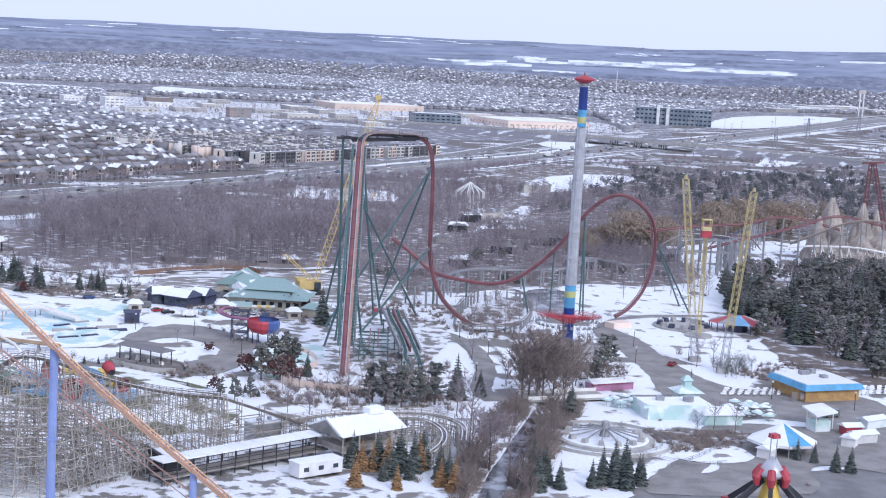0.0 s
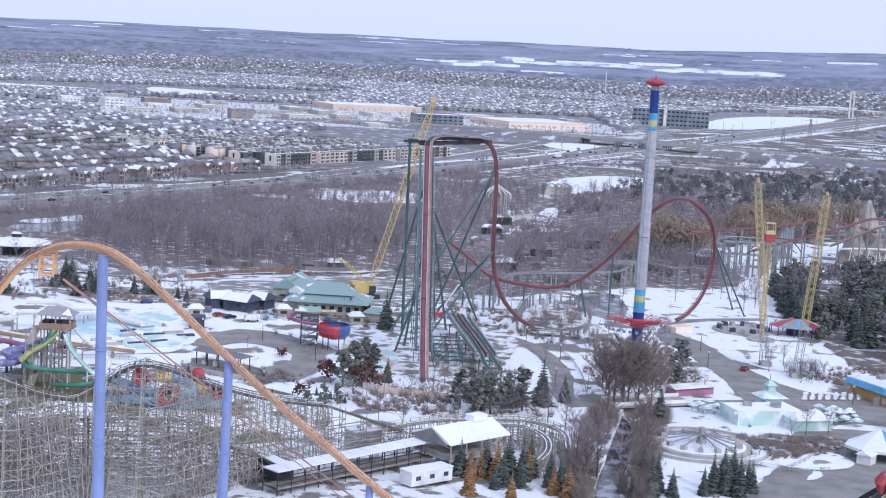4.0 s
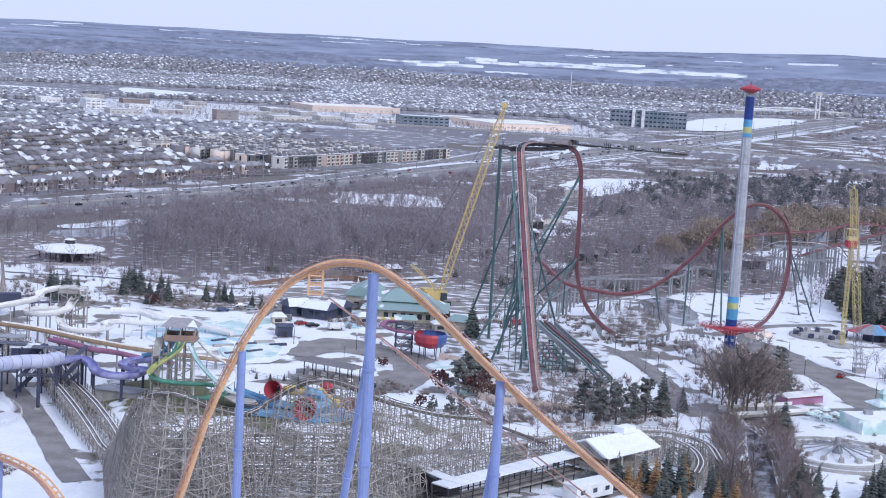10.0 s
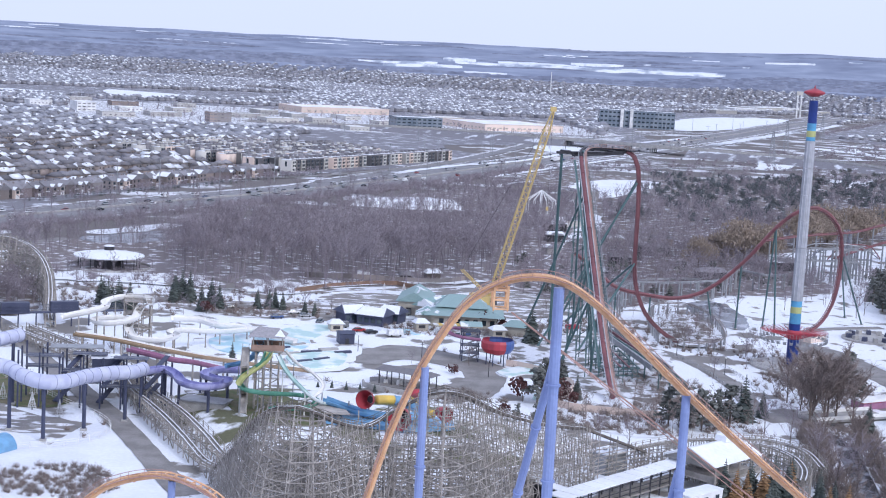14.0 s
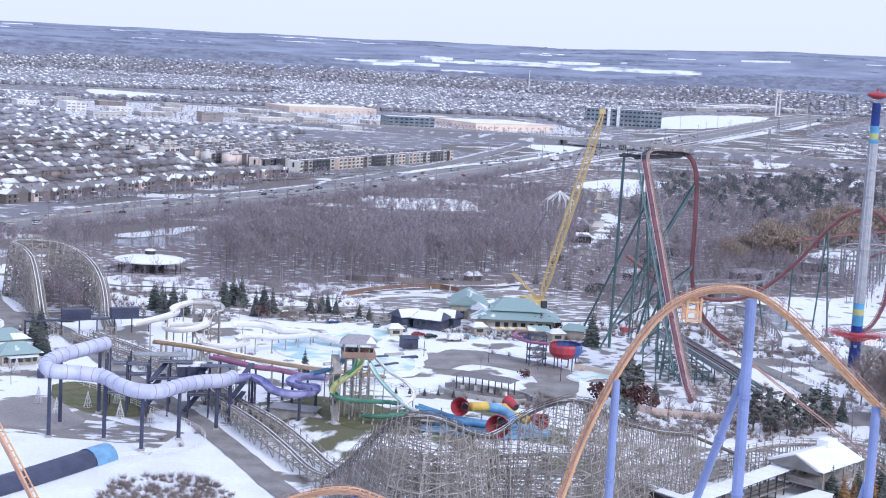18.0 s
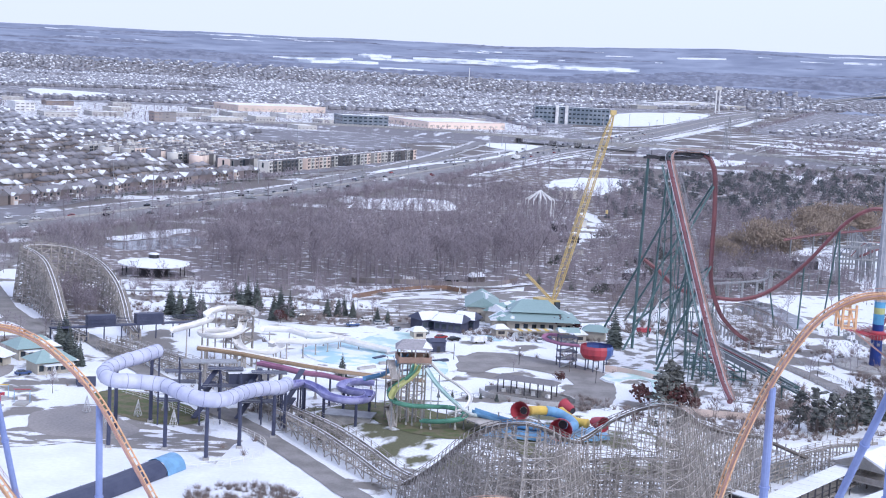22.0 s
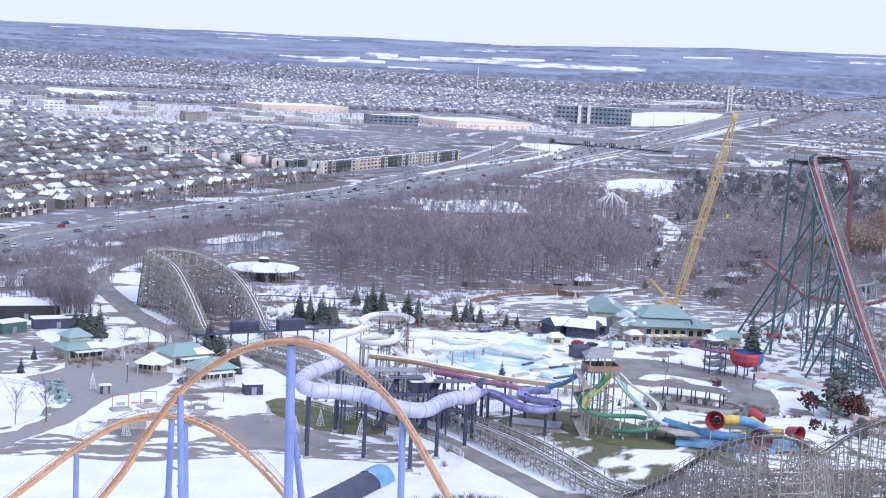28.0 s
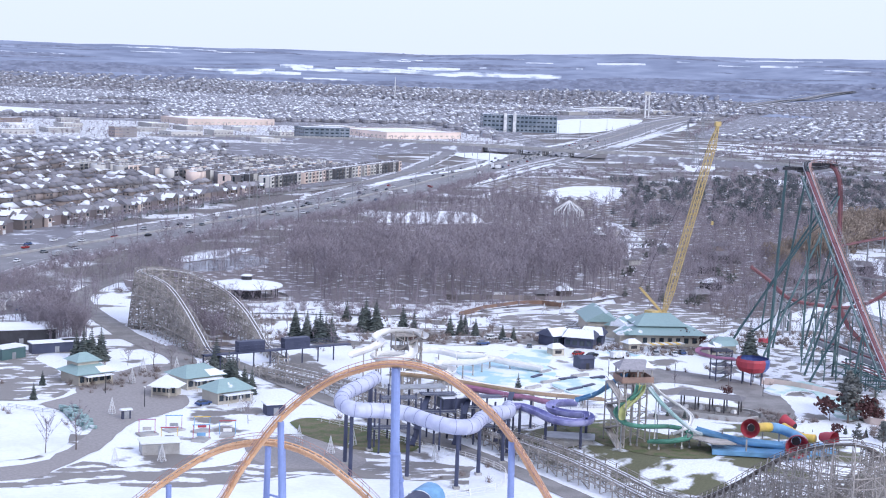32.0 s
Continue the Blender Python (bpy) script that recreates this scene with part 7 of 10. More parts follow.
flume("tan_slide", [(-162, 259.4, 14), (-151, 258.1, 13), (-139, 257.7, 11), (-129.3, 260.1, 9), (-119.2, 266.7, 6.4), (-108, 273.1, 4), (-96, 277.1, 2.2)], 0.85, bone, "pale straight speed slide beside the tan one", (175, 365), 20, timber, 10, 0.3)
flume("white_slide", [(-144.5, 297.4, 17), (-145.5, 302.8, 17.2), (-148.1, 305.3, 17.4), (-150.7, 306.1, 17.4), (-154.1, 306.1, 17.0), (-157.1, 303.5, 16.4), (-158.5, 299.9, 16), (-157.7, 296.3, 15.5), (-161.3, 290.6, 15), (-166.0, 285.9, 14.5), (-169.0, 284.1, 14)], 1.3, bone, "bone-white open water slide looping on timber posts", (175, 365), 6, timber, 5, 0.22)
flume("white_slide", [(-147.5, 301.5, 15.2), (-148.1, 296.9, 14), (-148.7, 293.4, 12.8), (-151.2, 288.7, 12.5), (-153.9, 286.5, 12.4), (-156.6, 286.0, 12.3), (-159.5, 288.6, 12.1), (-160.3, 292.5, 12), (-158.1, 296.6, 11.9), (-154.0, 298.3, 11.8), (-150.2, 297.8, 11.6)], 1.3, bone, "bone-white open water slide looping on timber posts", (175, 365), 6, timber, 5, 0.22)
flume("white_slide", [(-150.2, 290.4, 11.2), (-149.9, 287.0, 10.2), (-148.8, 284.7, 9.2), (-147.0, 283.6, 8.6), (-144.3, 284.1, 8.2), (-141.2, 285.2, 8), (-138.1, 289.6, 7.8), (-136.4, 295.4, 7.5), (-137.6, 299.4, 7.2), (-138.7, 302.9, 7), (-136.8, 308.4, 6.8), (-132.7, 311.5, 6.4), (-128.9, 312.9, 6), (-122.4, 319.2, 5), (-114.8, 329.4, 4)], 1.3, bone, "bone-white open water slide looping on timber posts", (175, 365), 6, timber, 5, 0.22)
flume("white_slide", [(-140, 331, 6.5), (-132, 334, 6), (-125, 330, 5), (-118, 333, 4.2), (-110, 328, 3.2), (-100, 322, 2)], 1.6, bone, "low bone-white water slide over the snow", (175, 365), 6, timber, 5, 0.2)

# start tower of the white slides
WX, WY = -148.6, 303.1
tower_w = thing("slide_tower", (WX, WY, 0), "timber start tower with stairs for the white slides", "slide tower", "slide towers")
for dx in (-4, -1.3, 1.3, 4):
    for dy in (-3, 3):
        part("post", Build().beam((WX + dx, WY + dy, 0), (WX + dx, WY + dy, 17.6), 0.3), timber, tower_w)
for z in (4, 8, 12, 16):
    part("floor", Build().box((WX, WY, z), (8.6, 6.6, 0.3)), timber, tower_w)
    part("brace", Build().beam((WX - 4, WY - 3, z - 4), (WX + 4, WY - 3, z), 0.2).beam((WX + 4, WY - 3, z - 4), (WX - 4, WY - 3, z), 0.2), timber, tower_w)
    part("stair_flight", Build().beam((WX - 3.4, WY - 4.0, z - 3.8), (WX + 3.4, WY - 4.0, z + 0.1), 1.6, 0.3), timber, tower_w)
for dy in (-3.2, 3.2):
    part("handrail", Build().beam((WX - 4.2, WY + dy, 17.4), (WX + 4.2, WY + dy, 17.4), 0.14).beam((WX - 4.2, WY + dy, 16.8), (WX + 4.2, WY + dy, 16.8), 0.1), timber, tower_w)

# start tower with its grey roof, green and yellow slides
TX, TY = -104.2, 232.8
tower_g = thing("slide_tower", (TX, TY, 0), "tall timber slide tower with a grey pitched roof", "slide tower", "slide towers")
for dx in (-3.0, -1.0, 1.0, 3.0):
    for dy in (-2.2, 2.2):
        part("post", Build().cone((TX + dx, TY + dy, 0), 0.26, 0.22, 16.6, 8), timber, tower_g)
for z in (4.0, 8.0, 12.0):
    part("brace", Build().beam((TX - 3, TY - 2.2, z - 3.4), (TX + 3, TY - 2.2, z), 0.2).beam((TX + 3, TY - 2.2, z - 3.4), (TX - 3, TY - 2.2, z), 0.2).beam((TX - 3, TY - 2.2, z), (TX + 3, TY - 2.2, z), 0.24), timber, tower_g)
part("deck", Build().box((TX, TY, 15.0), (8.2, 6.6, 0.5), -8), timber, tower_g)
b = Build()
for ex, ey, lw, ld in ((0, -3.3, 8.2, 0.2), (0, 3.3, 8.2, 0.2), (-4.1, 0, 0.2, 6.6), (4.1, 0, 0.2, 6.6)):
    b.box((TX + ex, TY + ey, 15.4), (lw, ld, 1.5))
part("parapet", b, sand_board, tower_g, "brown board parapet")
for dx in (-3.7, 0, 3.7):
    for dy in (-2.9, 2.9):
        part("roof_post", Build().beam((TX + dx, TY + dy, 15.4), (TX + dx, TY + dy, 19), 0.3), timber, tower_g)
part("roof", Build().gable((TX, TY, 18.9), (7.6, 6.0), 2.0, -8, hip=2.0, over=0.9), shingle, tower_g, "grey hipped roof")
part("roof_snow", Build().add([(TX + 1.6, TY - 3.8, 19.35), (TX + 4.4, TY - 3.9, 19.2), (TX + 3.0, TY - 0.9, 20.7)], [(0, 1, 2)]), snow, tower_g, "snow on the roof corner")
for k in range(5):
    z0, z1 = 3 * k, 3 * (k + 1)
    x0 = x1 = TX - 5.6
    y0, y1 = (TY - 8, TY + 2) if k % 2 == 0 else (TY + 2, TY - 8)
    flight = part("stair_flight", Build().beam((x0, y0, z0), (x1, y1, z1), 1.8, 0.4), timber, tower_g)
    part("handrail", Build().beam((x0 - 0.8, y0, z0 + 1.1), (x1 - 0.8, y1, z1 + 1.1), 0.12).beam((x0 + 0.8, y0, z0 + 1.1), (x1 + 0.8, y1, z1 + 1.1), 0.12), timber, flight)
for dx, dy in ((-6.5, -8), (-4.7, -8), (-6.5, 2), (-4.7, 2)):
    part("stair_post", Build().beam((TX + dx, TY + dy, 0), (TX + dx, TY + dy, 15), 0.28), timber, tower_g)
flume("green_slide", [(-104.2, 228.4, 15.4), (-105.4, 227.3, 13.4), (-108, 227.8, 11), (-110.8, 226, 9), (-110, 222, 7.4), (-105.6, 222.2, 6.4), (-100, 225, 5.6), (-95, 228.6, 4.6), (-91.4, 227, 3.8), (-93, 222.4, 3.2), (-98.6, 221.6, 2.6), (-103, 224, 2.2)], 0.8, green_slide, "green body slide spiralling below the tower", (170, 370), 8, grey_steel, 4, 0.16)
flume("lime_slide", [(-103.6, 228, 15.6), (-104.2, 226.8, 14), (-106.4, 226.4, 12), (-109.6, 224.6, 10), (-111, 221.6, 8.6)], 0.84, lime, "lime yellow body slide leaving the tower", (170, 370), 8, grey_steel, 4, 0.16)
flume("pale_slide", [(-99.6, 233, 15), (-96.4, 232, 12), (-92.2, 232.4, 9.4), (-89.6, 229, 7), (-92, 225.4, 5), (-96, 225, 3.6)], 0.5, bone, "pale body slide on the tower's far side", (170, 370), 8, grey_steel, 4, 0.15)
flume("teal_slide", [(-101.5, 229, 14.6), (-99.5, 226, 11.6), (-96, 223.6, 8.2), (-92, 222.4, 5.2), (-88.6, 224.4, 3.4), (-90, 229, 2.4)], 0.65, pool_green, "mint green body slide", (170, 370), 8, bone, 4, 0.2)

# the tower and its slides stand on the terrace
SHIFT = Vector((-4.4, -13.1, RISE))
for ob in scene.objects:
    if ob.parent is None and (ob == tower_g or ob.name.split(".")[0] in ("green_slide", "lime_slide", "pale_slide", "teal_slide", "blue_slide")):
        ob.location = ob.location + SHIFT

# funnel slide complex behind the wooden coaster
funnels = thing("funnel_slide", (-78, 216, 0), "blue and red funnel water slide complex on a timber deck", "water slide", "water slides")


def funnel(p, axis, r0, r1, length, mat, label):
    p, axis = Vector(p), Vector(axis).normalized()
    b = Build()
    pts = [p + axis * length * t for t in (0, 0.3, 0.65, 1)]
    b.tube(pts, [r0, r0 * 0.86, (r0 + r1) / 2, r1], 18, cap=False)
    b.tube(pts[::-1], [r1 * 0.95, (r0 + r1) / 2 * 0.95, r0 * 0.83, r0 * 0.97], 18, cap=False)
    f = part("funnel", b, mat, funnels, label, smooth=True)
    part("rim", Build().tube([p - axis * 0.15, p + axis * 0.25], r0 * 1.04, 18, cap=False).tube([p + axis * 0.25, p - axis * 0.15], r0 * 0.98, 18, cap=False), mat, f)
    # A dark disc stands for the shade deep inside the funnel
    part("throat", Build().tube([p + axis * length * 0.96, p + axis * length * 0.99], r1 * 0.9, 14), dark_steel, f, "dark disc for the shade in the funnel's throat")


funnel((-80.6, 213.4, 6.6), (0.55, 1, -0.2), 2.35, 1.0, 3.6, scarlet, "large red funnel mouth")
funnel((-67.0, 223, 6.0), (0.5, -1, -0.25), 1.7, 0.9, 3.6, scarlet, "red funnel")
funnel((-72.6, 203.6, 4.2), (0.4, 1, 0.1), 2.9, 1.2, 4.6, scarlet, "red funnel")
funnel((-60.6, 208.4, 4.6), (-0.5, 1, 0), 1.9, 1.0, 3.8, scarlet, "red funnel")
part("link_tube", Build().tube(curve([(-77.6, 216.2, 6), (-74.6, 217.6, 5.8), (-73, 218.2, 5.6)], 0.6), 1.2, 12), yellow, funnels, "yellow connecting tube", smooth=True)
part("link_tube", Build().tube(curve([(-68.6, 220, 5.2), (-67.4, 217, 4.4), (-65.6, 215, 3.6), (-63.4, 212.6, 3.8)], 0.6), 1.15, 12), yellow, funnels, "yellow connecting tube", smooth=True)
part("blue_tube", Build().tube(curve([(-73, 218.2, 5.6), (-70, 219, 5), (-67.6, 216.6, 4.2), (-67, 212, 3.4), (-70, 209.4, 3.4)], 0.6), 1.25, 12), azure, funnels, "blue tube", smooth=True)
for dy in (0, 2.4):
    part("lane", Build().tube(curve([(-90, 222 + dy, 4.4), (-86, 219.6 + dy, 3.6), (-81, 216.6 + dy, 2.8), (-75, 214.6 + dy, 2.4), (-70, 213.6 + dy, 2)], 0.8), 1.1, 8, arc=(175, 365)), azure, funnels, "bright blue open lane", smooth=True)
part("basin", Build().slab([(-90, 214), (-70, 207), (-58, 211), (-58, 219), (-70, 222), (-86, 224)], 0.1, 1.2), azure, funnels, "shallow blue catch basin")
for x, y in ((-89, 224), (-84, 222), (-79, 220), (-74, 220), (-69, 221), (-64, 218), (-60, 214), (-66, 208), (-74, 207), (-82, 212)):
    part("deck_post", Build().beam((x, y, 0), (x, y, 4.2), 0.3), timber, funnels)
part("deck", Build().slab([(-96, 226), (-90, 214), (-84, 213), (-86, 224)], 2.6, 2.9), timber, funnels)

funnels.location = funnels.location + Vector((-3.6, -11, RISE + 0.2))

# bowl slide
bowl = thing("bowl_slide", (-36.9, 303, 0), "red and blue bowl slide on a steel stand", "water slide", "water slides")
b = Build()
k = 16
prof = [(4.9, 8.2), (5.3, 7.4), (5.2, 5.6), (4.2, 4.2), (1.2, 3.4)]
half_a, half_b = Build(), Build()
for part_b, i0 in ((half_a, 5), (half_b, 13)):
    for i in range(i0, i0 + 8):
        a0, a1 = 2 * math.pi * i / k, 2 * math.pi * (i + 1) / k
        for (r0, z0), (r1, z1) in zip(prof, prof[1:]):
            part_b.add([(-36.9 + r0 * math.cos(a0), 303 + r0 * math.sin(a0), z0), (-36.9 + r0 * math.cos(a1), 303 + r0 * math.sin(a1), z0), (-36.9 + r1 * math.cos(a1), 303 + r1 * math.sin(a1), z1), (-36.9 + r1 * math.cos(a0), 303 + r1 * math.sin(a0), z1)], [(0, 3, 2, 1)])
part("bowl_wall", half_a, scarlet, bowl, "crimson half of the bowl", smooth=True)
part("bowl_wall", half_b, shade("bowl_blue", (0.08, 0.13, 0.34), 0.35, scale=0.3, grain=0.05), bowl, "blue half of the bowl", smooth=True)
part("bowl_floor", Build().cone((-36.9, 303, 3.3), 1.3, 1.3, 0.2, 12), scarlet, bowl)
for i in range(6):
    a = math.pi * i / 3
    part("stand_leg", Build().beam((-36.9 + 3.4 * math.cos(a), 303 + 3.4 * math.sin(a), 0), (-36.9 + 3.4 * math.cos(a), 303 + 3.4 * math.sin(a), 4.6), 0.3), navy, bowl)
tower_b = thing("slide_tower", (-45, 309, 0), "dark steel stair tower feeding the bowl slide", "slide tower", "slide towers")
for dx in (-2.6, 2.6):
    for dy in (-2.2, 2.2):
        part("post", Build().beam((-45 + dx, 309 + dy, 0), (-45 + dx, 309 + dy, 10), 0.3), navy, tower_b)
for z in (2.5, 5, 7.5, 9.6):
    part("floor", Build().box((-45, 309, z), (6, 5, 0.2)), navy, tower_b)
    part("stair", Build().beam((-47.5, 307, z - 2.5), (-42.5, 307, z), 1.2, 0.25), grey_steel, tower_b)
part("roof", Build().gable((-45, 309, 11.4), (6, 5), 1.2), teal_roof, tower_b)
part("feed_slide", Build().tube(curve([(-46, 311.5, 9.8), (-50, 314, 9.6), (-52, 311, 8.8), (-48, 306, 8.2), (-42, 305, 7.8)], 0.8), 0.8, 8, arc=(175, 365)), magenta, tower_b, "pink feed slide", smooth=True)

# pools with raised coping
def pool(pts, material, label, z=0.16, seed=0):
    out = blob_outline(pts, 2.5, 0.25, seed)
    ob = thing("pool", (pts[0][0], pts[0][1], 0), label, "pool", "pools")
    part("basin", Build().slab(out, 0.04, z + 0.004 * next(LAYER)), material, ob)
    line = curve([(x, y, 0.32) for x, y in out], 2.5, closed=True)
    part("coping", Build().ribbon([tuple(p) for p in line], 0.8, None, 0.3), snow, ob, "snow-covered pool edge")
    return ob


pool([(-127.6, 326), (-119, 338), (-111, 347), (-100, 345), (-96, 334), (-97, 318), (-111, 303), (-124, 309)], pool_blue, "drained pale blue wave pool streaked with snow", 0.16, 1)
pool([(-103, 303), (-97, 309), (-90, 313), (-84, 309), (-87, 292), (-99, 287)], pool_green, "shallow drained mint-blue pool", 0.2, 2)
pool([(-107, 343), (-99, 355), (-92, 362), (-87, 354), (-96, 332), (-104, 334)], pool_green, "drained kidney-shaped pool with mint paint", 0.22, 3)
pool([(-91, 416), (-86, 426), (-79, 432), (-68, 435), (-58, 433), (-55, 425), (-57, 417), (-63, 409), (-71, 405), (-80, 404), (-86, 407)], slush, "oval wading pool with a white rim", 0.18, 4)
pool([(-38.7, 290), (-30, 300), (-20, 304), (-16.5, 290), (-21, 270), (-28, 252), (-33, 254), (-27, 274), (-24, 288), (-30, 290), (-36, 284)], pool_green, "curving drained lazy river channel", 0.2, 5)
pool([(-71, 356), (-64, 352), (-58, 348), (-55, 352), (-62, 358)], pool_blue, "small drained splash pool", 0.2, 6)
for n, (x, y, w) in enumerate(((-102, 307, 7), (-95, 311, 7), (-89.5, 316, 7), (-85, 312, 6), (-106, 291.5, 8), (-98, 295.5, 7), (-110, 299, 7), (-92, 300, 6), (-99, 322, 6), (-104, 315, 6))):
    wallp = solid("planter_wall", Build().box((x, y, 0.1), (w, 1.3, 0.9), 18 + n * 3, taper=0.94), navy if n % 2 else concrete, "low dark planter wall among the pools", "planter wall", "planter walls")

# dark long pavilion
pav = thing("pavilion", (-68.3, 262, 0), "long open pavilion with a thin dark shingle roof", "pavilion")
pa, pb = Vector((-75.6, 267, 1.2)), Vector((-61.2, 257.2, 1.2))
pd = (pb - pa).normalized()
ps = Vector((-pd.y, pd.x, 0))
part("plinth", Build().slab([tuple(q)[:2] for q in (pa - pd * 2 - ps * 4, pb + pd * 2 - ps * 4, pb + pd * 2 + ps * 4, pa - pd * 2 + ps * 4)], 0, 1.2), paving, pav, "low paved plinth")
for k in range(5):
    for e in (-2.2, 2.2):
        q = pa.lerp(pb, 0.03 + 0.235 * k) + ps * e
        part("post", Build().beam(q, q + Vector((0, 0, 4.2)), 0.3), dark_steel, pav)
part("roof", Build().gable((-68.4, 262.1, 5.3), (17.4, 5.2), 1.1, math.degrees(math.atan2(pd.y, pd.x)), hip=1.4, over=0.6), shingle, pav, "dark shingle roof")
for k in range(7):
    q = pa.lerp(pb, 0.1 + 0.13 * k)
    part("stacked_tables", Build().box(q + ps * (0.8 * (k % 2) - 0.4), (1.3, 1.3, 0.9 + 0.3 * (k % 3)), 20 * k, taper=0.8), concrete if k % 2 else bone, pav)
solid("snow_bank", Build().tube([(-74, 276, 0.1), (-68, 275, 0.5), (-62, 270, 0.1)], [1.0, 2.6, 1.0], 10), snow, "rounded snow bank behind the pavilion", "snow bank")
for e in (-1, 1):
    b = Build()
    ring = curve([tuple(q)[:2] for q in (pa - pd * 5 + ps * 2 * e, pa + ps * 6 * e, pb + ps * 6 * e, pb + pd * 5 + ps * 2 * e)], 2)
    b.ribbon([(q.x, q.y, 1.5) for q in ring], 0.5, None, 1.5)
    solid("garden_wall", b, concrete, "low curved stone wall round the pavilion", "wall")

# navy pavilion with snowy gables
for n, (x, y, w, d, turn) in enumerate(((-79.5, 373, 9, 7.5, 24), (-71.5, 369, 10, 9, -28), (-65, 374.5, 7.5, 7, -28))):
    nav = thing("snack_pavilion", (x, y, 0), "navy timber pavilion with snow on its pitched roof", "pavilion", "navy pavilions")
    part("wall", Build().box((x, y, 0), (w, d, 3.6), turn), navy, nav)
    part("roof", Build().gable((x, y, 3.6), (w, d), 2.4, turn, hip=1.2, over=1.0), navy, nav)
    ca, sa = math.cos(radians(turn)), math.sin(radians(turn))
    rot = lambda u, v, z: (x + u * ca - v * sa, y + u * sa + v * ca, z)
    part("roof_snow", Build().add([rot(-w / 2 - 0.8, -d / 2 - 0.9, 3.72), rot(w / 2 + 0.6, -d / 2 - 0.9, 3.72), rot(w / 2 - 0.6, -0.3, 6.02), rot(-w / 2 + 0.4, -0.3, 6.02)], [(0, 1, 2, 3)]), snow, nav, "snow on the roof slope")
    for k in range(4):
        u = -w / 2 + w * (k + 0.5) / 4
        part("window", Build().box(rot(u, -d / 2 - 0.05, 1.0), (w / 6, 0.12, 1.7), turn), glass_dark, nav)

# big hall with verdigris roofs
hall = thing("service_hall", (-36, 388, 0), "cream hall with broad verdigris green hipped roofs", "building")
part("wall", Build().box((-39, 376, 0), (23.5, 18, 4.6), -6), cream, hall)
part("lower_roof", Build().gable((-39, 376, 4.4), (23.5, 18), 3.4, -6, hip=8.5, over=2.6), teal_roof, hall, "lower verdigris roof")
part("lantern_wall", Build().box((-40, 377, 5.8), (14, 9, 1.2), -6), cream, hall)
part("upper_roof", Build().gable((-40, 377, 6.7), (14, 9), 3.8, -6, hip=4.8, over=2.4), teal_roof, hall, "upper verdigris roof")
part("wing_wall", Build().box((-54.5, 400, 0), (11, 22, 5.2), -10), cream, hall, "cream wing")
part("wing_roof", Build().gable((-54.5, 400, 5.2), (22, 11), 3.6, 80, over=1.0), teal_roof, hall, "verdigris gable roof")
part("wing_snow", Build().add([(-59.8, 390, 5.9), (-54.6, 388.4, 8.8), (-52.2, 402, 8.8), (-57.6, 404, 5.9)], [(0, 1, 2, 3)]), snow, hall, "snow on the wing's roof")
part("cross_wall", Build().box((-48.5, 388, 0), (9, 12, 4.6), -40), cream, hall, "cream link between hall and wing")
part("cross_roof", Build().gable((-48.5, 388, 4.6), (13, 9), 3.0, 50, over=0.9), snowy_teal, hall, "verdigris roof half under snow")
part("porch_wall", Build().box((-52.5, 374, 0), (7, 7, 3.6), -6), cream, hall)
part("porch_roof", Build().gable((-52.5, 374, 3.6), (7, 7), 2.4, 84, over=0.8), snowy_teal, hall)
for x in (-58.0, -54.8, -51.6):
    part("door_opening", Build().box((x, 388.8 + 0.18 * (x + 58), 0.2), (1.9, 0.2, 2.8), -10), dark_steel, hall)
for k in range(7):
    part("window", Build().box((-48 + 3.0 * k, 367.9 - 0.31 * k, 1.2), (1.6, 0.2, 1.9), -6), glass_dark, hall)
part("annex", Build().box((-22.5, 357, 0), (7.5, 7, 3.4), -20), cream, hall)
part("annex_roof", Build().gable((-22.5, 357, 3.4), (7.5, 7), 1.9, -20, hip=2.4, over=0.9), teal_roof, hall)

awning = thing("awning", (-45, 356, 0), "long awning striped in yellow and white", "awning")
for k in range(9):
    part("stripe", Build().box((-51 + 1.6 * k, 357.5 + 0.2 * k, 2.6), (1.6, 3.6, 0.25), 6), yellow if k % 2 else white_wall, awning)
for x in (-51, -45, -39):
    part("post", Build().beam((x, 356, 0), (x, 356, 2.6), 0.15), grey_steel, awning)
for n, (x, y) in enumerate(((-30, 352), (-56, 360), (-86, 352))):
    hut = thing("kiosk", (x, y, 0), "small cream kiosk with a snowy hipped roof", "kiosk", "kiosks")
    part("wall", Build().box((x, y, 0), (4.4, 4, 2.8), 12), cream, hut)
    part("roof", Build().gable((x, y, 2.8), (4.4, 4), 1.5, 12, hip=1.6, over=0.7), snow, hut, "snowy hipped roof")
    part("hatch", Build().box((x + 0.3, y - 2.05, 1), (2.4, 0.1, 1.1), 12), dark_steel, hut)
cube = thing("pump_house", (-83.5, 330, 0), "small navy pump house on the snow", "shed")
part("wall", Build().box((-83.5, 330, 0), (5, 5, 3.6), 10), navy, cube)
part("roof", Build().gable((-83.5, 330, 3.6), (5, 5), 0.8, 10, over=0.4), navy, cube)
part("door", Build().box((-83, 327.4, 0), (1.2, 0.1, 2.1), 10), dark_steel, cube)

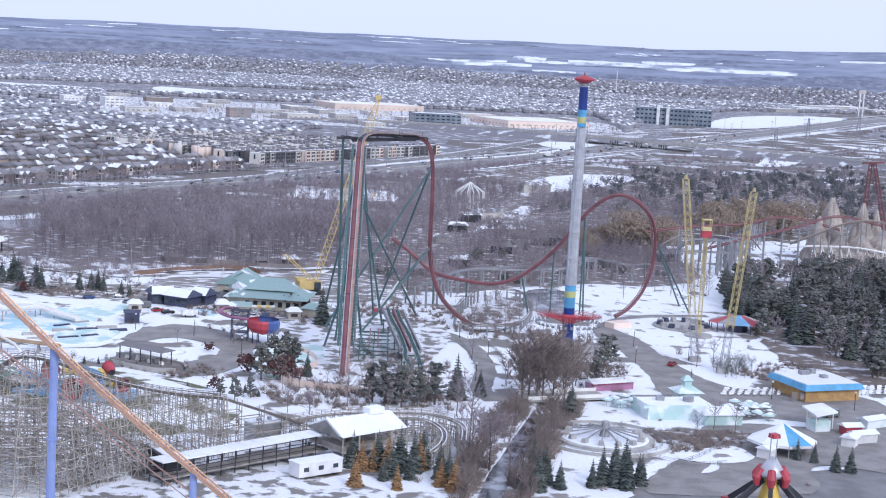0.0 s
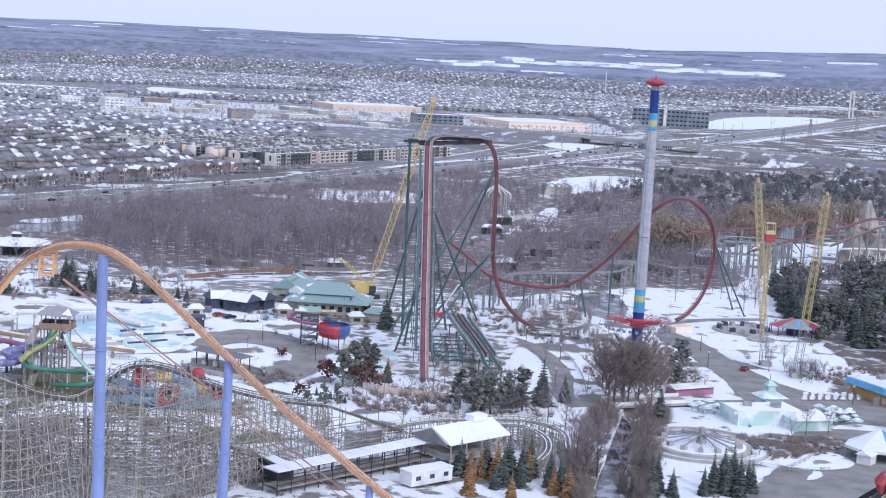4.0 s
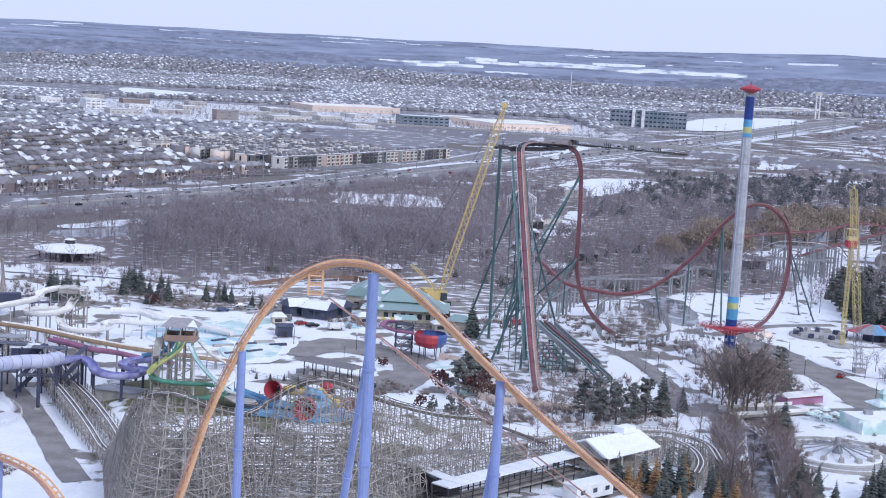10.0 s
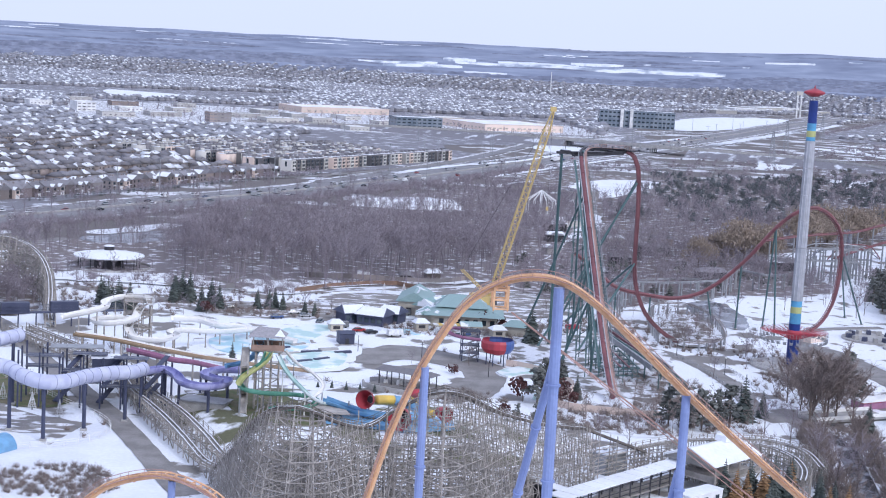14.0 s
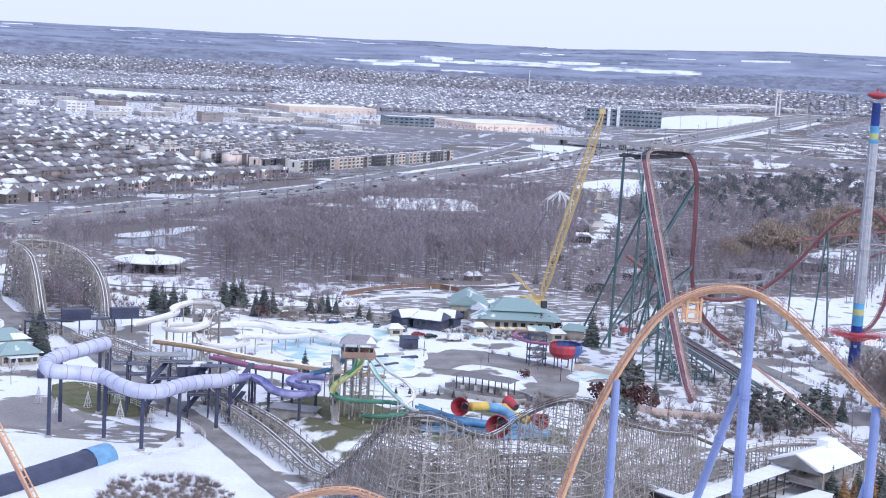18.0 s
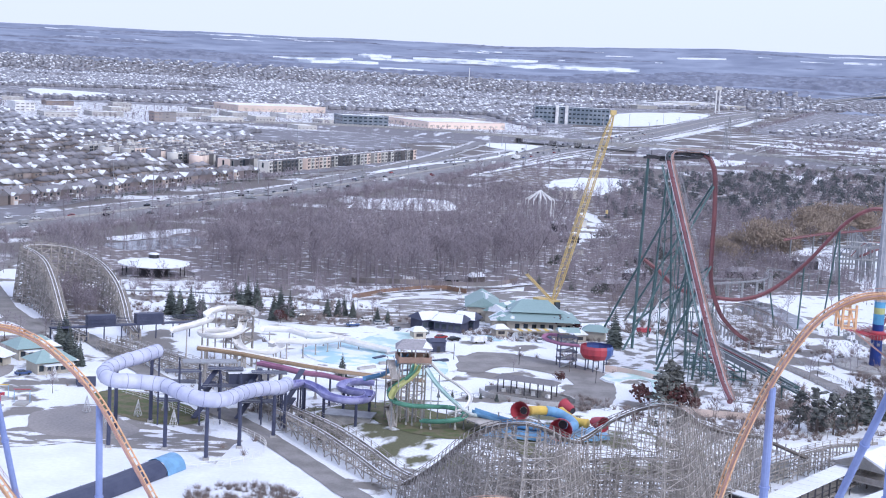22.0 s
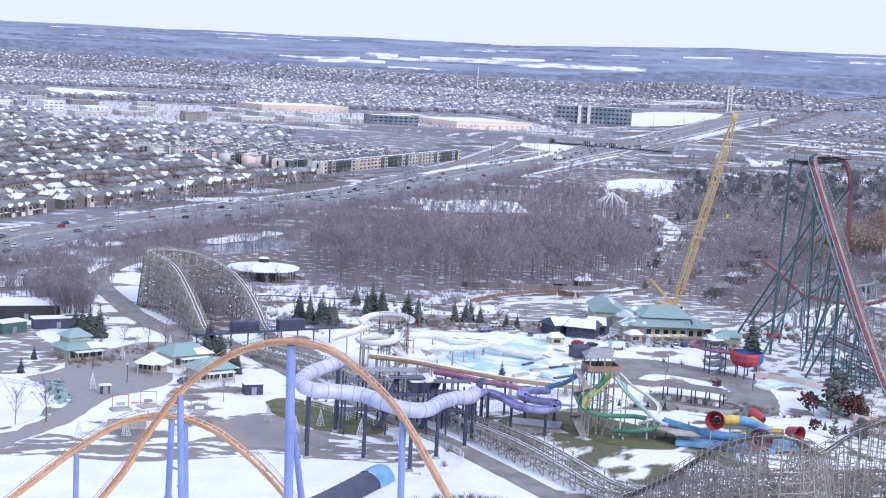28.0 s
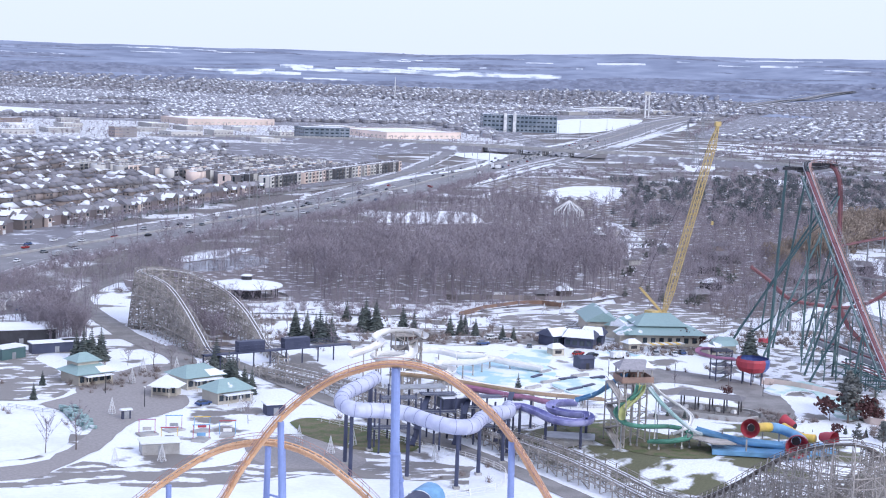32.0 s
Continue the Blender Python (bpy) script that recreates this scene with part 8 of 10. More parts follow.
# dark platform and stairs behind the tube slide
plat = thing("slide_platform", (-160, 232, 0), "maze of dark steel stairs and decks behind the tube slide", "platform")
for i, x in enumerate(np.arange(-172, -134, 5.2)):
    for y in (226, 232, 240):
        part("column", Build().beam((x, y + (i % 2), 0), (x, y + (i % 2), 15 - 0.12 * (x + 172)), 0.42), navy, plat)
for k, z in enumerate((5.0, 9.0, 12.6)):
    for j, x in enumerate((-168, -157, -146)):
        part("deck", Build().box((x + k, 232 + (j + k) % 2 * 4, z), (9, 3.6, 0.3)), navy, plat)
        part("railing", Build().beam((x + k - 5, 228.2 + (j + k) % 2 * 4, z + 1.1), (x + k + 5, 228.2 + (j + k) % 2 * 4, z + 1.1), 0.1).beam((x + k - 5, 228.2 + (j + k) % 2 * 4, z + 0.6), (x + k + 5, 228.2 + (j + k) % 2 * 4, z + 0.6), 0.1), grey_steel, plat)
        part("stair_flight", Build().beam((x + 5 + k, 229, z - 3.8), (x + 9 + k, 237, z), 1.4, 0.3), navy, plat)
part("control_room", Build().box((-151, 236, 9.2), (7, 5, 2.8), 8), navy, plat)
part("control_roof", Build().box((-151, 236, 12), (7.6, 5.6, 0.3), 8), snow, plat, "snow on the control room")
part("wide_deck", Build().box((-159, 241, 13.4), (14, 5, 0.3), 4), grey_steel, plat, "grey top deck")
under = thing("storage_shed", (-124, 222, 0), "pale grey storage shed under the purple slide", "shed")
part("wall", Build().box((-124, 222, 0), (12, 6, 4.4), -20), concrete, under)
part("roof", Build().box((-124, 222, 4.4), (12.8, 6.8, 0.3), -20), grey_steel, under)

# black tunnel tent with a blue end
tent = thing("tunnel_tent", (-180, 165, 0), "long black tunnel tent with a bright blue end", "tent")
part("cover", Build().tube([(-207, 130, 0.2), (-196, 146, 0.2), (-182, 165, 0.2), (-172, 180, 0.2)], 3.2, 10, arc=(0, 180)), navy, tent, "black fabric tunnel cover")
part("end_cover", Build().tube([(-172, 180, 0.2), (-168, 186, 0.2)], 3.4, 10, arc=(0, 180)), azure, tent, "bright blue end cover")
for k in range(9):
    t = k / 8
    p = Vector((-207, 130, 0)).lerp(Vector((-172, 180, 0)), t)
    part("snow_patch", Build().box((p.x - 1.5, p.y + 1, 2.5), (1.5, 1.0, 0.3), 35), snow, tent, "clump of snow on the cover")

# mushroom-roofed building by the wood
mush = thing("round_pavilion", (-176, 478, 0), "round pavilion with a broad white snow-covered roof", "pavilion")
part("roof", Build().tube([(-176, 478, z) for z in (5.2, 5.6, 6.6, 7.6)], [14.5, 14.5, 8, 2], 32), snow, mush, "broad white roof")
part("cap", Build().cone((-176, 478, 7.5), 2.2, 2.0, 1.6, 12), dark_steel, mush)
part("cap_snow", Build().cone((-176, 478, 9.1), 2.4, 1.6, 0.5, 12), snow, mush)
part("core", Build().cone((-176, 478, 0), 6, 6, 5.2, 20), dark_steel, mush)
for k in range(12):
    a = math.pi * k / 6
    part("post", Build().beam((-176 + 12.5 * math.cos(a), 478 + 12.5 * math.sin(a), 0), (-176 + 12.5 * math.cos(a), 478 + 12.5 * math.sin(a), 5.2), 0.35), dark_steel, mush)
part("ring_wall", Build().tube([(-176, 478, 0), (-176, 478, 1.2)], 17, 32, cap=False), concrete, mush)


# ---- yellow lattice crane ----
crane = thing("crawler_crane", (-26, 408, 0), "yellow crawler crane with a long lattice boom", "crane")
part("body", Build().box((-28, 407, 2.2), (9, 5, 3.4), 25).box((-31, 405.5, 5.6), (4, 4, 1.2), 25), crane_yellow, crane)
part("cab", Build().box((-24.5, 406, 2.4), (2.4, 2, 2.8), 25), glass_dark, crane)
for dy in (-2.6, 2.6):
    part("track", Build().box((-27 - dy * 0.42, 407 + dy, 0), (9.5, 1.4, 1.9), 25), dark_steel, crane)
foot, tip = Vector((-25.6, 407.4, 4.5)), Vector((-4.4, 415.3, 76.6))
axis = (tip - foot).normalized()
e1 = axis.cross(Vector((0, 1, 0))).normalized()
e2 = axis.cross(e1)
n = 30
for k in range(3):
    b = Build()
    for i in range(k * 10, k * 10 + 10):
        def corner(j, a, c):
            t = j / n
            w = 1.15 * min(1, 0.35 + t * 6, 0.3 + (1 - t) * 7)
            return foot.lerp(tip, t) + e1 * a * w + e2 * c * w
        for a in (-1, 1):
            for c in (-1, 1):
                b.beam(corner(i, a, c), corner(i + 1, a, c), 0.26)
        for a in (-1, 1):
            b.beam(corner(i, a, -1), corner(i + 1, a, 1), 0.15)
            b.beam(corner(i, -1, a), corner(i + 1, 1, a), 0.15)
            b.beam(corner(i, a, -1), corner(i, a, 1), 0.13)
            b.beam(corner(i, -1, a), corner(i, 1, a), 0.13)
    part("boom_section", b, crane_yellow, crane)
part("boom_head", Build().box(tip, (2.2, 1.6, 1.8)), crane_yellow, crane)
part("mast", Build().beam((-26, 407, 5), (-38, 402, 16), 0.4).beam((-25, 408.5, 5), (-37, 403.5, 16), 0.4), crane_yellow, crane)
part("pendant_rope", Build().beam((-37.5, 402.8, 16), tip, 0.09), dark_steel, crane, kind="")
part("hoist_rope", Build().beam(tip, (-4.4, 415.3, 40), 0.07), dark_steel, crane)
part("hook_block", Build().box((-4.4, 415.3, 38.6), (0.8, 0.8, 1.4)), crane_yellow, crane)
lift2 = thing("boom_lift", (0, 372, 0), "white and red telescopic boom lift on the snow", "boom lift")
part("boom", Build().beam((0, 372, 1.6), (7, 376, 12), 0.5).beam((7, 376, 12), (10, 374, 8), 0.35), white_wall, lift2)
part("base", Build().box((0, 372, 0.5), (4.4, 2.4, 1.4), 20), scarlet, lift2)
for dx in (-1.5, 1.5):
    for dy in (-1.2, 1.2):
        part("wheel", Build().tube([(dx, 372 + dy - 0.2, 0.5), (dx, 372 + dy + 0.2, 0.5)], 0.5, 12), rubber, lift2)

# ---- station of the wooden coaster, long shed, trailer ----
st = thing("coaster_station", (-4, 166, 0), "raised grey timber station with a white snowy roof", "station")
part("floor", Build().slab([(-15, 171), (-6.5, 160), (8, 172), (0, 183)], 3.0, 3.5), timber, st)
c4 = [(-15.9, 172.3), (-6.7, 159.4), (8.5, 172.8), (0.2, 184.6)]
part("roof", Build().add([(c4[0][0], c4[0][1], 7), (c4[1][0], c4[1][1], 7), (c4[2][0], c4[2][1], 7), (c4[3][0], c4[3][1], 7), (-11, 166.2, 9.8), (4, 178.6, 9.8)], [(0, 3, 5, 4), (1, 4, 5, 2), (0, 4, 1), (2, 5, 3), (3, 0, 1, 2)]), roof_white, st, "white snow on a low gabled roof")
part("gable_board", Build().add([(-16, 172.1, 6.4), (-6.9, 159.2, 6.4), (-11.2, 166, 9.5)], [(0, 1, 2), (2, 1, 0)]), concrete, st, "pale gable boards")
part("roof_lantern", Build().box((0, 175.6, 9.6), (4.5, 3, 1.5), 40), roof_white, st)
for k in range(5):
    t = k / 4
    for p, q in ((c4[1], c4[2]), (c4[0], c4[3])):
        x, y = p[0] + (q[0] - p[0]) * t, p[1] + (q[1] - p[1]) * t
        part("post", Build().beam((x, y, 0), (x, y, 7), 0.35), timber, st)
part("side_wall", Build().box((0.6, 166.4, 3.4), (19, 0.3, 1.2), 41), timber, st, "grey plank side wall")
part("end_wall", Build().box((-11, 166, 3.4), (15, 0.3, 1.2), -54), timber, st)
for k in range(4):
    part("cross_brace", Build().beam((-6 + 3.6 * k, 160.4 + 3.2 * k, 0), (-2.6 + 3.6 * k, 163.4 + 3.2 * k, 3), 0.25).beam((-6 + 3.6 * k, 160.4 + 3.2 * k, 3), (-2.6 + 3.6 * k, 163.4 + 3.2 * k, 0), 0.25), timber, st)
shed = thing("covered_walkway", (-26, 150, 0), "long covered walkway with a white snowy roof on dark posts", "walkway")
a, z = Vector((-46.8, 138, 0)), Vector((-12, 170.4, 0))
d = (z - a).normalized()
s = Vector((-d.y, d.x, 0))
for k in range(12):
    p, q = a.lerp(z, k / 12), a.lerp(z, (k + 1) / 12)
    part("roof_panel", Build().beam(p + Vector((0, 0, 5.6)), q + Vector((0, 0, 5.6)) - d * 0.15, 5.2, 0.3, caps=True), roof_white, shed)
    for e in (-2.4, 2.4):
        part("post", Build().beam(p + s * e, p + s * e + Vector((0, 0, 5.5)), 0.28), dark_steel, shed)
        part("rail", Build().beam(p + s * e + Vector((0, 0, 2.6)), q + s * e + Vector((0, 0, 2.6)), 0.14).beam(p + s * e + Vector((0, 0, 3.6)), q + s * e + Vector((0, 0, 3.6)), 0.14), dark_steel, shed)
part("floor", Build().beam(a + Vector((0, 0, 1.8)), z + Vector((0, 0, 1.8)), 5, 0.4), timber, shed)
hut = thing("equipment_hut", (-27, 180, 0), "grey equipment hut with snow on its flat roof", "hut")
part("wall", Build().box((-27, 180, 0), (7.5, 5, 5), 38), grey_steel, hut)
part("roof", Build().box((-27, 180, 5), (7.9, 5.4, 0.35), 38), snow, hut, "snow on the flat roof")
part("vent", Build().box((-25.5, 181, 5.3), (0.8, 0.8, 0.8), 38).box((-28, 179.4, 5.3), (0.8, 0.8, 0.6), 38), grey_steel, hut)
trailer = thing("site_trailer", (-12.5, 150, 0), "white site trailer with a flat snowy roof", "trailer")
part("body", Build().box((-12.5, 151.5, 0.7), (12, 4.2, 3.1), 38), white_wall, trailer)
part("roof", Build().box((-12.5, 151.5, 3.8), (12.3, 4.5, 0.25), 38), snow, trailer)
for k in (-1, 0, 1):
    part("window", Build().box((-11.2 + 3.2 * k, 149.9 + 2.5 * k, 1.9), (1.4, 0.1, 1.0), 38), glass_dark, trailer)
for k in (-1, 1):
    part("skirt", Build().box((-12.5 + 3.6 * k, 151.5 + 2.8 * k, 0), (1, 3, 0.8), 38), dark_steel, trailer)
# curved end of the coaster track behind the station
wood_track(mine, [(-8, 172, 6), (2, 184, 6), (12, 186, 6), (17, 178, 5.6), (17, 168, 5), (14, 160, 4.4)], wide=3.2)
wood_track(mine, [(-20, 183, 5), (-8, 188, 6), (4, 190, 6.2), (14, 192, 6), (22, 184, 5.6), (22, 170, 5)], wide=2.8)

# ---- round flat ride with its ring fence ----
ride = thing("flat_ride", (60, 197, 0), "round flat ride packed up for winter under snow", "ride")
part("platform", Build().cone((60, 197, 0), 13, 13, 0.9, 36), concrete, ride)
part("snow_cover", Build().cone((60, 197, 0.9), 11.5, 11, 0.25, 36), snow, ride)
part("hub", Build().cone((60, 197, 1), 1.4, 0.8, 4.2, 12), grey_steel, ride)
for k in range(14):
    a = 2 * math.pi * k / 14
    c, s = math.cos(a), math.sin(a)
    arm = part("arm", Build().beam((60 + c, 197 + s, 3.4), (60 + 9.5 * c, 197 + 9.5 * s, 1.9), 0.32), grey_steel, ride)
    part("car", Build().box((60 + 9.8 * c, 197 + 9.8 * s, 1.1), (1.8, 1.4, 1.1), math.degrees(a), taper=0.8), concrete, arm, "pale ride car")
for k in range(30):
    a, a2 = 2 * math.pi * k / 30, 2 * math.pi * (k + 1) / 30
    p, q = Vector((60 + 15 * math.cos(a), 197 + 15 * math.sin(a), 0)), Vector((60 + 15 * math.cos(a2), 197 + 15 * math.sin(a2), 0))
    part("fence_panel", Build().beam(p, p + Vector((0, 0, 1.3)), 0.1).beam(p + Vector((0, 0, 1.2)), q + Vector((0, 0, 1.2)), 0.08).beam(p + Vector((0, 0, 0.6)), q + Vector((0, 0, 0.6)), 0.08), grey_steel, ride)
rim = solid("ring_ramp", Build().tube([(60, 197, 0), (60, 197, 1.0)], 17.5, 40, cap=False), concrete, "low grey ring wall round the flat ride", "wall")

# ---- cafe, yellow shop, tents and stalls ----
cafe = thing("cafe", (86, 229, 0), "mint green cafe with snowy flat roofs and a small tower", "cafe")
part("wall", Build().box((84, 230, 0), (20, 12, 3.5), 12).box((95, 223, 0), (11, 8, 3.1), 12), pool_green, cafe)
part("roof", Build().box((84, 230, 3.5), (19.4, 11.4, 0.35), 12), roof_white, cafe, "snow on the flat roof")
part("side_roof", Build().gable((95, 223, 3.1), (11, 8), 1.6, 12, hip=2.5, over=0.6), roof_white, cafe)
part("parapet", Build().box((84, 224, 3.3), (20.4, 0.4, 0.8), 12).box((74.2, 228, 3.3), (0.4, 12, 0.8), 12), pool_green, cafe)
part("roof_unit", Build().cone((88, 231, 3.8), 1.6, 1.6, 1.3, 12).box((80, 231, 3.8), (2.2, 2, 1.2)), grey_steel, cafe)
for k in range(6):
    part("window", Build().box((76.5 + 2.9 * k, 222.5 + 0.62 * k, 1), (1.8, 0.15, 1.8), 12), glass_dark, cafe)
part("tower_base", Build().box((90.5, 247, 0), (6, 6, 3.4), 12), pool_green, cafe)
part("tower_roof", Build().gable((90.5, 247, 3.4), (6, 6), 1.8, 12, hip=3, over=1.2), pool_green, cafe, "mint green roof")
part("lantern", Build().box((90.5, 247, 4.6), (2.2, 2.2, 2.0), 12).gable((90.5, 247, 6.6), (2.2, 2.2), 1.4, 12, hip=1.1), pool_green, cafe)
parasol = thing("parasol", (0, 0, 0), "turquoise parasol with snow on top beside the cafe", "parasol", "cafe parasols")
part("pole", Build().cone((0, 0, 0), 0.06, 0.05, 2.3, 6), grey_steel, parasol)
part("canopy", Build().tube([(0, 0, 1.9), (0, 0, 2.05), (0, 0, 2.5)], [1.75, 1.7, 0.1], 8), pool_green, parasol, "eight-sided turquoise canopy")
part("snow_cap", Build().tube([(0.1, 0.1, 2.3), (0.1, 0.1, 2.42), (0.1, 0.1, 2.66)], [0.95, 0.8, 0.1], 8), snow, parasol, "snow on the canopy")
spots = [(104, 243), (108, 242), (104.5, 234), (108, 236.5), (103.5, 228.5), (107.5, 230), (110, 226.5), (100.8, 236.5), (111, 238), (105.8, 239), (68.5, 240), (72, 243.5), (73.4, 238.4), (69.6, 234.6), (66, 237)]
for x, y in spots[1:]:
    copy_thing(parasol, pose(x, y, 0, 0, 0, x * 7))
parasol.matrix_basis = pose(*spots[0], 0)
table = thing("cafe_table", (0, 0, 0), "round mint green table with snow and bench seats", "table", "cafe tables")
part("tabletop", Build().cone((0, 0, 0.75), 1.0, 1.0, 0.12, 14), pool_green, table)
part("snow_cap", Build().cone((0, 0, 0.87), 0.9, 0.7, 0.2, 12), snow, table)
part("pedestal", Build().cone((0, 0, 0), 0.15, 0.12, 0.75, 8), grey_steel, table)
for k in range(3):
    a = 2.1 * k
    part("seat", Build().box((1.45 * math.cos(a), 1.45 * math.sin(a), 0.4), (0.5, 0.9, 0.12), math.degrees(a)), pool_green, table)
spots = [(102 + 3.4 * (k % 4) + 0.6 * (k // 4), 231 + 4.2 * (k // 4) + 0.8 * (k % 4)) for k in range(16)] + [(69 + 3 * (k % 3), 236 + 3.4 * (k // 3)) for k in range(9)]
for x, y in spots[1:]:
    copy_thing(table, pose(x, y, 0.08, 0, 0, (x * 37) % 90))
table.matrix_basis = pose(*spots[0], 0.08)
shop = thing("restaurant", (133, 265, 0), "ochre restaurant with a sky blue roof edge and snow on top", "restaurant")
part("wall", Build().box((133.6, 266, 0), (19, 18, 4.0), 20), ochre, shop)
part("roof_edge", Build().box((133.6, 266, 3.6), (21.5, 20.5, 1.6), 20, taper=0.92), sky_blue, shop, "sky blue roof edge")
part("roof", Build().box((133.6, 266, 5.2), (18.6, 17.6, 0.2), 20), roof_white, shop, "snow on the flat roof")
part("roof_unit", Build().box((131, 270, 5.3), (3, 2, 1.2), 20).box((136, 266, 5.3), (2, 2, 1.0), 20).box((134, 272, 5.3), (1.6, 1.6, 1.5), 20), grey_steel, shop)
part("sign_panel", Build().box((141.8, 259.2, 3.8), (6, 0.3, 1.1), 20), deep_blue, shop, "blue sign panel")
for k in range(6):
    part("shutter", Build().box((124.2 + 3.0 * k, 258.2 - 6.2 + 1.09 * k + 1.8, 0.8), (2.2, 0.2, 2.2), 20), brick_wall, shop)
for n, (x0, y0, cols, rws) in enumerate(((104, 258, 8, 4), (147, 268, 6, 5))):
    for r in range(rws):
        for c in range(cols):
            x, y = x0 + c * 2.5 + r * 0.9, y0 + r * 2.6 + c * 0.5
            if n == 0 and r == 0 and c == 0:
                stack = thing("patio_chair_row", (0, 0, 0), "snow-covered row of white patio furniture", "patio furniture", "patio furniture")
                part("seat", Build().box((0, 0, 0.42), (1.8, 0.5, 0.1)), white_wall, stack)
                part("back", Build().box((0, 0.25, 0.5), (1.8, 0.08, 0.5)), white_wall, stack)
                part("snow_cap", Build().box((0, 0, 0.52), (1.7, 0.45, 0.14)), snow, stack)
                for lx in (-0.8, 0.8):
                    part("leg", Build().box((lx, 0, 0), (0.08, 0.45, 0.42)), grey_steel, stack)
                first_stack = (x, y)
            else:
                copy_thing(stack, pose(x, y, 0.06, 0, 0, 12 + (c * 17 + r * 29) % 40))
stack.matrix_basis = pose(*first_stack, 0.06)
big_tent = thing("event_tent", (105.5, 194, 0), "white peaked tent with a blue stripe", "tent")
ring = [(105.5 + 9.2 * math.cos(math.pi * k / 4), 194 + 7.5 * math.sin(math.pi * k / 4)) for k in range(8)]
for k in range(8):
    p, q = ring[k], ring[(k + 1) % 8]
    part("roof_panel", Build().add([(p[0], p[1], 3.2), (q[0], q[1], 3.2), (105.5, 194, 7.6)], [(0, 1, 2)]), sky_blue if k in (2, 6) else snow, big_tent)
    part("valance", Build().add([(p[0], p[1], 3.2), (q[0], q[1], 3.2), (q[0], q[1], 2.5), (p[0], p[1], 2.5)], [(0, 1, 2, 3)]), white_wall, big_tent)
    part("pole", Build().beam((p[0], p[1], 0), (p[0], p[1], 3.2), 0.2), grey_steel, big_tent)
canopy = thing("fuel_canopy", (123, 222, 0), "flat white canopy on slim posts over a mint booth", "canopy")
part("roof", Build().slab([(119, 226), (119.8, 214), (127.5, 220.5), (126, 231)], 4.8, 5.3), roof_white, canopy)
for x, y in ((120, 224), (120.4, 216), (126.4, 221), (125.2, 229)):
    part("post", Build().beam((x, y, 0), (x, y, 4.8), 0.25), white_wall, canopy)
part("booth", Build().box((122, 219, 0), (5, 4, 3.2), 20), pool_green, canopy)
for n, (x, y, mat, w) in enumerate(((130, 216, scarlet, 5), (131, 208, white_wall, 7), (139, 226, pool_green, 8), (108, 203, navy, 4), (100, 187, white_wall, 4), (126, 203, white_wall, 4))):
    stall = thing("stall", (x, y, 0), "small painted stall with a snowy roof", "stall", "stalls")
    part("wall", Build().box((x, y, 0), (w, 3.6, 2.6), 15 + 9 * n), mat, stall)
    part("roof", Build().gable((x, y, 2.6), (w, 3.6), 0.9, 15 + 9 * n, over=0.5), snow, stall)
pink = thing("game_stall", (70, 259.5, 0), "long pink and white game stall with an awning", "stall")
part("wall", Build().box((70, 260.5, 0), (14, 5, 2.4), 26), magenta, pink)
part("roof", Build().gable((70, 260.5, 2.4), (14, 5), 1.0, 26, over=0.9), white_wall, pink)
for k in range(7):
    part("awning_stripe", Build().box((64.6 + 1.85 * k, 255.2 + 0.9 * k, 2.1), (0.95, 1.8, 0.15), 26), scarlet, pink)

# ---- red and yellow spinning ride close to the camera ----
top = thing("spinner_ride", (85, 124, 0), "red, black and yellow spinning ride with a conical base", "ride")
part("cone_base", Build().tube([(85, 124, z) for z in (0, 4, 9, 12.5)], [4.6, 3.6, 2.0, 1.1], 20), yellow, top, "yellow conical base", smooth=True)
part("collar", Build().tube([(85, 124, z) for z in (12.2, 13.0, 14.6, 16.4)], [2.6, 3.2, 1.9, 0.7], 16), silver, top, "silver collar", smooth=True)
for k in range(6):
    a = 2 * math.pi * k / 6 + 0.3
    c, s = math.cos(a), math.sin(a)
    arm = part("arm", Build().beam((85 + 2 * c, 124 + 2 * s, 11.6), (85 + 9.5 * c, 124 + 9.5 * s, 5.4), 0.9, 1.1), dark_steel, top, "black sloping arm")
    part("arm_cover", Build().tube([(85 + 2.4 * c, 124 + 2.4 * s, 14), (85 + 3.6 * c, 124 + 3.6 * s, 12.2), (85 + 3.4 * c, 124 + 3.4 * s, 10.4)], [0.8, 1.0, 0.6], 8), scarlet, arm, "scarlet arm cover")
    part("car", Build().box((85 + 10 * c, 124 + 10 * s, 3.6), (3, 2.2, 1.8), math.degrees(a), taper=0.75), scarlet, arm)
for k in range(4):
    a = math.pi * k / 2 + 0.5
    part("top_post", Build().beam((85 + 0.9 * math.cos(a), 124 + 0.9 * math.sin(a), 15.5), (85 + 0.9 * math.cos(a), 124 + 0.9 * math.sin(a), 21.5), 0.16), grey_steel, top)
part("top_sign", Build().box((85, 124, 20.6), (1.9, 1.9, 0.9), 25, taper=0.9), scarlet, top, "scarlet top sign")

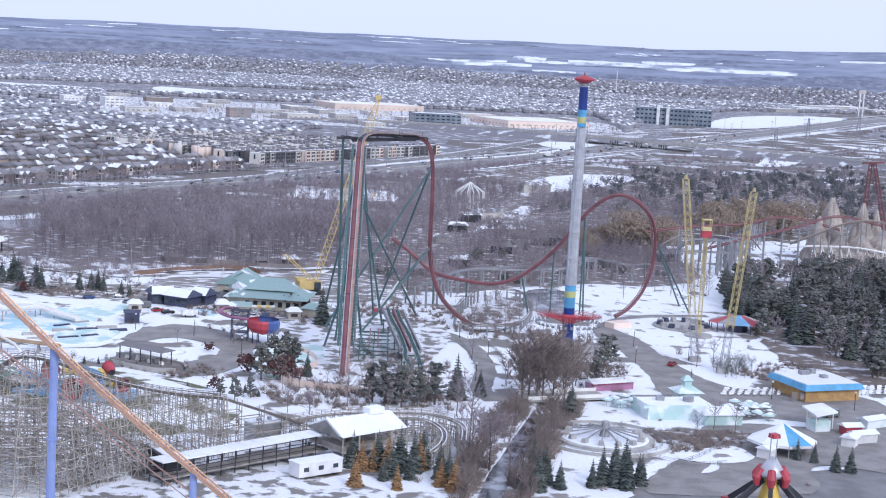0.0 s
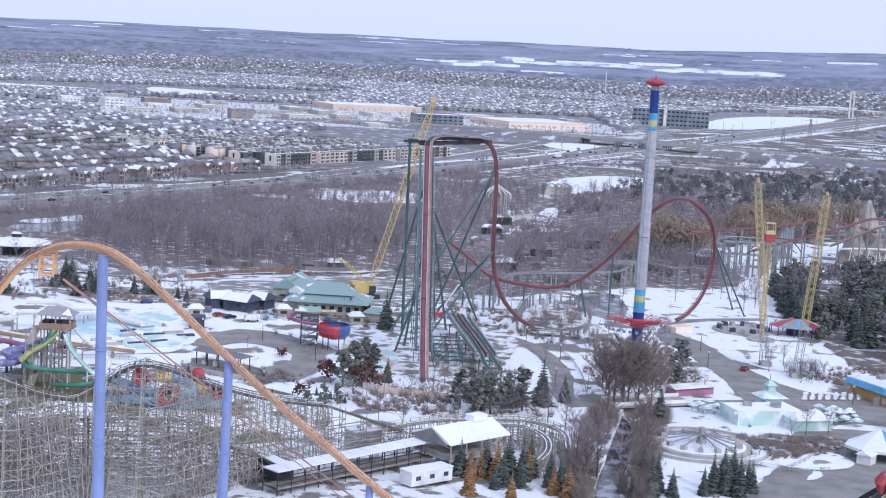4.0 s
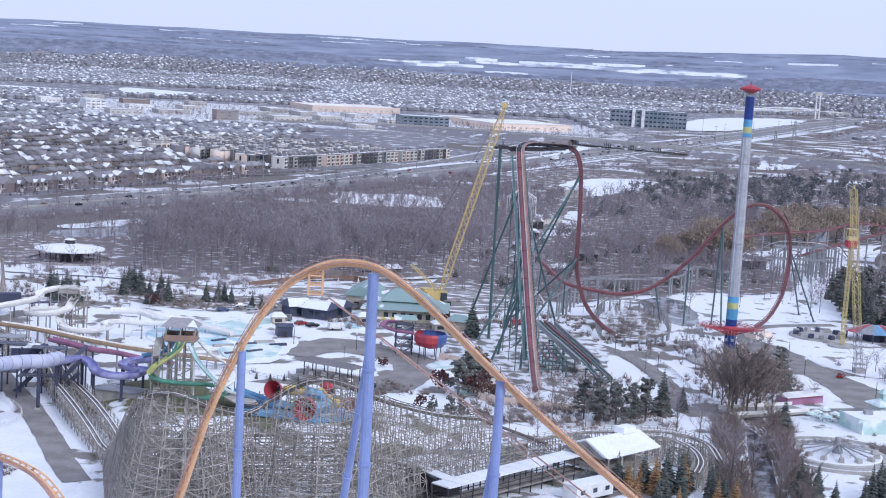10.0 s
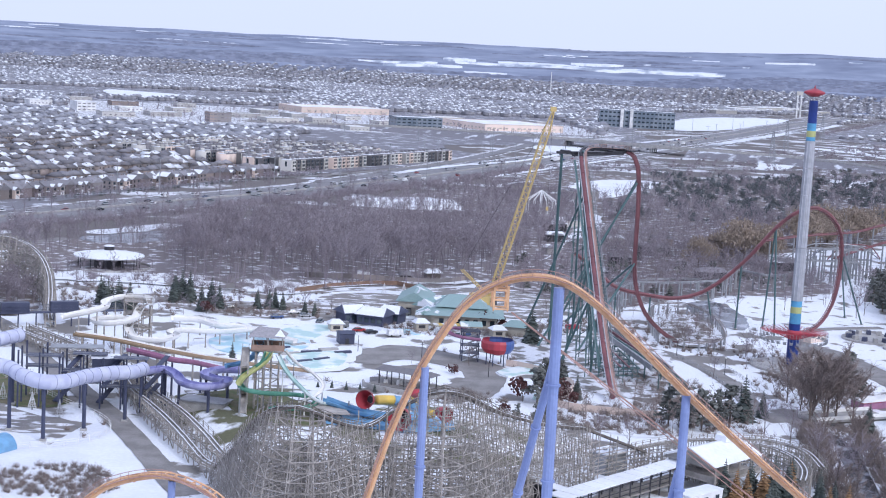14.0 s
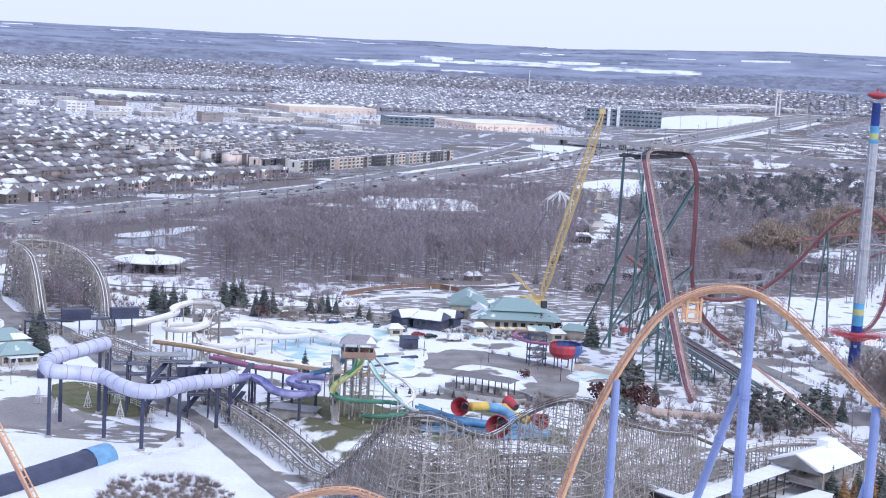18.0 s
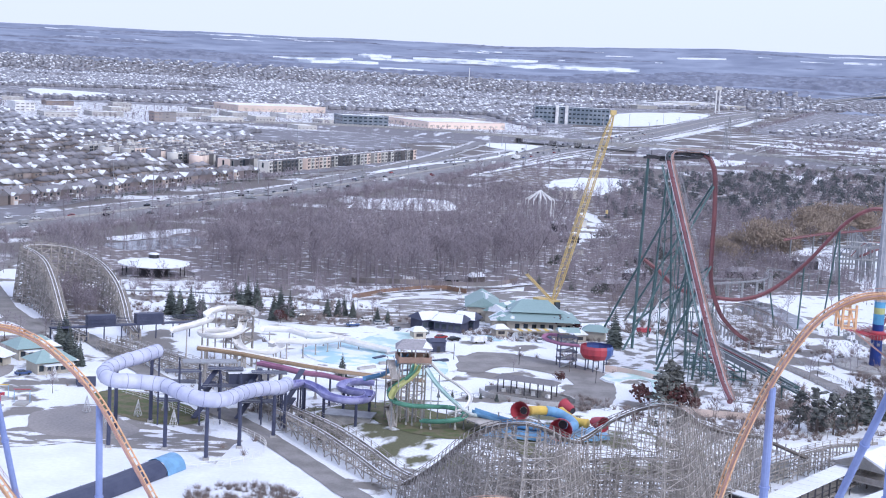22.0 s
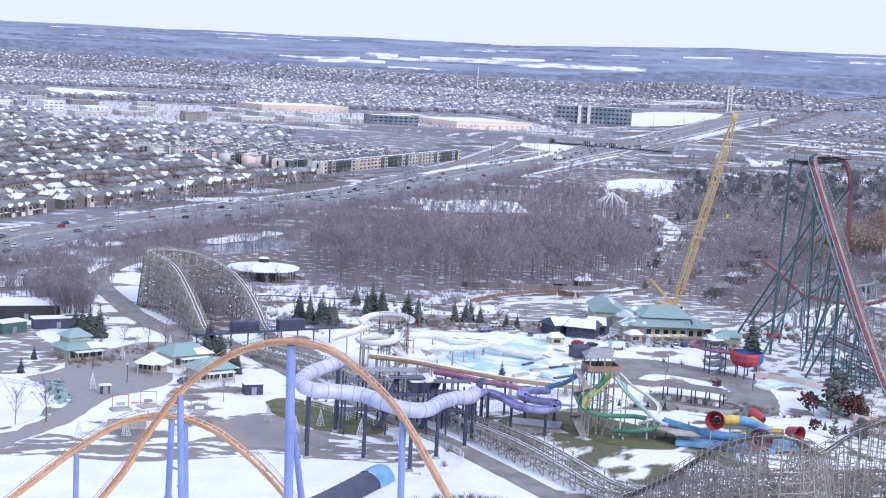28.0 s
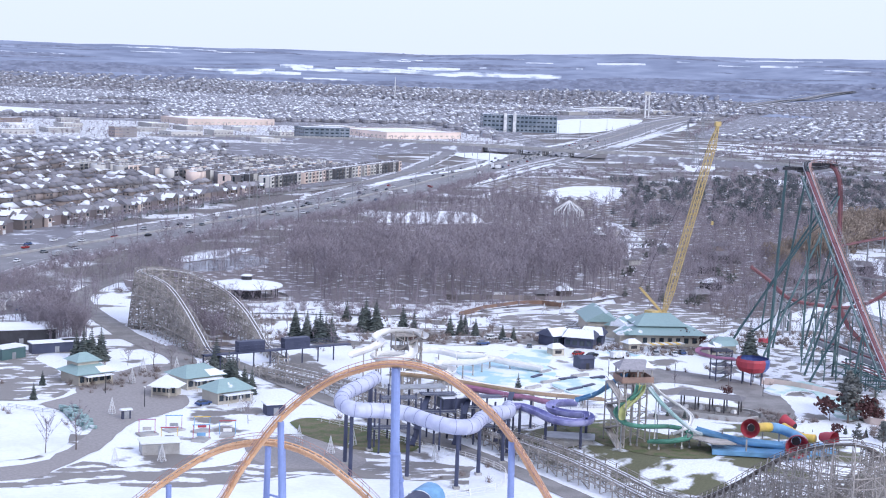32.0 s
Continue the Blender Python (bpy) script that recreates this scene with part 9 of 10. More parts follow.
# ---- slingshot towers, drop tower, stage ----
def lattice(owner, foot, tip, w0, w1, n, material, name="lattice_section", label="", t0=0.0, t1=1.0, chord=0.28, web=0.16):
    foot, tip = Vector(foot), Vector(tip)
    ax = (tip - foot).normalized()
    u = ax.cross(Vector((0, 1, 0))).normalized()
    v = ax.cross(u)
    b = Build()

    def corner(j, a, c):
        t = j / n
        w = w0 + (w1 - w0) * t
        return foot.lerp(tip, t) + u * a * w + v * c * w

    for i in range(round(n * t0), round(n * t1)):
        for a in (-1, 1):
            for c in (-1, 1):
                b.beam(corner(i, a, c), corner(i + 1, a, c), chord)
            b.beam(corner(i, a, -1), corner(i + 1, a, 1), web)
            b.beam(corner(i, a, 1), corner(i + 1, a, -1), web)
            b.beam(corner(i, -1, a), corner(i + 1, 1, a), web)
            b.beam(corner(i, 1, a), corner(i + 1, -1, a), web)
    return part(name, b, material, owner, label)


for foot, tip in (((105.2, 309, 0), (97.4, 308, 60.5)), ((110.8, 292.5, 0), (118.4, 301, 58))):
    sl = thing("slingshot_tower", (foot[0], foot[1], 0), "tall leaning lattice tower, pale below and yellow above", "tower", "slingshot towers")
    lattice(sl, foot, tip, 1.05, 0.95, 24, grey_steel, label="unpainted lower lattice", t1=0.26, chord=0.11, web=0.06)
    lattice(sl, foot, tip, 1.05, 0.95, 24, straw, label="yellow upper lattice", t0=0.26, t1=0.62, chord=0.14, web=0.08)
    lattice(sl, foot, tip, 1.05, 0.95, 24, straw, label="yellow upper lattice", t0=0.62, chord=0.14, web=0.08)
    part("tip", Build().cone(tip, 0.6, 0.4, 1.2, 8), straw, sl)
    part("base_block", Build().box((foot[0], foot[1], 0), (3.4, 3.4, 1.6)), concrete, sl)
drop = thing("drop_tower", (115.5, 356, 0), "slim yellow drop tower with a red gondola near the top", "drop tower")
lattice(drop, (115.5, 356, 0), (115.5, 356, 36.2), 0.62, 0.6, 30, straw, t1=0.5, chord=0.16, web=0.09)
lattice(drop, (115.5, 356, 0), (115.5, 356, 36.2), 0.62, 0.6, 30, straw, t0=0.5, chord=0.16, web=0.09)
part("gondola", Build().box((115.5, 356, 36.2), (3.4, 3.4, 2.4)), scarlet, drop, "scarlet gondola")
part("crown", Build().box((115.5, 356, 38.7), (3.5, 3.5, 1.2), taper=0.8).box((115.5, 356, 42.4), (3.4, 3.4, 0.3)), straw, drop)
for dx in (-1.5, 1.5):
    for dy in (-1.5, 1.5):
        part("crown_post", Build().beam((115.5 + dx, 356 + dy, 39.2), (115.5 + dx, 356 + dy, 42.7), 0.22), straw, drop)
part("base_ring", Build().cone((115.5, 356, 0), 5, 5, 0.8, 28), concrete, drop)
stage = thing("covered_stage", (132, 370, 0), "low round pavilion with red, blue and grey roof sectors", "pavilion")
cx, cy = 133, 372
for k in range(10):
    a0, a1 = math.pi * 2 * k / 10, math.pi * 2 * (k + 1) / 10
    mat = (scarlet, grey_steel, azure, scarlet, concrete)[k % 5]
    part("roof_sector", Build().add([(cx + 11 * math.cos(a0), cy + 9 * math.sin(a0), 3.4), (cx + 11 * math.cos(a1), cy + 9 * math.sin(a1), 3.4), (cx + 2 * math.cos(a1), cy + 2 * math.sin(a1), 6.2), (cx + 2 * math.cos(a0), cy + 2 * math.sin(a0), 6.2)], [(0, 1, 2, 3)]), mat, stage)
    part("post", Build().beam((cx + 10.4 * math.cos(a0), cy + 8.4 * math.sin(a0), 0), (cx + 10.4 * math.cos(a0), cy + 8.4 * math.sin(a0), 3.4), 0.3), navy, stage)
part("core", Build().cone((cx, cy, 0), 4, 4, 5, 14), navy, stage)
scr = thing("ride_ring", (112, 372, 0), "round ride platform with rows of grey cars under snow", "ride")
part("platform", Build().cone((113, 374, 0), 11, 11, 0.8, 28), concrete, scr)
for k in range(14):
    a = 2 * math.pi * k / 14
    part("car", Build().box((113 + 8.5 * math.cos(a), 374 + 8.5 * math.sin(a), 0.8), (2.4, 1.6, 1.5), math.degrees(a), taper=0.85), navy if k % 2 else concrete, scr)

# ---- rock mountain with its white trestles ----
def crag(name, c, r, h, seed, label):
    b = Build()
    rings, cols = 13, 26
    for i in range(rings + 1):
        t = i / rings
        for j in range(cols):
            a = 2 * math.pi * j / cols
            rr = r * ((1 - t) ** 0.95 * 0.92 + 0.06) * (1 + 0.28 * noise.noise((math.cos(a) * 1.7 + seed, math.sin(a) * 1.7, t * 3)) + 0.2 * noise.noise((math.cos(a) * 5 + seed, math.sin(a) * 5, t * 7)))
            b.v.append((c[0] + rr * math.cos(a), c[1] + rr * math.sin(a), h * t - 0.3))
    b.f = [(i * cols + j, i * cols + (j + 1) % cols, (i + 1) * cols + (j + 1) % cols, (i + 1) * cols + j) for i in range(rings) for j in range(cols)]
    b.m = [0] * len(b.f)
    return b


mountain = thing("rock_mountain", (236, 600, 0), "jagged artificial grey-tan rock mountain", "mountain")
for n, (x, y, r, h) in enumerate(((230, 598, 13, 33), (222, 591, 9, 24), (250, 610, 10, 30), (258, 612, 7, 27), (242, 584, 15, 16), (256, 592, 19, 18), (274, 600, 17, 20), (232, 586, 13, 15))):
    part("crag", crag("crag", (x, y), r, h, n * 3.1, ""), rock, mountain)
tres = thing("coaster_trestle", (228, 584, 0), "white coaster trestle in front of the rock mountain", "trestle")
for k in range(9):
    x = 214 + 4.5 * k
    part("strut", Build().beam((x, 574, 0), (x + 2, 576, 9.6), 0.35).beam((x + 4.4, 574, 0), (x + 2, 576, 9.6), 0.35), bone, tres)
part("track_beam", Build().tube(curve([(200, 574, 8), (212, 575, 9.5), (228, 576, 10), (240, 575, 9.8), (254, 574, 8)], 2), 0.5, 6), bone, tres)
for n, (pts, mat) in enumerate((([(150, 520, 12), (175, 540, 16), (205, 560, 21), (226, 575, 25), (250, 585, 21), (275, 590, 15)], red_steel), ([(128, 560, 14), (150, 565, 17), (180, 575, 19), (205, 590, 22), (232, 588, 17)], red_steel),
                               ([(200, 560, 12), (215, 566, 17), (230, 572, 22), (248, 580, 23), (268, 585, 17)], brick_wall))):
    co = thing("suspended_coaster", (pts[2][0], pts[2][1], 0), "thin dark red coaster track on grey columns behind the park", "roller coaster", "background coaster tracks")
    line = curve(pts, 2)
    part("track", Build().tube(line, 0.42, 6).tube([p + Vector((0, 0, 0.7)) for p in line], 0.2, 5), mat, co)
    for p in line[3::6]:
        part("column", Build().cone((p.x, p.y, 0), 0.45, 0.4, p.z, 8), grey_steel, co)
pyl = thing("coaster_tower", (292, 720, 0), "dark red lattice coaster tower behind the mountain", "tower")
lattice(pyl, (284, 720, 0), (286, 720, 45), 1.2, 0.8, 14, red_steel)
lattice(pyl, (299, 720, 0), (288, 720, 45), 1.2, 0.8, 14, red_steel)
part("crosspiece", Build().beam((281, 720, 44), (294, 720, 45), 1.2), red_steel, pyl)
part("brace", Build().beam((285, 720, 20), (294, 720, 20), 0.5).beam((285, 720, 32), (291, 720, 32), 0.5), red_steel, pyl)

# blue-grey coaster frames beyond the swing tower, and low tracks
for n, (x, y, w, h) in enumerate(((150, 520, 24, 18), (168, 540, 14, 16))):
    fr = thing("family_coaster", (x, y, 0), "blue-grey steel frame carrying a coaster track", "roller coaster", "low coaster tracks")
    for k in range(5):
        for dy in (-2, 2):
            part("column", Build().cone((x - w / 2 + w * k / 4, y + dy, 0), 0.45, 0.4, h - abs(k - 2), 8), grey_steel, fr)
    for z in (h * 0.6, h - 1.5):
        part("beam", Build().beam((x - w / 2, y - 2, z), (x + w / 2, y - 2, z), 0.5).beam((x - w / 2, y + 2, z), (x + w / 2, y + 2, z), 0.5), grey_steel, fr)
    part("track", Build().tube(curve([(x - w, y, h - 7), (x - w / 2, y, h), (x, y, h + 0.8), (x + w / 2, y, h), (x + w, y + 5, h - 6)], 2), 0.26, 6), red_steel if n == 1 else grey_steel, fr)
for n, (pts, gap, pair) in enumerate((([(28, 343, 3.6), (38, 339, 3.4), (51, 353, 3.2), (58, 390, 3.6), (54, 416, 4.4), (39, 409, 5.0), (30, 378, 4.6), (27, 352, 4.2)], 3, 0), ([(14, 384, 9), (20, 396, 9.5), (31, 428, 9), (41, 442, 8.6), (56, 448, 8.2), (70, 456, 8), (82, 464, 8.4), (94, 490, 9), (108, 484, 8), (121, 498, 7)], 3, 1.3),
                                     ([(136, 512, 13), (146, 528, 15), (158, 530, 16), (170, 556, 15.5), (180, 584, 14.6), (194, 620, 14), (208, 660, 12)], 4, 1.5), ([(24, 440, 6), (40, 458, 6.5), (60, 468, 7), (76, 478, 6)], 4, 0))):
    low = thing("family_coaster", (pts[1][0], pts[1][1], 0), "low grey coaster track on many posts", "roller coaster", "low coaster tracks")
    line = curve(pts, 1.5)
    part("track", Build().tube([p + Vector((0.5, 0, 0)) for p in line], 0.16, 5).tube([p - Vector((0.5, 0, 0)) for p in line], 0.13, 5).tube([p - Vector((0, 0, 0.5)) for p in line], 0.2, 5), (brick_wall, grey_steel, navy, grey_steel)[n], low)
    for k, p in enumerate(line[1::gap]):
        side = (k % 2 * 2 - 1) * pair
        part("post", Build().cone((p.x + side, p.y, 0), 0.4, 0.34, p.z - 0.4, 6), grey_steel, low)
ISLAND = [(32, 348), (40, 344), (50, 358), (55, 388), (51, 408), (41, 402), (34, 376)]
patch("ground_bed", ISLAND, 0.1, snow_worn, "snowy brown planting bed inside the low coaster ring", 0.8, 3, 101)
many("island_brush", BUSH, rows_of(scatter(ISLAND, 70, 171), 172, 0.5, 0.95), brush, "brown leafless bushes inside the low coaster ring", "bushes")
RIDE_SIDE = [(10, 400), (30, 436), (60, 462), (96, 500), (130, 530), (150, 590), (120, 600), (80, 540), (40, 490), (4, 440)]
many("ride_trees", LITE, rows_of(scatter(RIDE_SIDE, 190, 173), 174, 0.4, 0.75), twig, "leafless trees between the coaster tracks", "trees")
many("mountain_evergreens", FAR_PINE, rows_of(scatter([(165, 520), (200, 546), (214, 566), (262, 570), (280, 540), (230, 520), (196, 500)], 110, 183, 3), 184, 0.5, 0.95), pine, "dark evergreens below the rock mountain", "trees")
many("tower_hedge", BUSH, rows_of(scatter([(109, 302), (107, 286), (112, 281), (119, 288), (123, 300), (119, 310)], 60, 181), 182, 0.5, 0.75), pine, "dark evergreen hedge below the slingshot tower", "hedge")
many("ride_brush", BUSH, rows_of(scatter(RIDE_SIDE, 260, 175), 176, 0.4, 0.8), brush, "brown brush between the coaster tracks", "bushes")
car_top = thing("wave_swinger", (52, 760, 0), "white umbrella-ribbed swing carousel among the trees", "carousel")
part("mast", Build().cone((52, 760, 0), 1.2, 0.8, 15, 10), white_wall, car_top)
for k in range(14):
    a = 2 * math.pi * k / 14
    part("rib", Build().beam((52, 760, 17), (52 + 9 * math.cos(a), 760 + 9 * math.sin(a), 11), 0.5).beam((52 + 9 * math.cos(a), 760 + 9 * math.sin(a), 11), (52 + 9 * math.cos(a), 760 + 9 * math.sin(a), 0), 0.3), white_wall, car_top)
for x, y, w, h, mat, turn in ((49, 690, 16, 6, navy, 15), (62, 720, 22, 5, roof_white, 20), (40, 640, 14, 5, navy, 10), (70, 640, 18, 5, concrete, 30), (84, 600, 20, 6, navy, 15), (98, 640, 16, 6, brick_wall, 10), (-40, 486, 9, 3.4, brick_wall, 20), (-52, 478, 7, 3, navy, 5), (120, 600, 20, 6, cream, 20), (140, 560, 16, 6, navy, 12), (92, 520, 18, 5, navy, 8), (104, 900, 30, 8, roof_white, 25), (36, 505, 14, 5, navy, 35), (16, 470, 12, 5, brick_wall, 20), (30, 590, 12, 4, concrete, 25), (58, 560, 14, 5, navy, 0)):
    bl = thing("park_building", (x, y, 0), "low park building with a snow-covered pitched roof", "building", "low park buildings")
    w, h = w * 0.72, h * 0.75
    part("wall", Build().box((x, y, 0), (w, w * 0.55, h), turn), {navy: dark_steel, roof_white: pale_wall}.get(mat, mat), bl)
    part("roof", Build().gable((x, y, h), (w, w * 0.55), 1.8, turn, hip=1.6, over=0.8), roof_snow if (x + y) % 3 else shingle, bl)


# ---- trees in the park, one by one ----
def plant(name, crown, trunk_h, trunk_r, material, label, category, group):
    ob = thing(name, (0, 0, 0), label, category, group)
    part("trunk", Build().tube([(0, 0, -0.2), (0.05, 0, trunk_h * 0.5), (0, 0, trunk_h)], [trunk_r, trunk_r * 0.7, trunk_r * 0.3], 7), bark, ob)
    part("crown", crown, material, ob)
    return ob


def grow(kinds, spots, unit_h, seed=0):
    rng = random.Random(seed)
    used = set()
    for n, (x, y, h) in enumerate(spots):
        src = kinds[n % len(kinds)]
        k = h / unit_h
        ob = copy_thing(src, pose(x, y, 0, 0, 0, rng.uniform(0, 360)))
        ob.scale = (k * rng.uniform(0.9, 1.15), k * rng.uniform(0.9, 1.15), k)


def retire(kinds):
    for ob in kinds:
        for o in (*ob.children, ob):
            bpy.data.objects.remove(o)


def ragged(h, seed):
    """A pine's crown: uneven boughs with gaps between them, each ending in tufts of needles."""
    rng = random.Random(seed)
    b = Build()
    for k in range(46):
        t = rng.uniform(0.18, 1.0)
        a = rng.uniform(0, 2 * math.pi)
        reach = h * 0.34 * (1.12 - t) ** 0.6 * rng.uniform(0.5, 1.15)
        z = h * t
        for j in range(5):
            f = 0.35 + 0.65 * j / 4
            p = Vector((math.cos(a) * reach * f + rng.gauss(0, 0.12), math.sin(a) * reach * f + rng.gauss(0, 0.12), z + reach * 0.18 * f + rng.gauss(0, 0.15)))
            s = h * rng.uniform(0.035, 0.06)
            x, y = Vector((rng.gauss(0, 1), rng.gauss(0, 1), rng.gauss(0, 0.4))).normalized() * s * 1.3, Vector((rng.gauss(0, 1), rng.gauss(0, 1), rng.gauss(0, 0.4))).normalized() * s * 1.3
            up = Vector((0, 0, s * 0.6))
            b.add([p + x, p + y, p - x, p - y, p + up, p - up], [(0, 1, 4), (1, 2, 4), (2, 3, 4), (3, 0, 4), (1, 0, 5), (2, 1, 5), (3, 2, 5), (0, 3, 5)])
    return b


spruces = [plant("spruce_tree", spruce(10, 100 + s, 0.25, 17), 9.4, 0.22, needle, "dark green spruce standing in the snow", "tree", "spruces") for s in range(5)]
grow(spruces, [(-201.6, 334, 10.5), (-199.4, 318, 9), (-203, 326, 9), (-199, 311, 9.4), (-198.5, 307.7, 8.8), (-196.6, 301.4, 8), (-195, 296.8, 8.1), (-168.7, 392.4, 9.6), (-165.3, 390.4, 8), (-162, 388.4, 8.8), (-159, 384.3, 8.5), (-241.3, 348, 11.6), (-238.9, 347.7, 11), (-236, 348.8, 11), (-243.5, 350, 10), (-169.2, 388, 11), (-166, 382, 11), (-162, 379, 12), (-158, 379, 10), (-255.5, 293.4, 5), (-253.3, 311.9, 4.5),
               (-119.1, 284.5, 8), (-19.7, 342.5, 13.6), (-20.1, 256.5, 8), (-96.1, 382.5, 5.9), (-92.6, 380.5, 5.7)], 10, 1)
grow(spruces, [(-144.9, 422.8, 8), (-141.2, 404.5, 12), (-138.2, 400.3, 12), (-144, 398, 10), (-133, 381.8, 10), (-130, 393, 11), (-127, 388, 10), (-113.2, 390.7, 8), (-109, 392, 8), (-106.8, 394.1, 8), (-104, 390, 7), (23.1, 236.2, 13.3), (30.1, 241.6, 8.1), (-4.2, 160.1, 9), (1.7, 159.5, 9.5), (6.8, 158.4, 11), (10, 158, 10), (12.3, 162.5, 10), (17.8, 149.7, 8), (16, 154, 9), (5, 153, 9),
               (38, 147, 10.5), (34.4, 148, 7), (43.3, 149.4, 7), (38, 158, 10), (40.4, 153, 9.5), (41, 163, 7), (54.3, 224, 9.5), (53.8, 155, 9.5), (56.9, 153.6, 9), (59.3, 152.2, 10), (60.3, 163, 9.5), (57.3, 159.3, 10), (63, 155.5, 8), (51, 152, 7), (63, 159.3, 7), (114.7, 176.4, 7.1), (118.2, 175.5, 6.8), (111.3, 183.7, 5.8), (107.5, 185.7, 5.8), (9, 152, 7), (3, 150, 6.4)], 10, 2)
grow(spruces, [(-90, 262, 2.4), (-86, 260, 2.6), (-82, 261, 2.2), (-78, 258, 2.8), (-94, 262, 2.2), (-70, 256, 2.4), (-40, 236, 2.6), (-36, 232, 2.8), (-52, 232, 2.6), (-32, 228, 2.4)], 10, 3)
pines = [plant("pine_tree", ragged(10, 130 + s), 8.4, 0.25, pine, "broad dark green pine with a ragged crown", "tree", "pines") for s in range(4)]
grow(pines, [(-27.1, 259.9, 12.2), (-0.5, 227, 10.9), (2.9, 223.1, 12.7), (7.5, 222.7, 11.8), (11.9, 224.8, 10.9), (16.8, 228.3, 11.5), (-29.5, 252.5, 12.4), (-32.9, 248.2, 11.4), (-24.2, 261.2, 10.4), (-37.7, 220, 6.9), (-42.1, 225.6, 5.4), (66, 262, 9), (60, 284, 9), (72, 288, 11), (76, 300, 9), (-34, 226, 6)], 10, 4)
stand = scatter([(138, 395), (160, 430), (196, 500), (236, 515), (240, 440), (215, 370), (186, 318), (160, 285), (138, 300), (134, 340)], 92, 41, 4.0)
rng = random.Random(9)
stand_spots = [(float(x), float(y), rng.uniform(9, 16)) for x, y in stand if not (130 < x < 146 and y < 345)]
stand_spots += [(float(x), float(y), rng.uniform(10, 15)) for x, y in scatter([(136, 384), (146, 392), (166, 470), (178, 500), (150, 486), (140, 430)], 30, 42, 4.0)]
stand_spots += [(float(x), float(y), rng.uniform(9, 15)) for x, y in scatter([(146, 330), (150, 400), (196, 500), (236, 515), (240, 440), (215, 370), (186, 318), (160, 285)], 70, 43, 3.6)]
grow(pines + spruces, stand_spots, 10, 5)
larches = [plant("larch_tree", spruce(8, 150 + s, 0.26, 15), 7.6, 0.16, larch, "orange-brown larch in autumn needles", "tree", "larches") for s in range(2)]
grow(larches, [(-2, 158, 7.5), (4, 157, 9.6), (11.2, 160, 9), (19, 144, 8.5), (-3.3, 144, 8), (6.1, 143, 6), (16, 147.5, 7), (0.6, 158.6, 7)], 8, 6)
willows = [plant("willow_tree", leafy(20, 18, 160 + s, 2400, 0.5, 0.026), 14, 0.6, willow, "golden-brown willow with a drooping crown", "tree", "willows") for s in range(3)]
grow(willows, [(124, 575, 21), (146, 606, 15), (178, 657, 19), (196, 668, 16), (206, 685, 20), (226, 690, 17), (240, 712, 19), (262, 716, 17), (96, 556, 12), (112, 590, 13)], 20, 7)
reds = [plant("maroon_tree", leafy(6, 5.5, 170 + s, 170, 0, 0.09), 4, 0.14, maroon, "small maroon-leaved ornamental tree", "tree", "maroon trees") for s in range(2)]
grow(reds, [(-28, 252.3, 8.1), (-45.1, 232.7, 3.5), (-34, 372.5, 6), (-31, 369.5, 5.4), (-27.5, 369, 5.2), (-36.5, 252, 6), (-24, 250, 4.4), (-131, 376, 4), (-52, 287, 3)], 6, 8)
bares = []
for s in range(5):
    ob = thing("bare_tree", (0, 0, 0), "leafless grey-brown tree in the snow", "tree", "bare trees")
    full = bare_tree(10, 180 + s, 0.5, 260, trunk=0.17, fine=0.045)
    k = 0
    stem, tops = Build(), Build()
    stem.add(full.v[:20], [f for f in full.f[:15]])
    tops.v, tops.f, tops.m = full.v, full.f[15:], [0] * len(full.f[15:])
    part("trunk", stem, bark, ob)
    part("crown", tops, twig, ob)
    bares.append(ob)
grow(bares, [(25.6, 204, 11.9), (25.1, 181.9, 11.3), (22.4, 215.4, 10.7), (22.5, 161.7, 13.4), (28, 162.5, 13.4), (32, 153.9, 13.1), (-16.7, 202.5, 7.5), (-22.8, 210.7, 6.8), (18.2, 197.1, 5.9), (16.4, 202.7, 6), (99.9, 436, 9.3), (125.3, 422.7, 10.3), (131.9, 431.5, 10.5), (30.3, 293.3, 7.3),
              (157.3, 439.1, 16.5), (-244.6, 235.9, 9.8), (-251.8, 233.1, 9), (-200.2, 260.5, 6.1), (-228.2, 340.6, 5.4), (-220.5, 336.5, 8), (-215.5, 332.3, 7.9), (-208.2, 341.7, 7.2), (-178.1, 357.9, 7.5), (-46, 300, 6), (-64, 300, 4), (60, 392, 8), (52, 372, 7), (48, 380, 6), (76, 424, 8), (108, 320, 7), (112, 312, 7), (104, 300, 8), (92, 214, 8), (97, 210, 8), (86, 206, 6), (40, 330, 7), (36, 345, 7), (-120, 400, 6), (-110, 410, 6), (-96, 396, 6), (-86, 396, 5)], 10, 9)
thickets = []
for s in range(3):
    ob = thing("thicket_tree", (0, 0, 0), "dense reddish-brown leafless willow beside the creek", "tree", "creekside trees")
    full = bare_tree(12, 190 + s, 0.58, 1250, trunk=0.26, low=0.15, fine=0.06)
    stem, tops = Build(), Build()
    stem.add(full.v[:20], full.f[:15])
    tops.v, tops.f, tops.m = full.v, full.f[15:], [0] * len(full.f[15:])
    part("trunk", stem, bark, ob)
    part("crown", tops, brush, ob)
    thickets.append(ob)
grow(thickets, [(45.9, 235.8, 18.4), (41.7, 235, 15.2), (50.9, 240.1, 14.6), (53.5, 233.9, 12.8), (42.3, 245.4, 11.5), (47.6, 238, 16.5), (44, 240, 15), (48, 250, 14), (55, 250, 13), (44, 262, 12), (52, 268, 13), (60, 276, 11), (56, 288, 10), (60, 262, 10)], 12, 10)
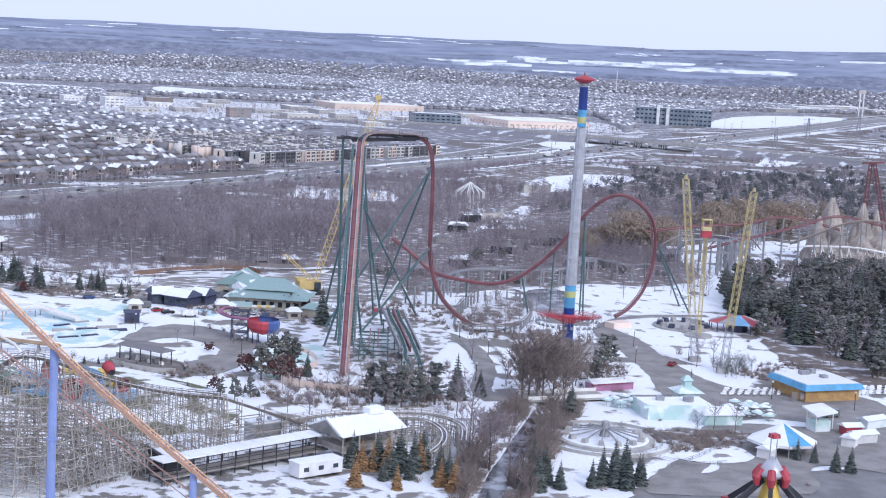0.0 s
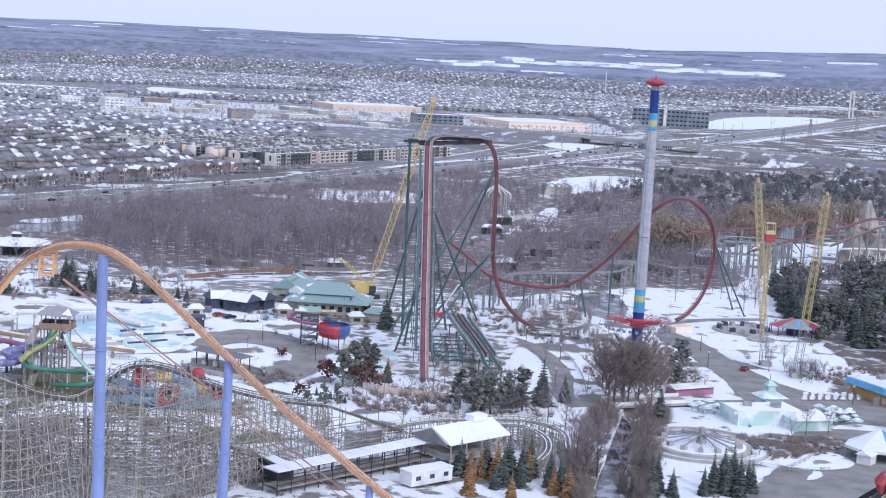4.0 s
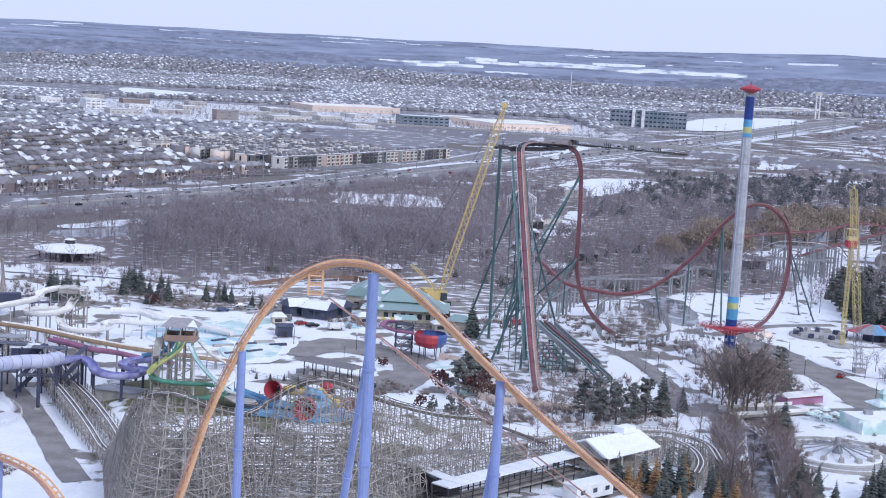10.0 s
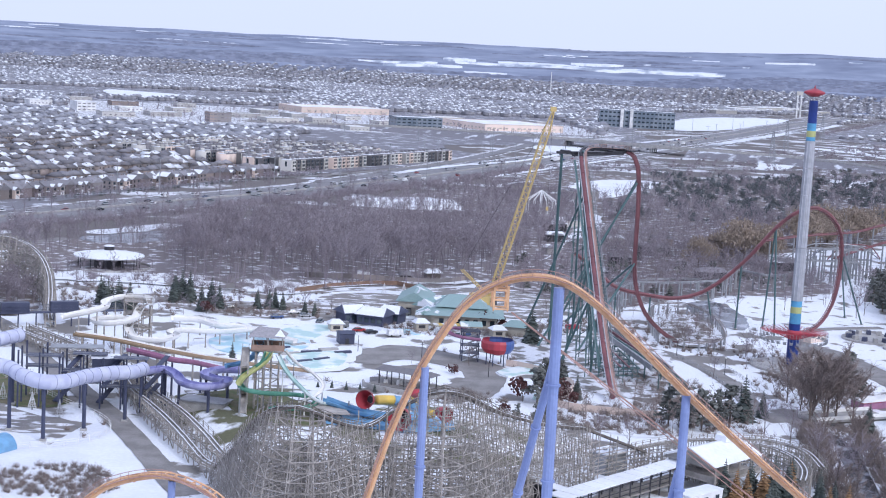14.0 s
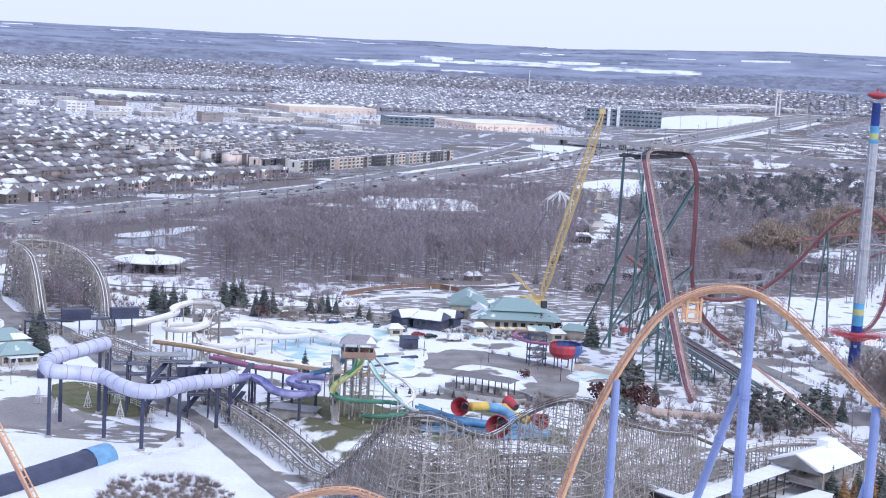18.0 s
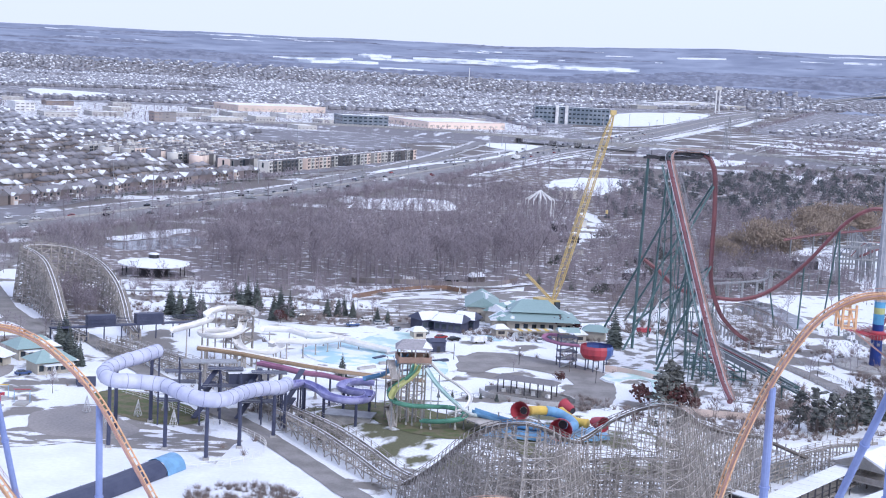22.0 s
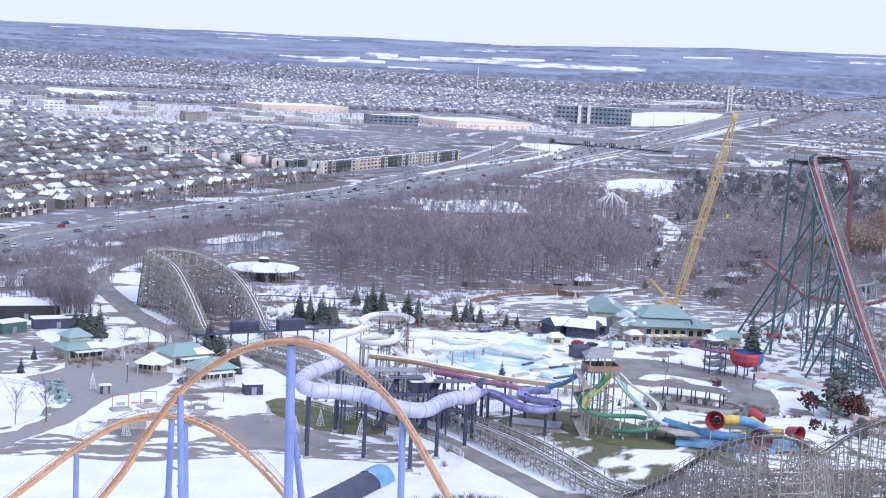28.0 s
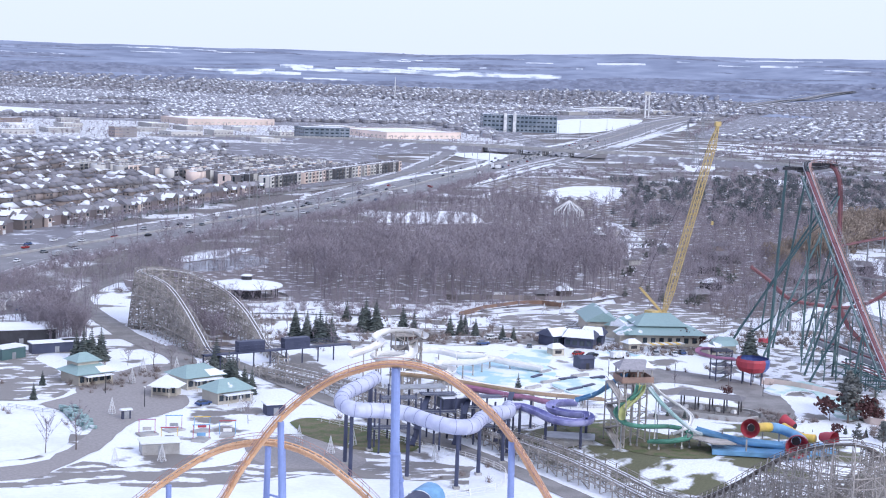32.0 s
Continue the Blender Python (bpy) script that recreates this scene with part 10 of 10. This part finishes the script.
bank = curve([(20, 138), (23.5, 158), (27, 176), (31.5, 196), (37, 214)], 4.2) + curve([(34, 138), (36.5, 152), (40, 170), (44, 193), (48.5, 216)], 4.2)
rng = random.Random(77)
grow(thickets, [(p.x + rng.uniform(-1.6, 1.6), p.y + rng.uniform(-1.5, 1.5), rng.uniform(4.5, 7.5)) for p in bank], 12, 12)
retire(spruces + pines + larches + willows + reds + bares + thickets)
def tuft(seed):
    rng = random.Random(seed)
    b = Build()
    for k in range(26):
        p = Vector((rng.gauss(0, 0.25), rng.gauss(0, 0.25), 0))
        spike(b, p, p + Vector((rng.gauss(0, 0.8), rng.gauss(0, 0.8), rng.uniform(0.7, 2.0))), 0.06)
    return b


TUFT = [tuft(400 + s) for s in range(4)]
loose_spots = scatter(PARK, 1500, 410)
free = np.array([noise.noise((x * 0.035, y * 0.035, 4.0)) > 0.02 for x, y in loose_spots])
OPEN = [[(-300, 60), (-300, 212), (-181, 212), (-150, 190), (-122, 120), (-190, 60)], [(-262, 210), (-229, 318), (-196, 318), (-199, 270), (-184, 250), (-184, 210)], [(-128, 300), (-128, 350), (-86, 362), (-84, 286)], [(84, 372), (96, 386), (124, 380), (132, 352), (112, 300), (92, 346)], [(81, 369), (97, 308), (121, 268), (150, 262), (150, 180), (60, 148), (97, 245), (85, 290)], [(-85, 306), (-66, 330), (-36, 300), (-50, 250)]]
many("park_shrubs", TUFT, rows_of(outside(loose_spots[free], *OPEN), 411, 0.5, 1.3), brush, "low leafless shrubs and tall dead grass in the snow", "shrubs")
BANKS = [[(10, 100), (17, 130), (19, 152), (22, 172), (28, 197), (34, 222), (40, 236), (43, 236), (42, 222), (37, 203), (32, 180), (27, 160), (23, 140), (18, 100)], [(26, 100), (29, 130), (33, 158), (37, 172), (41, 190), (45, 204), (50, 222), (54, 240), (60, 238), (56, 222), (50, 196), (44, 172), (39, 150), (35, 128), (30, 100)]]
many("creek_brush", TUFT, rows_of(np.concatenate([scatter(q, 230, 412 + n) for n, q in enumerate(BANKS)]), 413, 0.9, 2.0), brush, "tangled brown brush along the creek", "shrubs")
BACK = [(-14, 436), (30, 430), (58, 452), (84, 470), (130, 480), (150, 545), (120, 640), (60, 660), (20, 560), (-20, 480)]
many("bare_grove", LITE, rows_of(scatter(BACK, 320, 414, 4.0), 415, 0.45, 0.95), twig, "leafless trees among the rides behind the lift hill", "trees")
many("bare_grove", LITE, rows_of(scatter([(-16, 372), (0, 420), (30, 430), (56, 400), (30, 380), (10, 376)], 26, 416, 4), 417, 0.3, 0.55), brush, "young leafless trees below the lift hill", "trees")
many("back_evergreens", FAR_PINE, rows_of(scatter(BACK, 46, 418, 6), 419, 0.4, 0.9), pine, "dark evergreens among the rides", "trees")
many("shrub_beds", TUFT, rows_of(np.concatenate([scatter(p, n * 3, 60 + i) for i, (p, n) in enumerate((([(-40, 232), (-20, 216), (0, 214), (10, 236), (-10, 250)], 30), ([(-76, 280), (-46, 262), (-40, 250), (-60, 246), (-80, 262)], 36), ([(50, 296), (80, 296), (78, 272), (52, 268)], 60), ([(-130, 390), (-60, 392), (-70, 376), (-130, 372)], 40), ([(70, 212), (100, 210), (96, 196), (76, 186)], 50), ([(-70, 372), (-30, 362), (-30, 350), (-66, 348)], 40), ([(44, 206), (46, 232), (60, 236), (52, 206)], 40), ([(110, 290), (140, 320), (150, 300), (130, 280)], 40), ([(-250, 320), (-200, 345), (-196, 330), (-240, 300)], 34), ([(-8, 300), (20, 300), (26, 260), (4, 250)], 40)))]), 71, 0.5, 1.2), brush, "low leafless shrubs along the paths", "shrubs")
RIGHT = [(60, 470), (130, 500), (230, 560), (300, 640), (330, 560), (250, 470), (150, 440)]
many("bare_grove", LITE, rows_of(scatter(RIGHT, 150, 77), 78, 0.55, 0.9), twig, "leafless trees behind the snowy green", "trees")
EDGE_BELT = [(-196, 440), (-150, 436), (-100, 424), (-96, 436), (-60, 462), (-24, 474), (-20, 484), (-60, 470), (-109, 460), (-150, 466), (-200, 466)]
patch("ground_belt", EDGE_BELT, 0.1, snow_thin, "melting snow over brown litter along the edge of the wood", 1.5, 5, 33)
many("edge_brush", TUFT, rows_of(scatter(EDGE_BELT, 210, 430), 431, 0.8, 1.9), twig, "brown brush along the edge of the wood", "shrubs")
many("edge_trees", LITE, rows_of(scatter(EDGE_BELT, 46, 432, 4), 433, 0.35, 0.75), twig, "young leafless trees along the edge of the wood", "trees")
GARDEN = [(-170, 360), (-130, 372), (-100, 384), (-92, 410), (-110, 430), (-160, 436), (-192, 430), (-182, 380)]
many("garden_brush", TUFT, rows_of(scatter(GARDEN, 260, 434), 435, 0.5, 1.3), brush, "brown brush in the snow behind the slides", "shrubs")
many("garden_trees", LITE, rows_of(scatter(GARDEN, 34, 436, 6), 437, 0.3, 0.65), twig, "small leafless trees in the snow behind the slides", "trees")
LIFT_YARD = [(-30, 340), (-20, 380), (10, 400), (50, 380), (56, 340), (36, 330), (20, 352), (0, 366)]
many("yard_brush", TUFT, rows_of(scatter(LIFT_YARD, 240, 438), 439, 0.5, 1.4), brush, "brown brush in the snow round the lift hill", "shrubs")
SLOPE = [(-10, 250), (20, 262), (28, 246), (26, 222), (0, 214), (-34, 226), (-30, 244)]
many("slope_brush", TUFT, rows_of(scatter(SLOPE, 260, 440), 441, 0.5, 1.5), brush, "dark brown brush under the pines", "shrubs")
many("slope_trees", LITE, rows_of(scatter(SLOPE, 22, 442, 4), 443, 0.45, 0.8), brush, "leafless brown trees among the pines", "trees")
MEADOW = [(36, 250), (44, 300), (50, 340), (76, 350), (80, 300), (76, 262), (60, 250)]
many("meadow_brush", TUFT, rows_of(scatter(MEADOW, 200, 444), 445, 0.5, 1.4), brush, "brown brush in the snow by the footpath", "shrubs")
many("meadow_trees", LITE, rows_of(scatter(MEADOW, 20, 446, 5), 447, 0.4, 0.8), twig, "leafless trees by the footpath", "trees")
patch("ground_thicket", [(-214, 408), (-206, 419), (-196, 405), (-189, 376), (-194, 358), (-202, 362), (-208, 384)], 0.09, pine_floor, "brown litter inside the wooden hump", 0.8, 3, 99)
LEFT = [(-330, 395), (-280, 400), (-236, 420), (-232, 470), (-222, 520), (-250, 520), (-300, 500), (-340, 460)]
many("bare_thicket", LITE, rows_of(scatter(LEFT, 210, 79), 80, 0.5, 0.8), twig, "leafless thicket by the car park", "trees")
many("bare_thicket", LITE, rows_of(scatter([(-214, 408), (-206, 418), (-196, 404), (-190, 376), (-196, 360), (-206, 384)], 80, 81), 82, 0.45, 0.8), twig, "leafless thicket inside the wooden hump", "trees")

many("bare_thicket", LITE, rows_of(scatter([(-252, 400), (-240, 395), (-240, 372), (-246, 366), (-262, 396), (-256, 430), (-244, 430)], 190, 83), 84, 0.6, 1.0), twig, "grey-brown thicket behind the storage yard", "trees")

many("snow_scrub", TUFT, rows_of(scatter([(-168, 150), (-146, 144), (-138, 156), (-146, 172), (-164, 170)], 340, 85), 86, 0.45, 1.0), brush, "brown scrub poking through the snow field", "shrubs")
EDGE = [tuple(q)[:2] for q in offset(HIGHWAY[:46], -34)]
near_edge = [(x + random.Random(n).uniform(-7, 7), y + random.Random(n + 9999).uniform(-7, 7)) for n, (x, y) in enumerate((a[0] + (b[0] - a[0]) * f / 26, a[1] + (b[1] - a[1]) * f / 26) for a, b in zip(EDGE, EDGE[1:]) for f in range(26)) if y < 1200]
many("hedgerow_brush", TUFT, rows_of(np.array(near_edge), 88, 1.6, 2.8), twig, "dense grey-brown hedge along the motorway", "bushes")

many("verge_scrub", TUFT, rows_of(scatter(INTER, 700, 147), 148, 1.5, 3.2), twig, "bare scrub between the slip roads", "bushes")
stand_bare = scatter([(138, 395), (160, 430), (196, 500), (236, 515), (240, 440), (215, 370), (186, 318), (160, 285), (138, 300)], 40, 153, 5)
many("bare_grove", LITE, rows_of(stand_bare, 154, 0.6, 1.0), twig, "leafless trees among the pines", "trees")


# ---- entrance buildings, fences, cars and small things ----
for n, (x, y, w, d, h, turn, two) in enumerate(((-241, 317, 11, 10, 3.4, 30, True), (-210, 310, 12, 10, 3.6, 28, False), (-203, 289, 11, 8, 3.6, 28, False), (-219, 298, 7, 4.5, 2.8, -24, False))):
    lodge = thing("lodge", (x, y, 0), "cream lodge with a verdigris green hipped roof partly under snow", "building", "entrance lodges")
    part("wall", Build().box((x, y, 0), (w, d, h), turn), cream, lodge)
    part("roof", Build().gable((x, y, h), (w, d), 2.8, turn, hip=4.2, over=1.2), teal_roof if n < 3 else snow, lodge)
    if two:
        part("upper_wall", Build().box((x - 1, y + 1, h), (w * 0.62, d * 0.62, 3.0), turn), cream, lodge)
        part("upper_roof", Build().gable((x - 1, y + 1, h + 3.0), (w * 0.62, d * 0.62), 2.2, turn, hip=3.2, over=0.9), teal_roof, lodge)
    ca, sa = math.cos(radians(turn)), math.sin(radians(turn))
    rot = lambda u, v, z: (x + u * ca - v * sa, y + u * sa + v * ca, z)
    if n != 2:
        part("roof_snow", Build().add([rot(w * 0.1, -d / 2 - 1, h + 0.15), rot(w / 2 + 1, -d / 2 - 1, h + 0.15), rot(w / 2 - 2.2, -0.8, h + 2.4), rot(w * 0.1, -0.8, h + 2.4)], [(0, 1, 2, 3)]), snow, lodge, "snow on the roof slope")
    for k in range(5):
        part("window", Build().box(rot(-w / 2 + w * (k + 0.5) / 5, -d / 2 - 0.05, 1.0), (w / 8, 0.12, 1.7), turn), glass_dark, lodge)
    part("porch_roof", Build().box(rot(0, -d / 2 - 1.6, 2.9), (w * 0.8, 3, 0.2), turn), snow, lodge)
    for k in (-1, 1):
        part("porch_post", Build().beam(rot(k * w * 0.36, -d / 2 - 2.8, 0), rot(k * w * 0.36, -d / 2 - 2.8, 2.9), 0.25), cream, lodge)
# The 2.4 m navy box stands in for small sign boards
for n, (x, y, w, d, h, mat, turn) in enumerate(((-262, 383, 22, 14, 5, dark_steel, 10), (-250, 364, 16, 4, 3.4, navy, 18), (-243, 368, 10, 4, 3.4, teal_steel, 18), (-264, 354, 9, 5, 3.6, teal_steel, 40), (-192, 271, 5, 4, 3, navy, 10), (-225, 232, 9, 5, 2.8, concrete, 6), (-231.5, 268, 2.4, 0.8, 2.4, navy, 20), (-240, 322, 7, 5, 3, brick_wall, 8), (-283, 330, 20, 12, 5, dark_steel, 15), (-262, 470, 12, 3, 3.4, white_wall, 25), (-274, 446, 12, 3, 3.4, white_wall, 20))):
    sh = thing("storage_building", (x, y, 0), "plain storage building with a flat snowy roof", "shed", "storage buildings")
    part("wall", Build().box((x, y, 0), (w, d, h), turn), mat, sh)
    part("roof", Build().box((x, y, h), (w + 0.8, d + 0.8, 0.35), turn), snow, sh, "snow on the roof")
    part("door", Build().box((x + math.sin(radians(turn)) * (d / 2 + 0.05), y - math.cos(radians(turn)) * (d / 2 + 0.05), 0), (1.4, 0.12, 2.2), turn), grey_steel, sh)

# playground frames and light trees
for n, (x, y) in enumerate(((-227, 250), (-220, 254), (-213, 252), (-222, 241), (-214, 243), (-207, 247))):
    pf = thing("kiddie_ride", (x, y, 0), "small colourful children's ride frame", "ride", "children's rides")
    mats = (scarlet, magenta, azure, yellow, scarlet, azure)
    part("base", Build().box((x, y, 0), (5, 3.4, 0.5), 20 + 11 * n), concrete, pf)
    for dx in (-2, 2):
        part("post", Build().beam((x + dx, y, 0.5), (x + dx, y, 4), 0.16), mats[n], pf)
    part("beam", Build().beam((x - 2.2, y, 4), (x + 2.2, y, 4), 0.2), mats[(n + 1) % 6], pf)
    part("panel", Build().box((x, y, 1.2), (2.2, 0.3, 0.8), 0), (concrete, grey_steel, scarlet, grey_steel, azure, bone)[n], pf)
cone_tree = thing("light_cone", (0, 0, 0), "wire frame cone of winter lights", "light frame", "light cones")
wires = Build()
for k in range(9):
    a = 2 * math.pi * k / 9
    wires.beam((1.1 * math.cos(a), 1.1 * math.sin(a), 0.5), (0, 0, 4.8), 0.07)
for z, r in ((0.6, 1.1), (1.6, 0.83), (2.7, 0.55), (3.7, 0.28)):
    wires.tube([(r * math.cos(2 * math.pi * k / 12), r * math.sin(2 * math.pi * k / 12), z) for k in range(13)], 0.04, 4)
part("frame", wires, white_wall, cone_tree)
part("frame_foot", Build().cone((0, 0, 0), 0.3, 0.2, 0.6, 9), grey_steel, cone_tree)
spots = [(-235, 273), (-200.7, 274), (-190, 238), (-177, 234), (-168, 224), (-170, 240), (-184, 226), (-160, 216), (-225, 222), (-236, 219), (-228, 313), (-224, 330), (-214, 330), (-64, 436), (-56, 438)]
for x, y in spots[1:]:
    copy_thing(cone_tree, pose(x, y, 0, 0, 0, x * 3))
cone_tree.matrix_basis = pose(*spots[0], 0)
heap = thing("chair_stack_heap", (-243, 267, 0), "heap of stacked turquoise plastic loungers", "stacked loungers")
rng = random.Random(4)
for k in range(60):
    t = k / 60
    x, y = -246.5 + 5.5 * t + rng.uniform(-1.6, 1.6), 280 - 23 * t + rng.uniform(-2, 2)
    part("lounger", Build().box((x, y, 0.2), (1.9, 0.7, rng.uniform(0.5, 1.4)), rng.uniform(0, 180)), teal_roof if k % 3 else teal_steel, heap)
loose = thing("snow_heap", (-64, 283, 0), "low rounded heap of ploughed snow", "snow heap")
part("mound", Build().tube([(-64, 283, z) for z in (0, 0.8, 1.3)], [5, 3.6, 0.6], 16), snow, loose, smooth=True)


def fence(pts, label, h=1.4, gap=3.0, material=None, solid_panel=False):
    line = curve(pts, gap)
    ob = thing("fence", (line[0].x, line[0].y, 0), label, "fence", "fences")
    for p, q in zip(line, line[1:]):
        b = Build().beam(p, p + Vector((0, 0, h)), 0.12)
        if solid_panel:
            b.beam(p + Vector((0, 0, h / 2)), q + Vector((0, 0, h / 2)), 0.12, h * 0.94)
        else:
            for z in (0.35, 0.7, 1.0):
                b.beam(p + Vector((0, 0, h * z - 0.05)), q + Vector((0, 0, h * z - 0.05)), 0.07)
        part("panel", b, material or grey_steel, ob)


fence([(-165, 184), (-152, 190), (-146, 203), (-150, 216), (-160, 230), (-170, 246), (-182, 262)], "pale curved boundary fence", 1.8, 3.0, bone)
fence([(-34, 302), (-27, 296), (-21, 286), (-18, 272), (-24, 256), (-27, 246), (-16, 240), (0, 236)], "tan board fence beside the lift hill", 2.2, 3.2, tan_wall, True)
fence([(-95, 474), (-66, 473), (-40, 470), (-22, 486)], "brown board fence along the wood", 2.4, 4, brick_wall, True)
fence([(26, 330), (30, 310), (31, 282), (28, 252)], "low railing beside the footpath", 1.2, 3)
fence([(38, 322), (40, 300), (40, 276), (38, 252)], "low railing beside the footpath", 1.2, 3)
fence([(-262, 284), (-250, 276), (-243, 282)], "low railing round the flower bed", 1.2, 3)
fence([(-120, 268), (-100, 272), (-84, 262), (-60, 258), (-48, 246)], "grey railing by the water park", 1.3, 3)
fence([(-126, 250), (-118, 232), (-112, 216), (-104, 200), (-96, 192)], "grey chain-link fence below the slide tower", 1.6, 3)
fence([(72, 172), (84, 186), (92, 200)], "low railing on the snow bank", 1.2, 3)
fence([(66, 184), (78, 176), (88, 178)], "low railing on the snow bank", 1.2, 3)
bridge = thing("footbridge", (53, 240, 0), "grey concrete footbridge over the creek", "bridge")
part("deck", Build().beam((42, 238, 0.9), (66, 247, 0.9), 8, 0.8, caps=True), concrete, bridge)
for e in (-4, 4):
    part("parapet", Build().beam((42 - e * 0.35, 238 + e * 0.94, 1.7), (66 - e * 0.35, 247 + e * 0.94, 1.7), 0.35, 1.0), bone, bridge)
for x, y in ((103, 309), (88, 330), (84, 300), (96, 268), (118, 256), (140, 246), (30, 262), (36, 300), (28, 330), (-60, 310), (-80, 316), (-42, 284), (-226, 282), (-236, 300), (-206, 318)):
    lp = thing("path_lamp", (x, y, 0), "slim dark lamp post beside the path", "street lamp", "path lamps")
    part("pole", Build().cone((x, y, 0), 0.12, 0.09, 5.2, 6), dark_steel, lp)
    part("lantern", Build().cone((x, y, 5.2), 0.2, 0.35, 0.5, 8), bone, lp)


def make_car(paint, van=False, far=False):
    ob = thing("van" if van else "car", (0, 0, 0), "van seen from above on the road" if van else "car seen from far off on the road", "car", "vehicles")
    L, W = (5.6, 2.0) if van else (4.6, 1.82)
    if van:
        body = Build().box((0, 0, 0.4), (L, W, 1.9), taper=0.94)
    else:
        body = Build().box((0, 0, 0.35), (L, W, 0.62), taper=0.96)
    part("body", body, paint, ob)
    if van:
        part("windscreen", Build().box((L / 2 - 0.25, 0, 1.3), (0.5, W * 0.86, 0.75)), glass_dark, ob)
    else:
        part("cabin", Build().add([(-1.9, -0.86, 0.95), (1.1, -0.86, 0.95), (1.1, 0.86, 0.95), (-1.9, 0.86, 0.95), (-1.3, -0.68, 1.46), (0.3, -0.68, 1.46), (0.3, 0.68, 1.46), (-1.3, 0.68, 1.46)], [(0, 1, 5, 4), (1, 2, 6, 5), (2, 3, 7, 6), (3, 0, 4, 7)]), glass_dark, ob)
        part("roof", Build().box((-0.5, 0, 1.45), (1.7, 1.4, 0.06)), paint, ob)
    if far:
        part("underbody", Build().box((0, 0, 0.05), (L * 0.86, W * 0.98, 0.4)), rubber, ob, "dark wheels and underside")
        return ob
    for x in (-L * 0.3, L * 0.3):
        for y in (-W / 2 + 0.1, W / 2 - 0.1):
            part("wheel", Build().tube([(x, y - 0.11, 0.33), (x, y + 0.11, 0.33)], 0.33, 10), rubber, ob)
    return ob


cars = [make_car(p) for p in car_paints] + [make_car(car_paints[0], True), make_car(car_paints[2], True)]
far_cars = [make_car(p, far=True) for p in car_paints] + [make_car(p, True, True) for p in (car_paints[0], car_paints[3])]
truck = thing("truck", (0, 0, 0), "articulated truck with a box trailer on the motorway", "truck", "vehicles")
part("trailer", Build().box((-2.5, 0, 1.1), (13, 2.5, 2.8)), white_wall, truck)
part("cab", Build().box((5.8, 0, 0.6), (2.6, 2.4, 2.8), taper=0.93), car_paints[2], truck)
for x in (-7.5, -6.2, 3.4, 6.4):
    for y in (-1.1, 1.1):
        part("wheel", Build().tube([(x, y - 0.15, 0.5), (x, y + 0.15, 0.5)], 0.5, 10), rubber, truck)
rng = random.Random(21)
fine = curve([tuple(p) for p in HIGHWAY], 4)
lanes = [-18.0, -14.3, -10.6, -6.9, -3.2, 3.2, 6.9, 10.6, 14.3, 18.0]
taken = set()
for n in range(205):
    i = int(30 + (rng.random() ** 1.35) * 420)
    lane = rng.randrange(10)
    if i >= len(fine) - 2 or any((i + k, lane) in taken for k in range(-3, 4)):
        continue
    taken.add((i, lane))
    p, q = fine[i], fine[i + 1]
    d = (q - p).normalized()
    at = p + Vector((-d.y, d.x, 0)) * lanes[lane]
    turn = math.degrees(math.atan2(d.y, d.x)) + (180 if lanes[lane] > 0 else 0)
    src = truck if n % 41 == 5 else rng.choice(far_cars[:6] + far_cars[:4] + far_cars[6:])
    copy_thing(src, pose(at.x, at.y, 0.14, 0, 0, turn))
for n, (x, y, turn) in enumerate(((-96, 377, 20), (-100, 383, 15), (-106, 372, 10), (-91, 366, 70), (-84, 358, 10), (-78, 352, 30), (-74, 349, 28), (-66, 346, 20), (-50, 352, 80), (-44, 350, 80), (-40, 353, 85), (-122, 388, 12), (-60, 388, 30), (-64, 394, 35), (-58, 398, 30), (-70, 480, 10), (-60, 478, 15), (-48, 475, 5),
                                  (-262, 446, 40), (-268, 452, 40), (-256, 458, 40), (-274, 460, 40), (-262, 466, 40), (-270, 474, 40), (-280, 470, 40), (-285, 458, 40), (-210, 283, 30), (-206, 288, 40), (130, 236, 20), (96, 300, 60))):
    copy_thing(cars[(n * 5 + 3) % 8], pose(x, y, 0.12, 0, 0, turn))
retire(cars + far_cars + [truck])
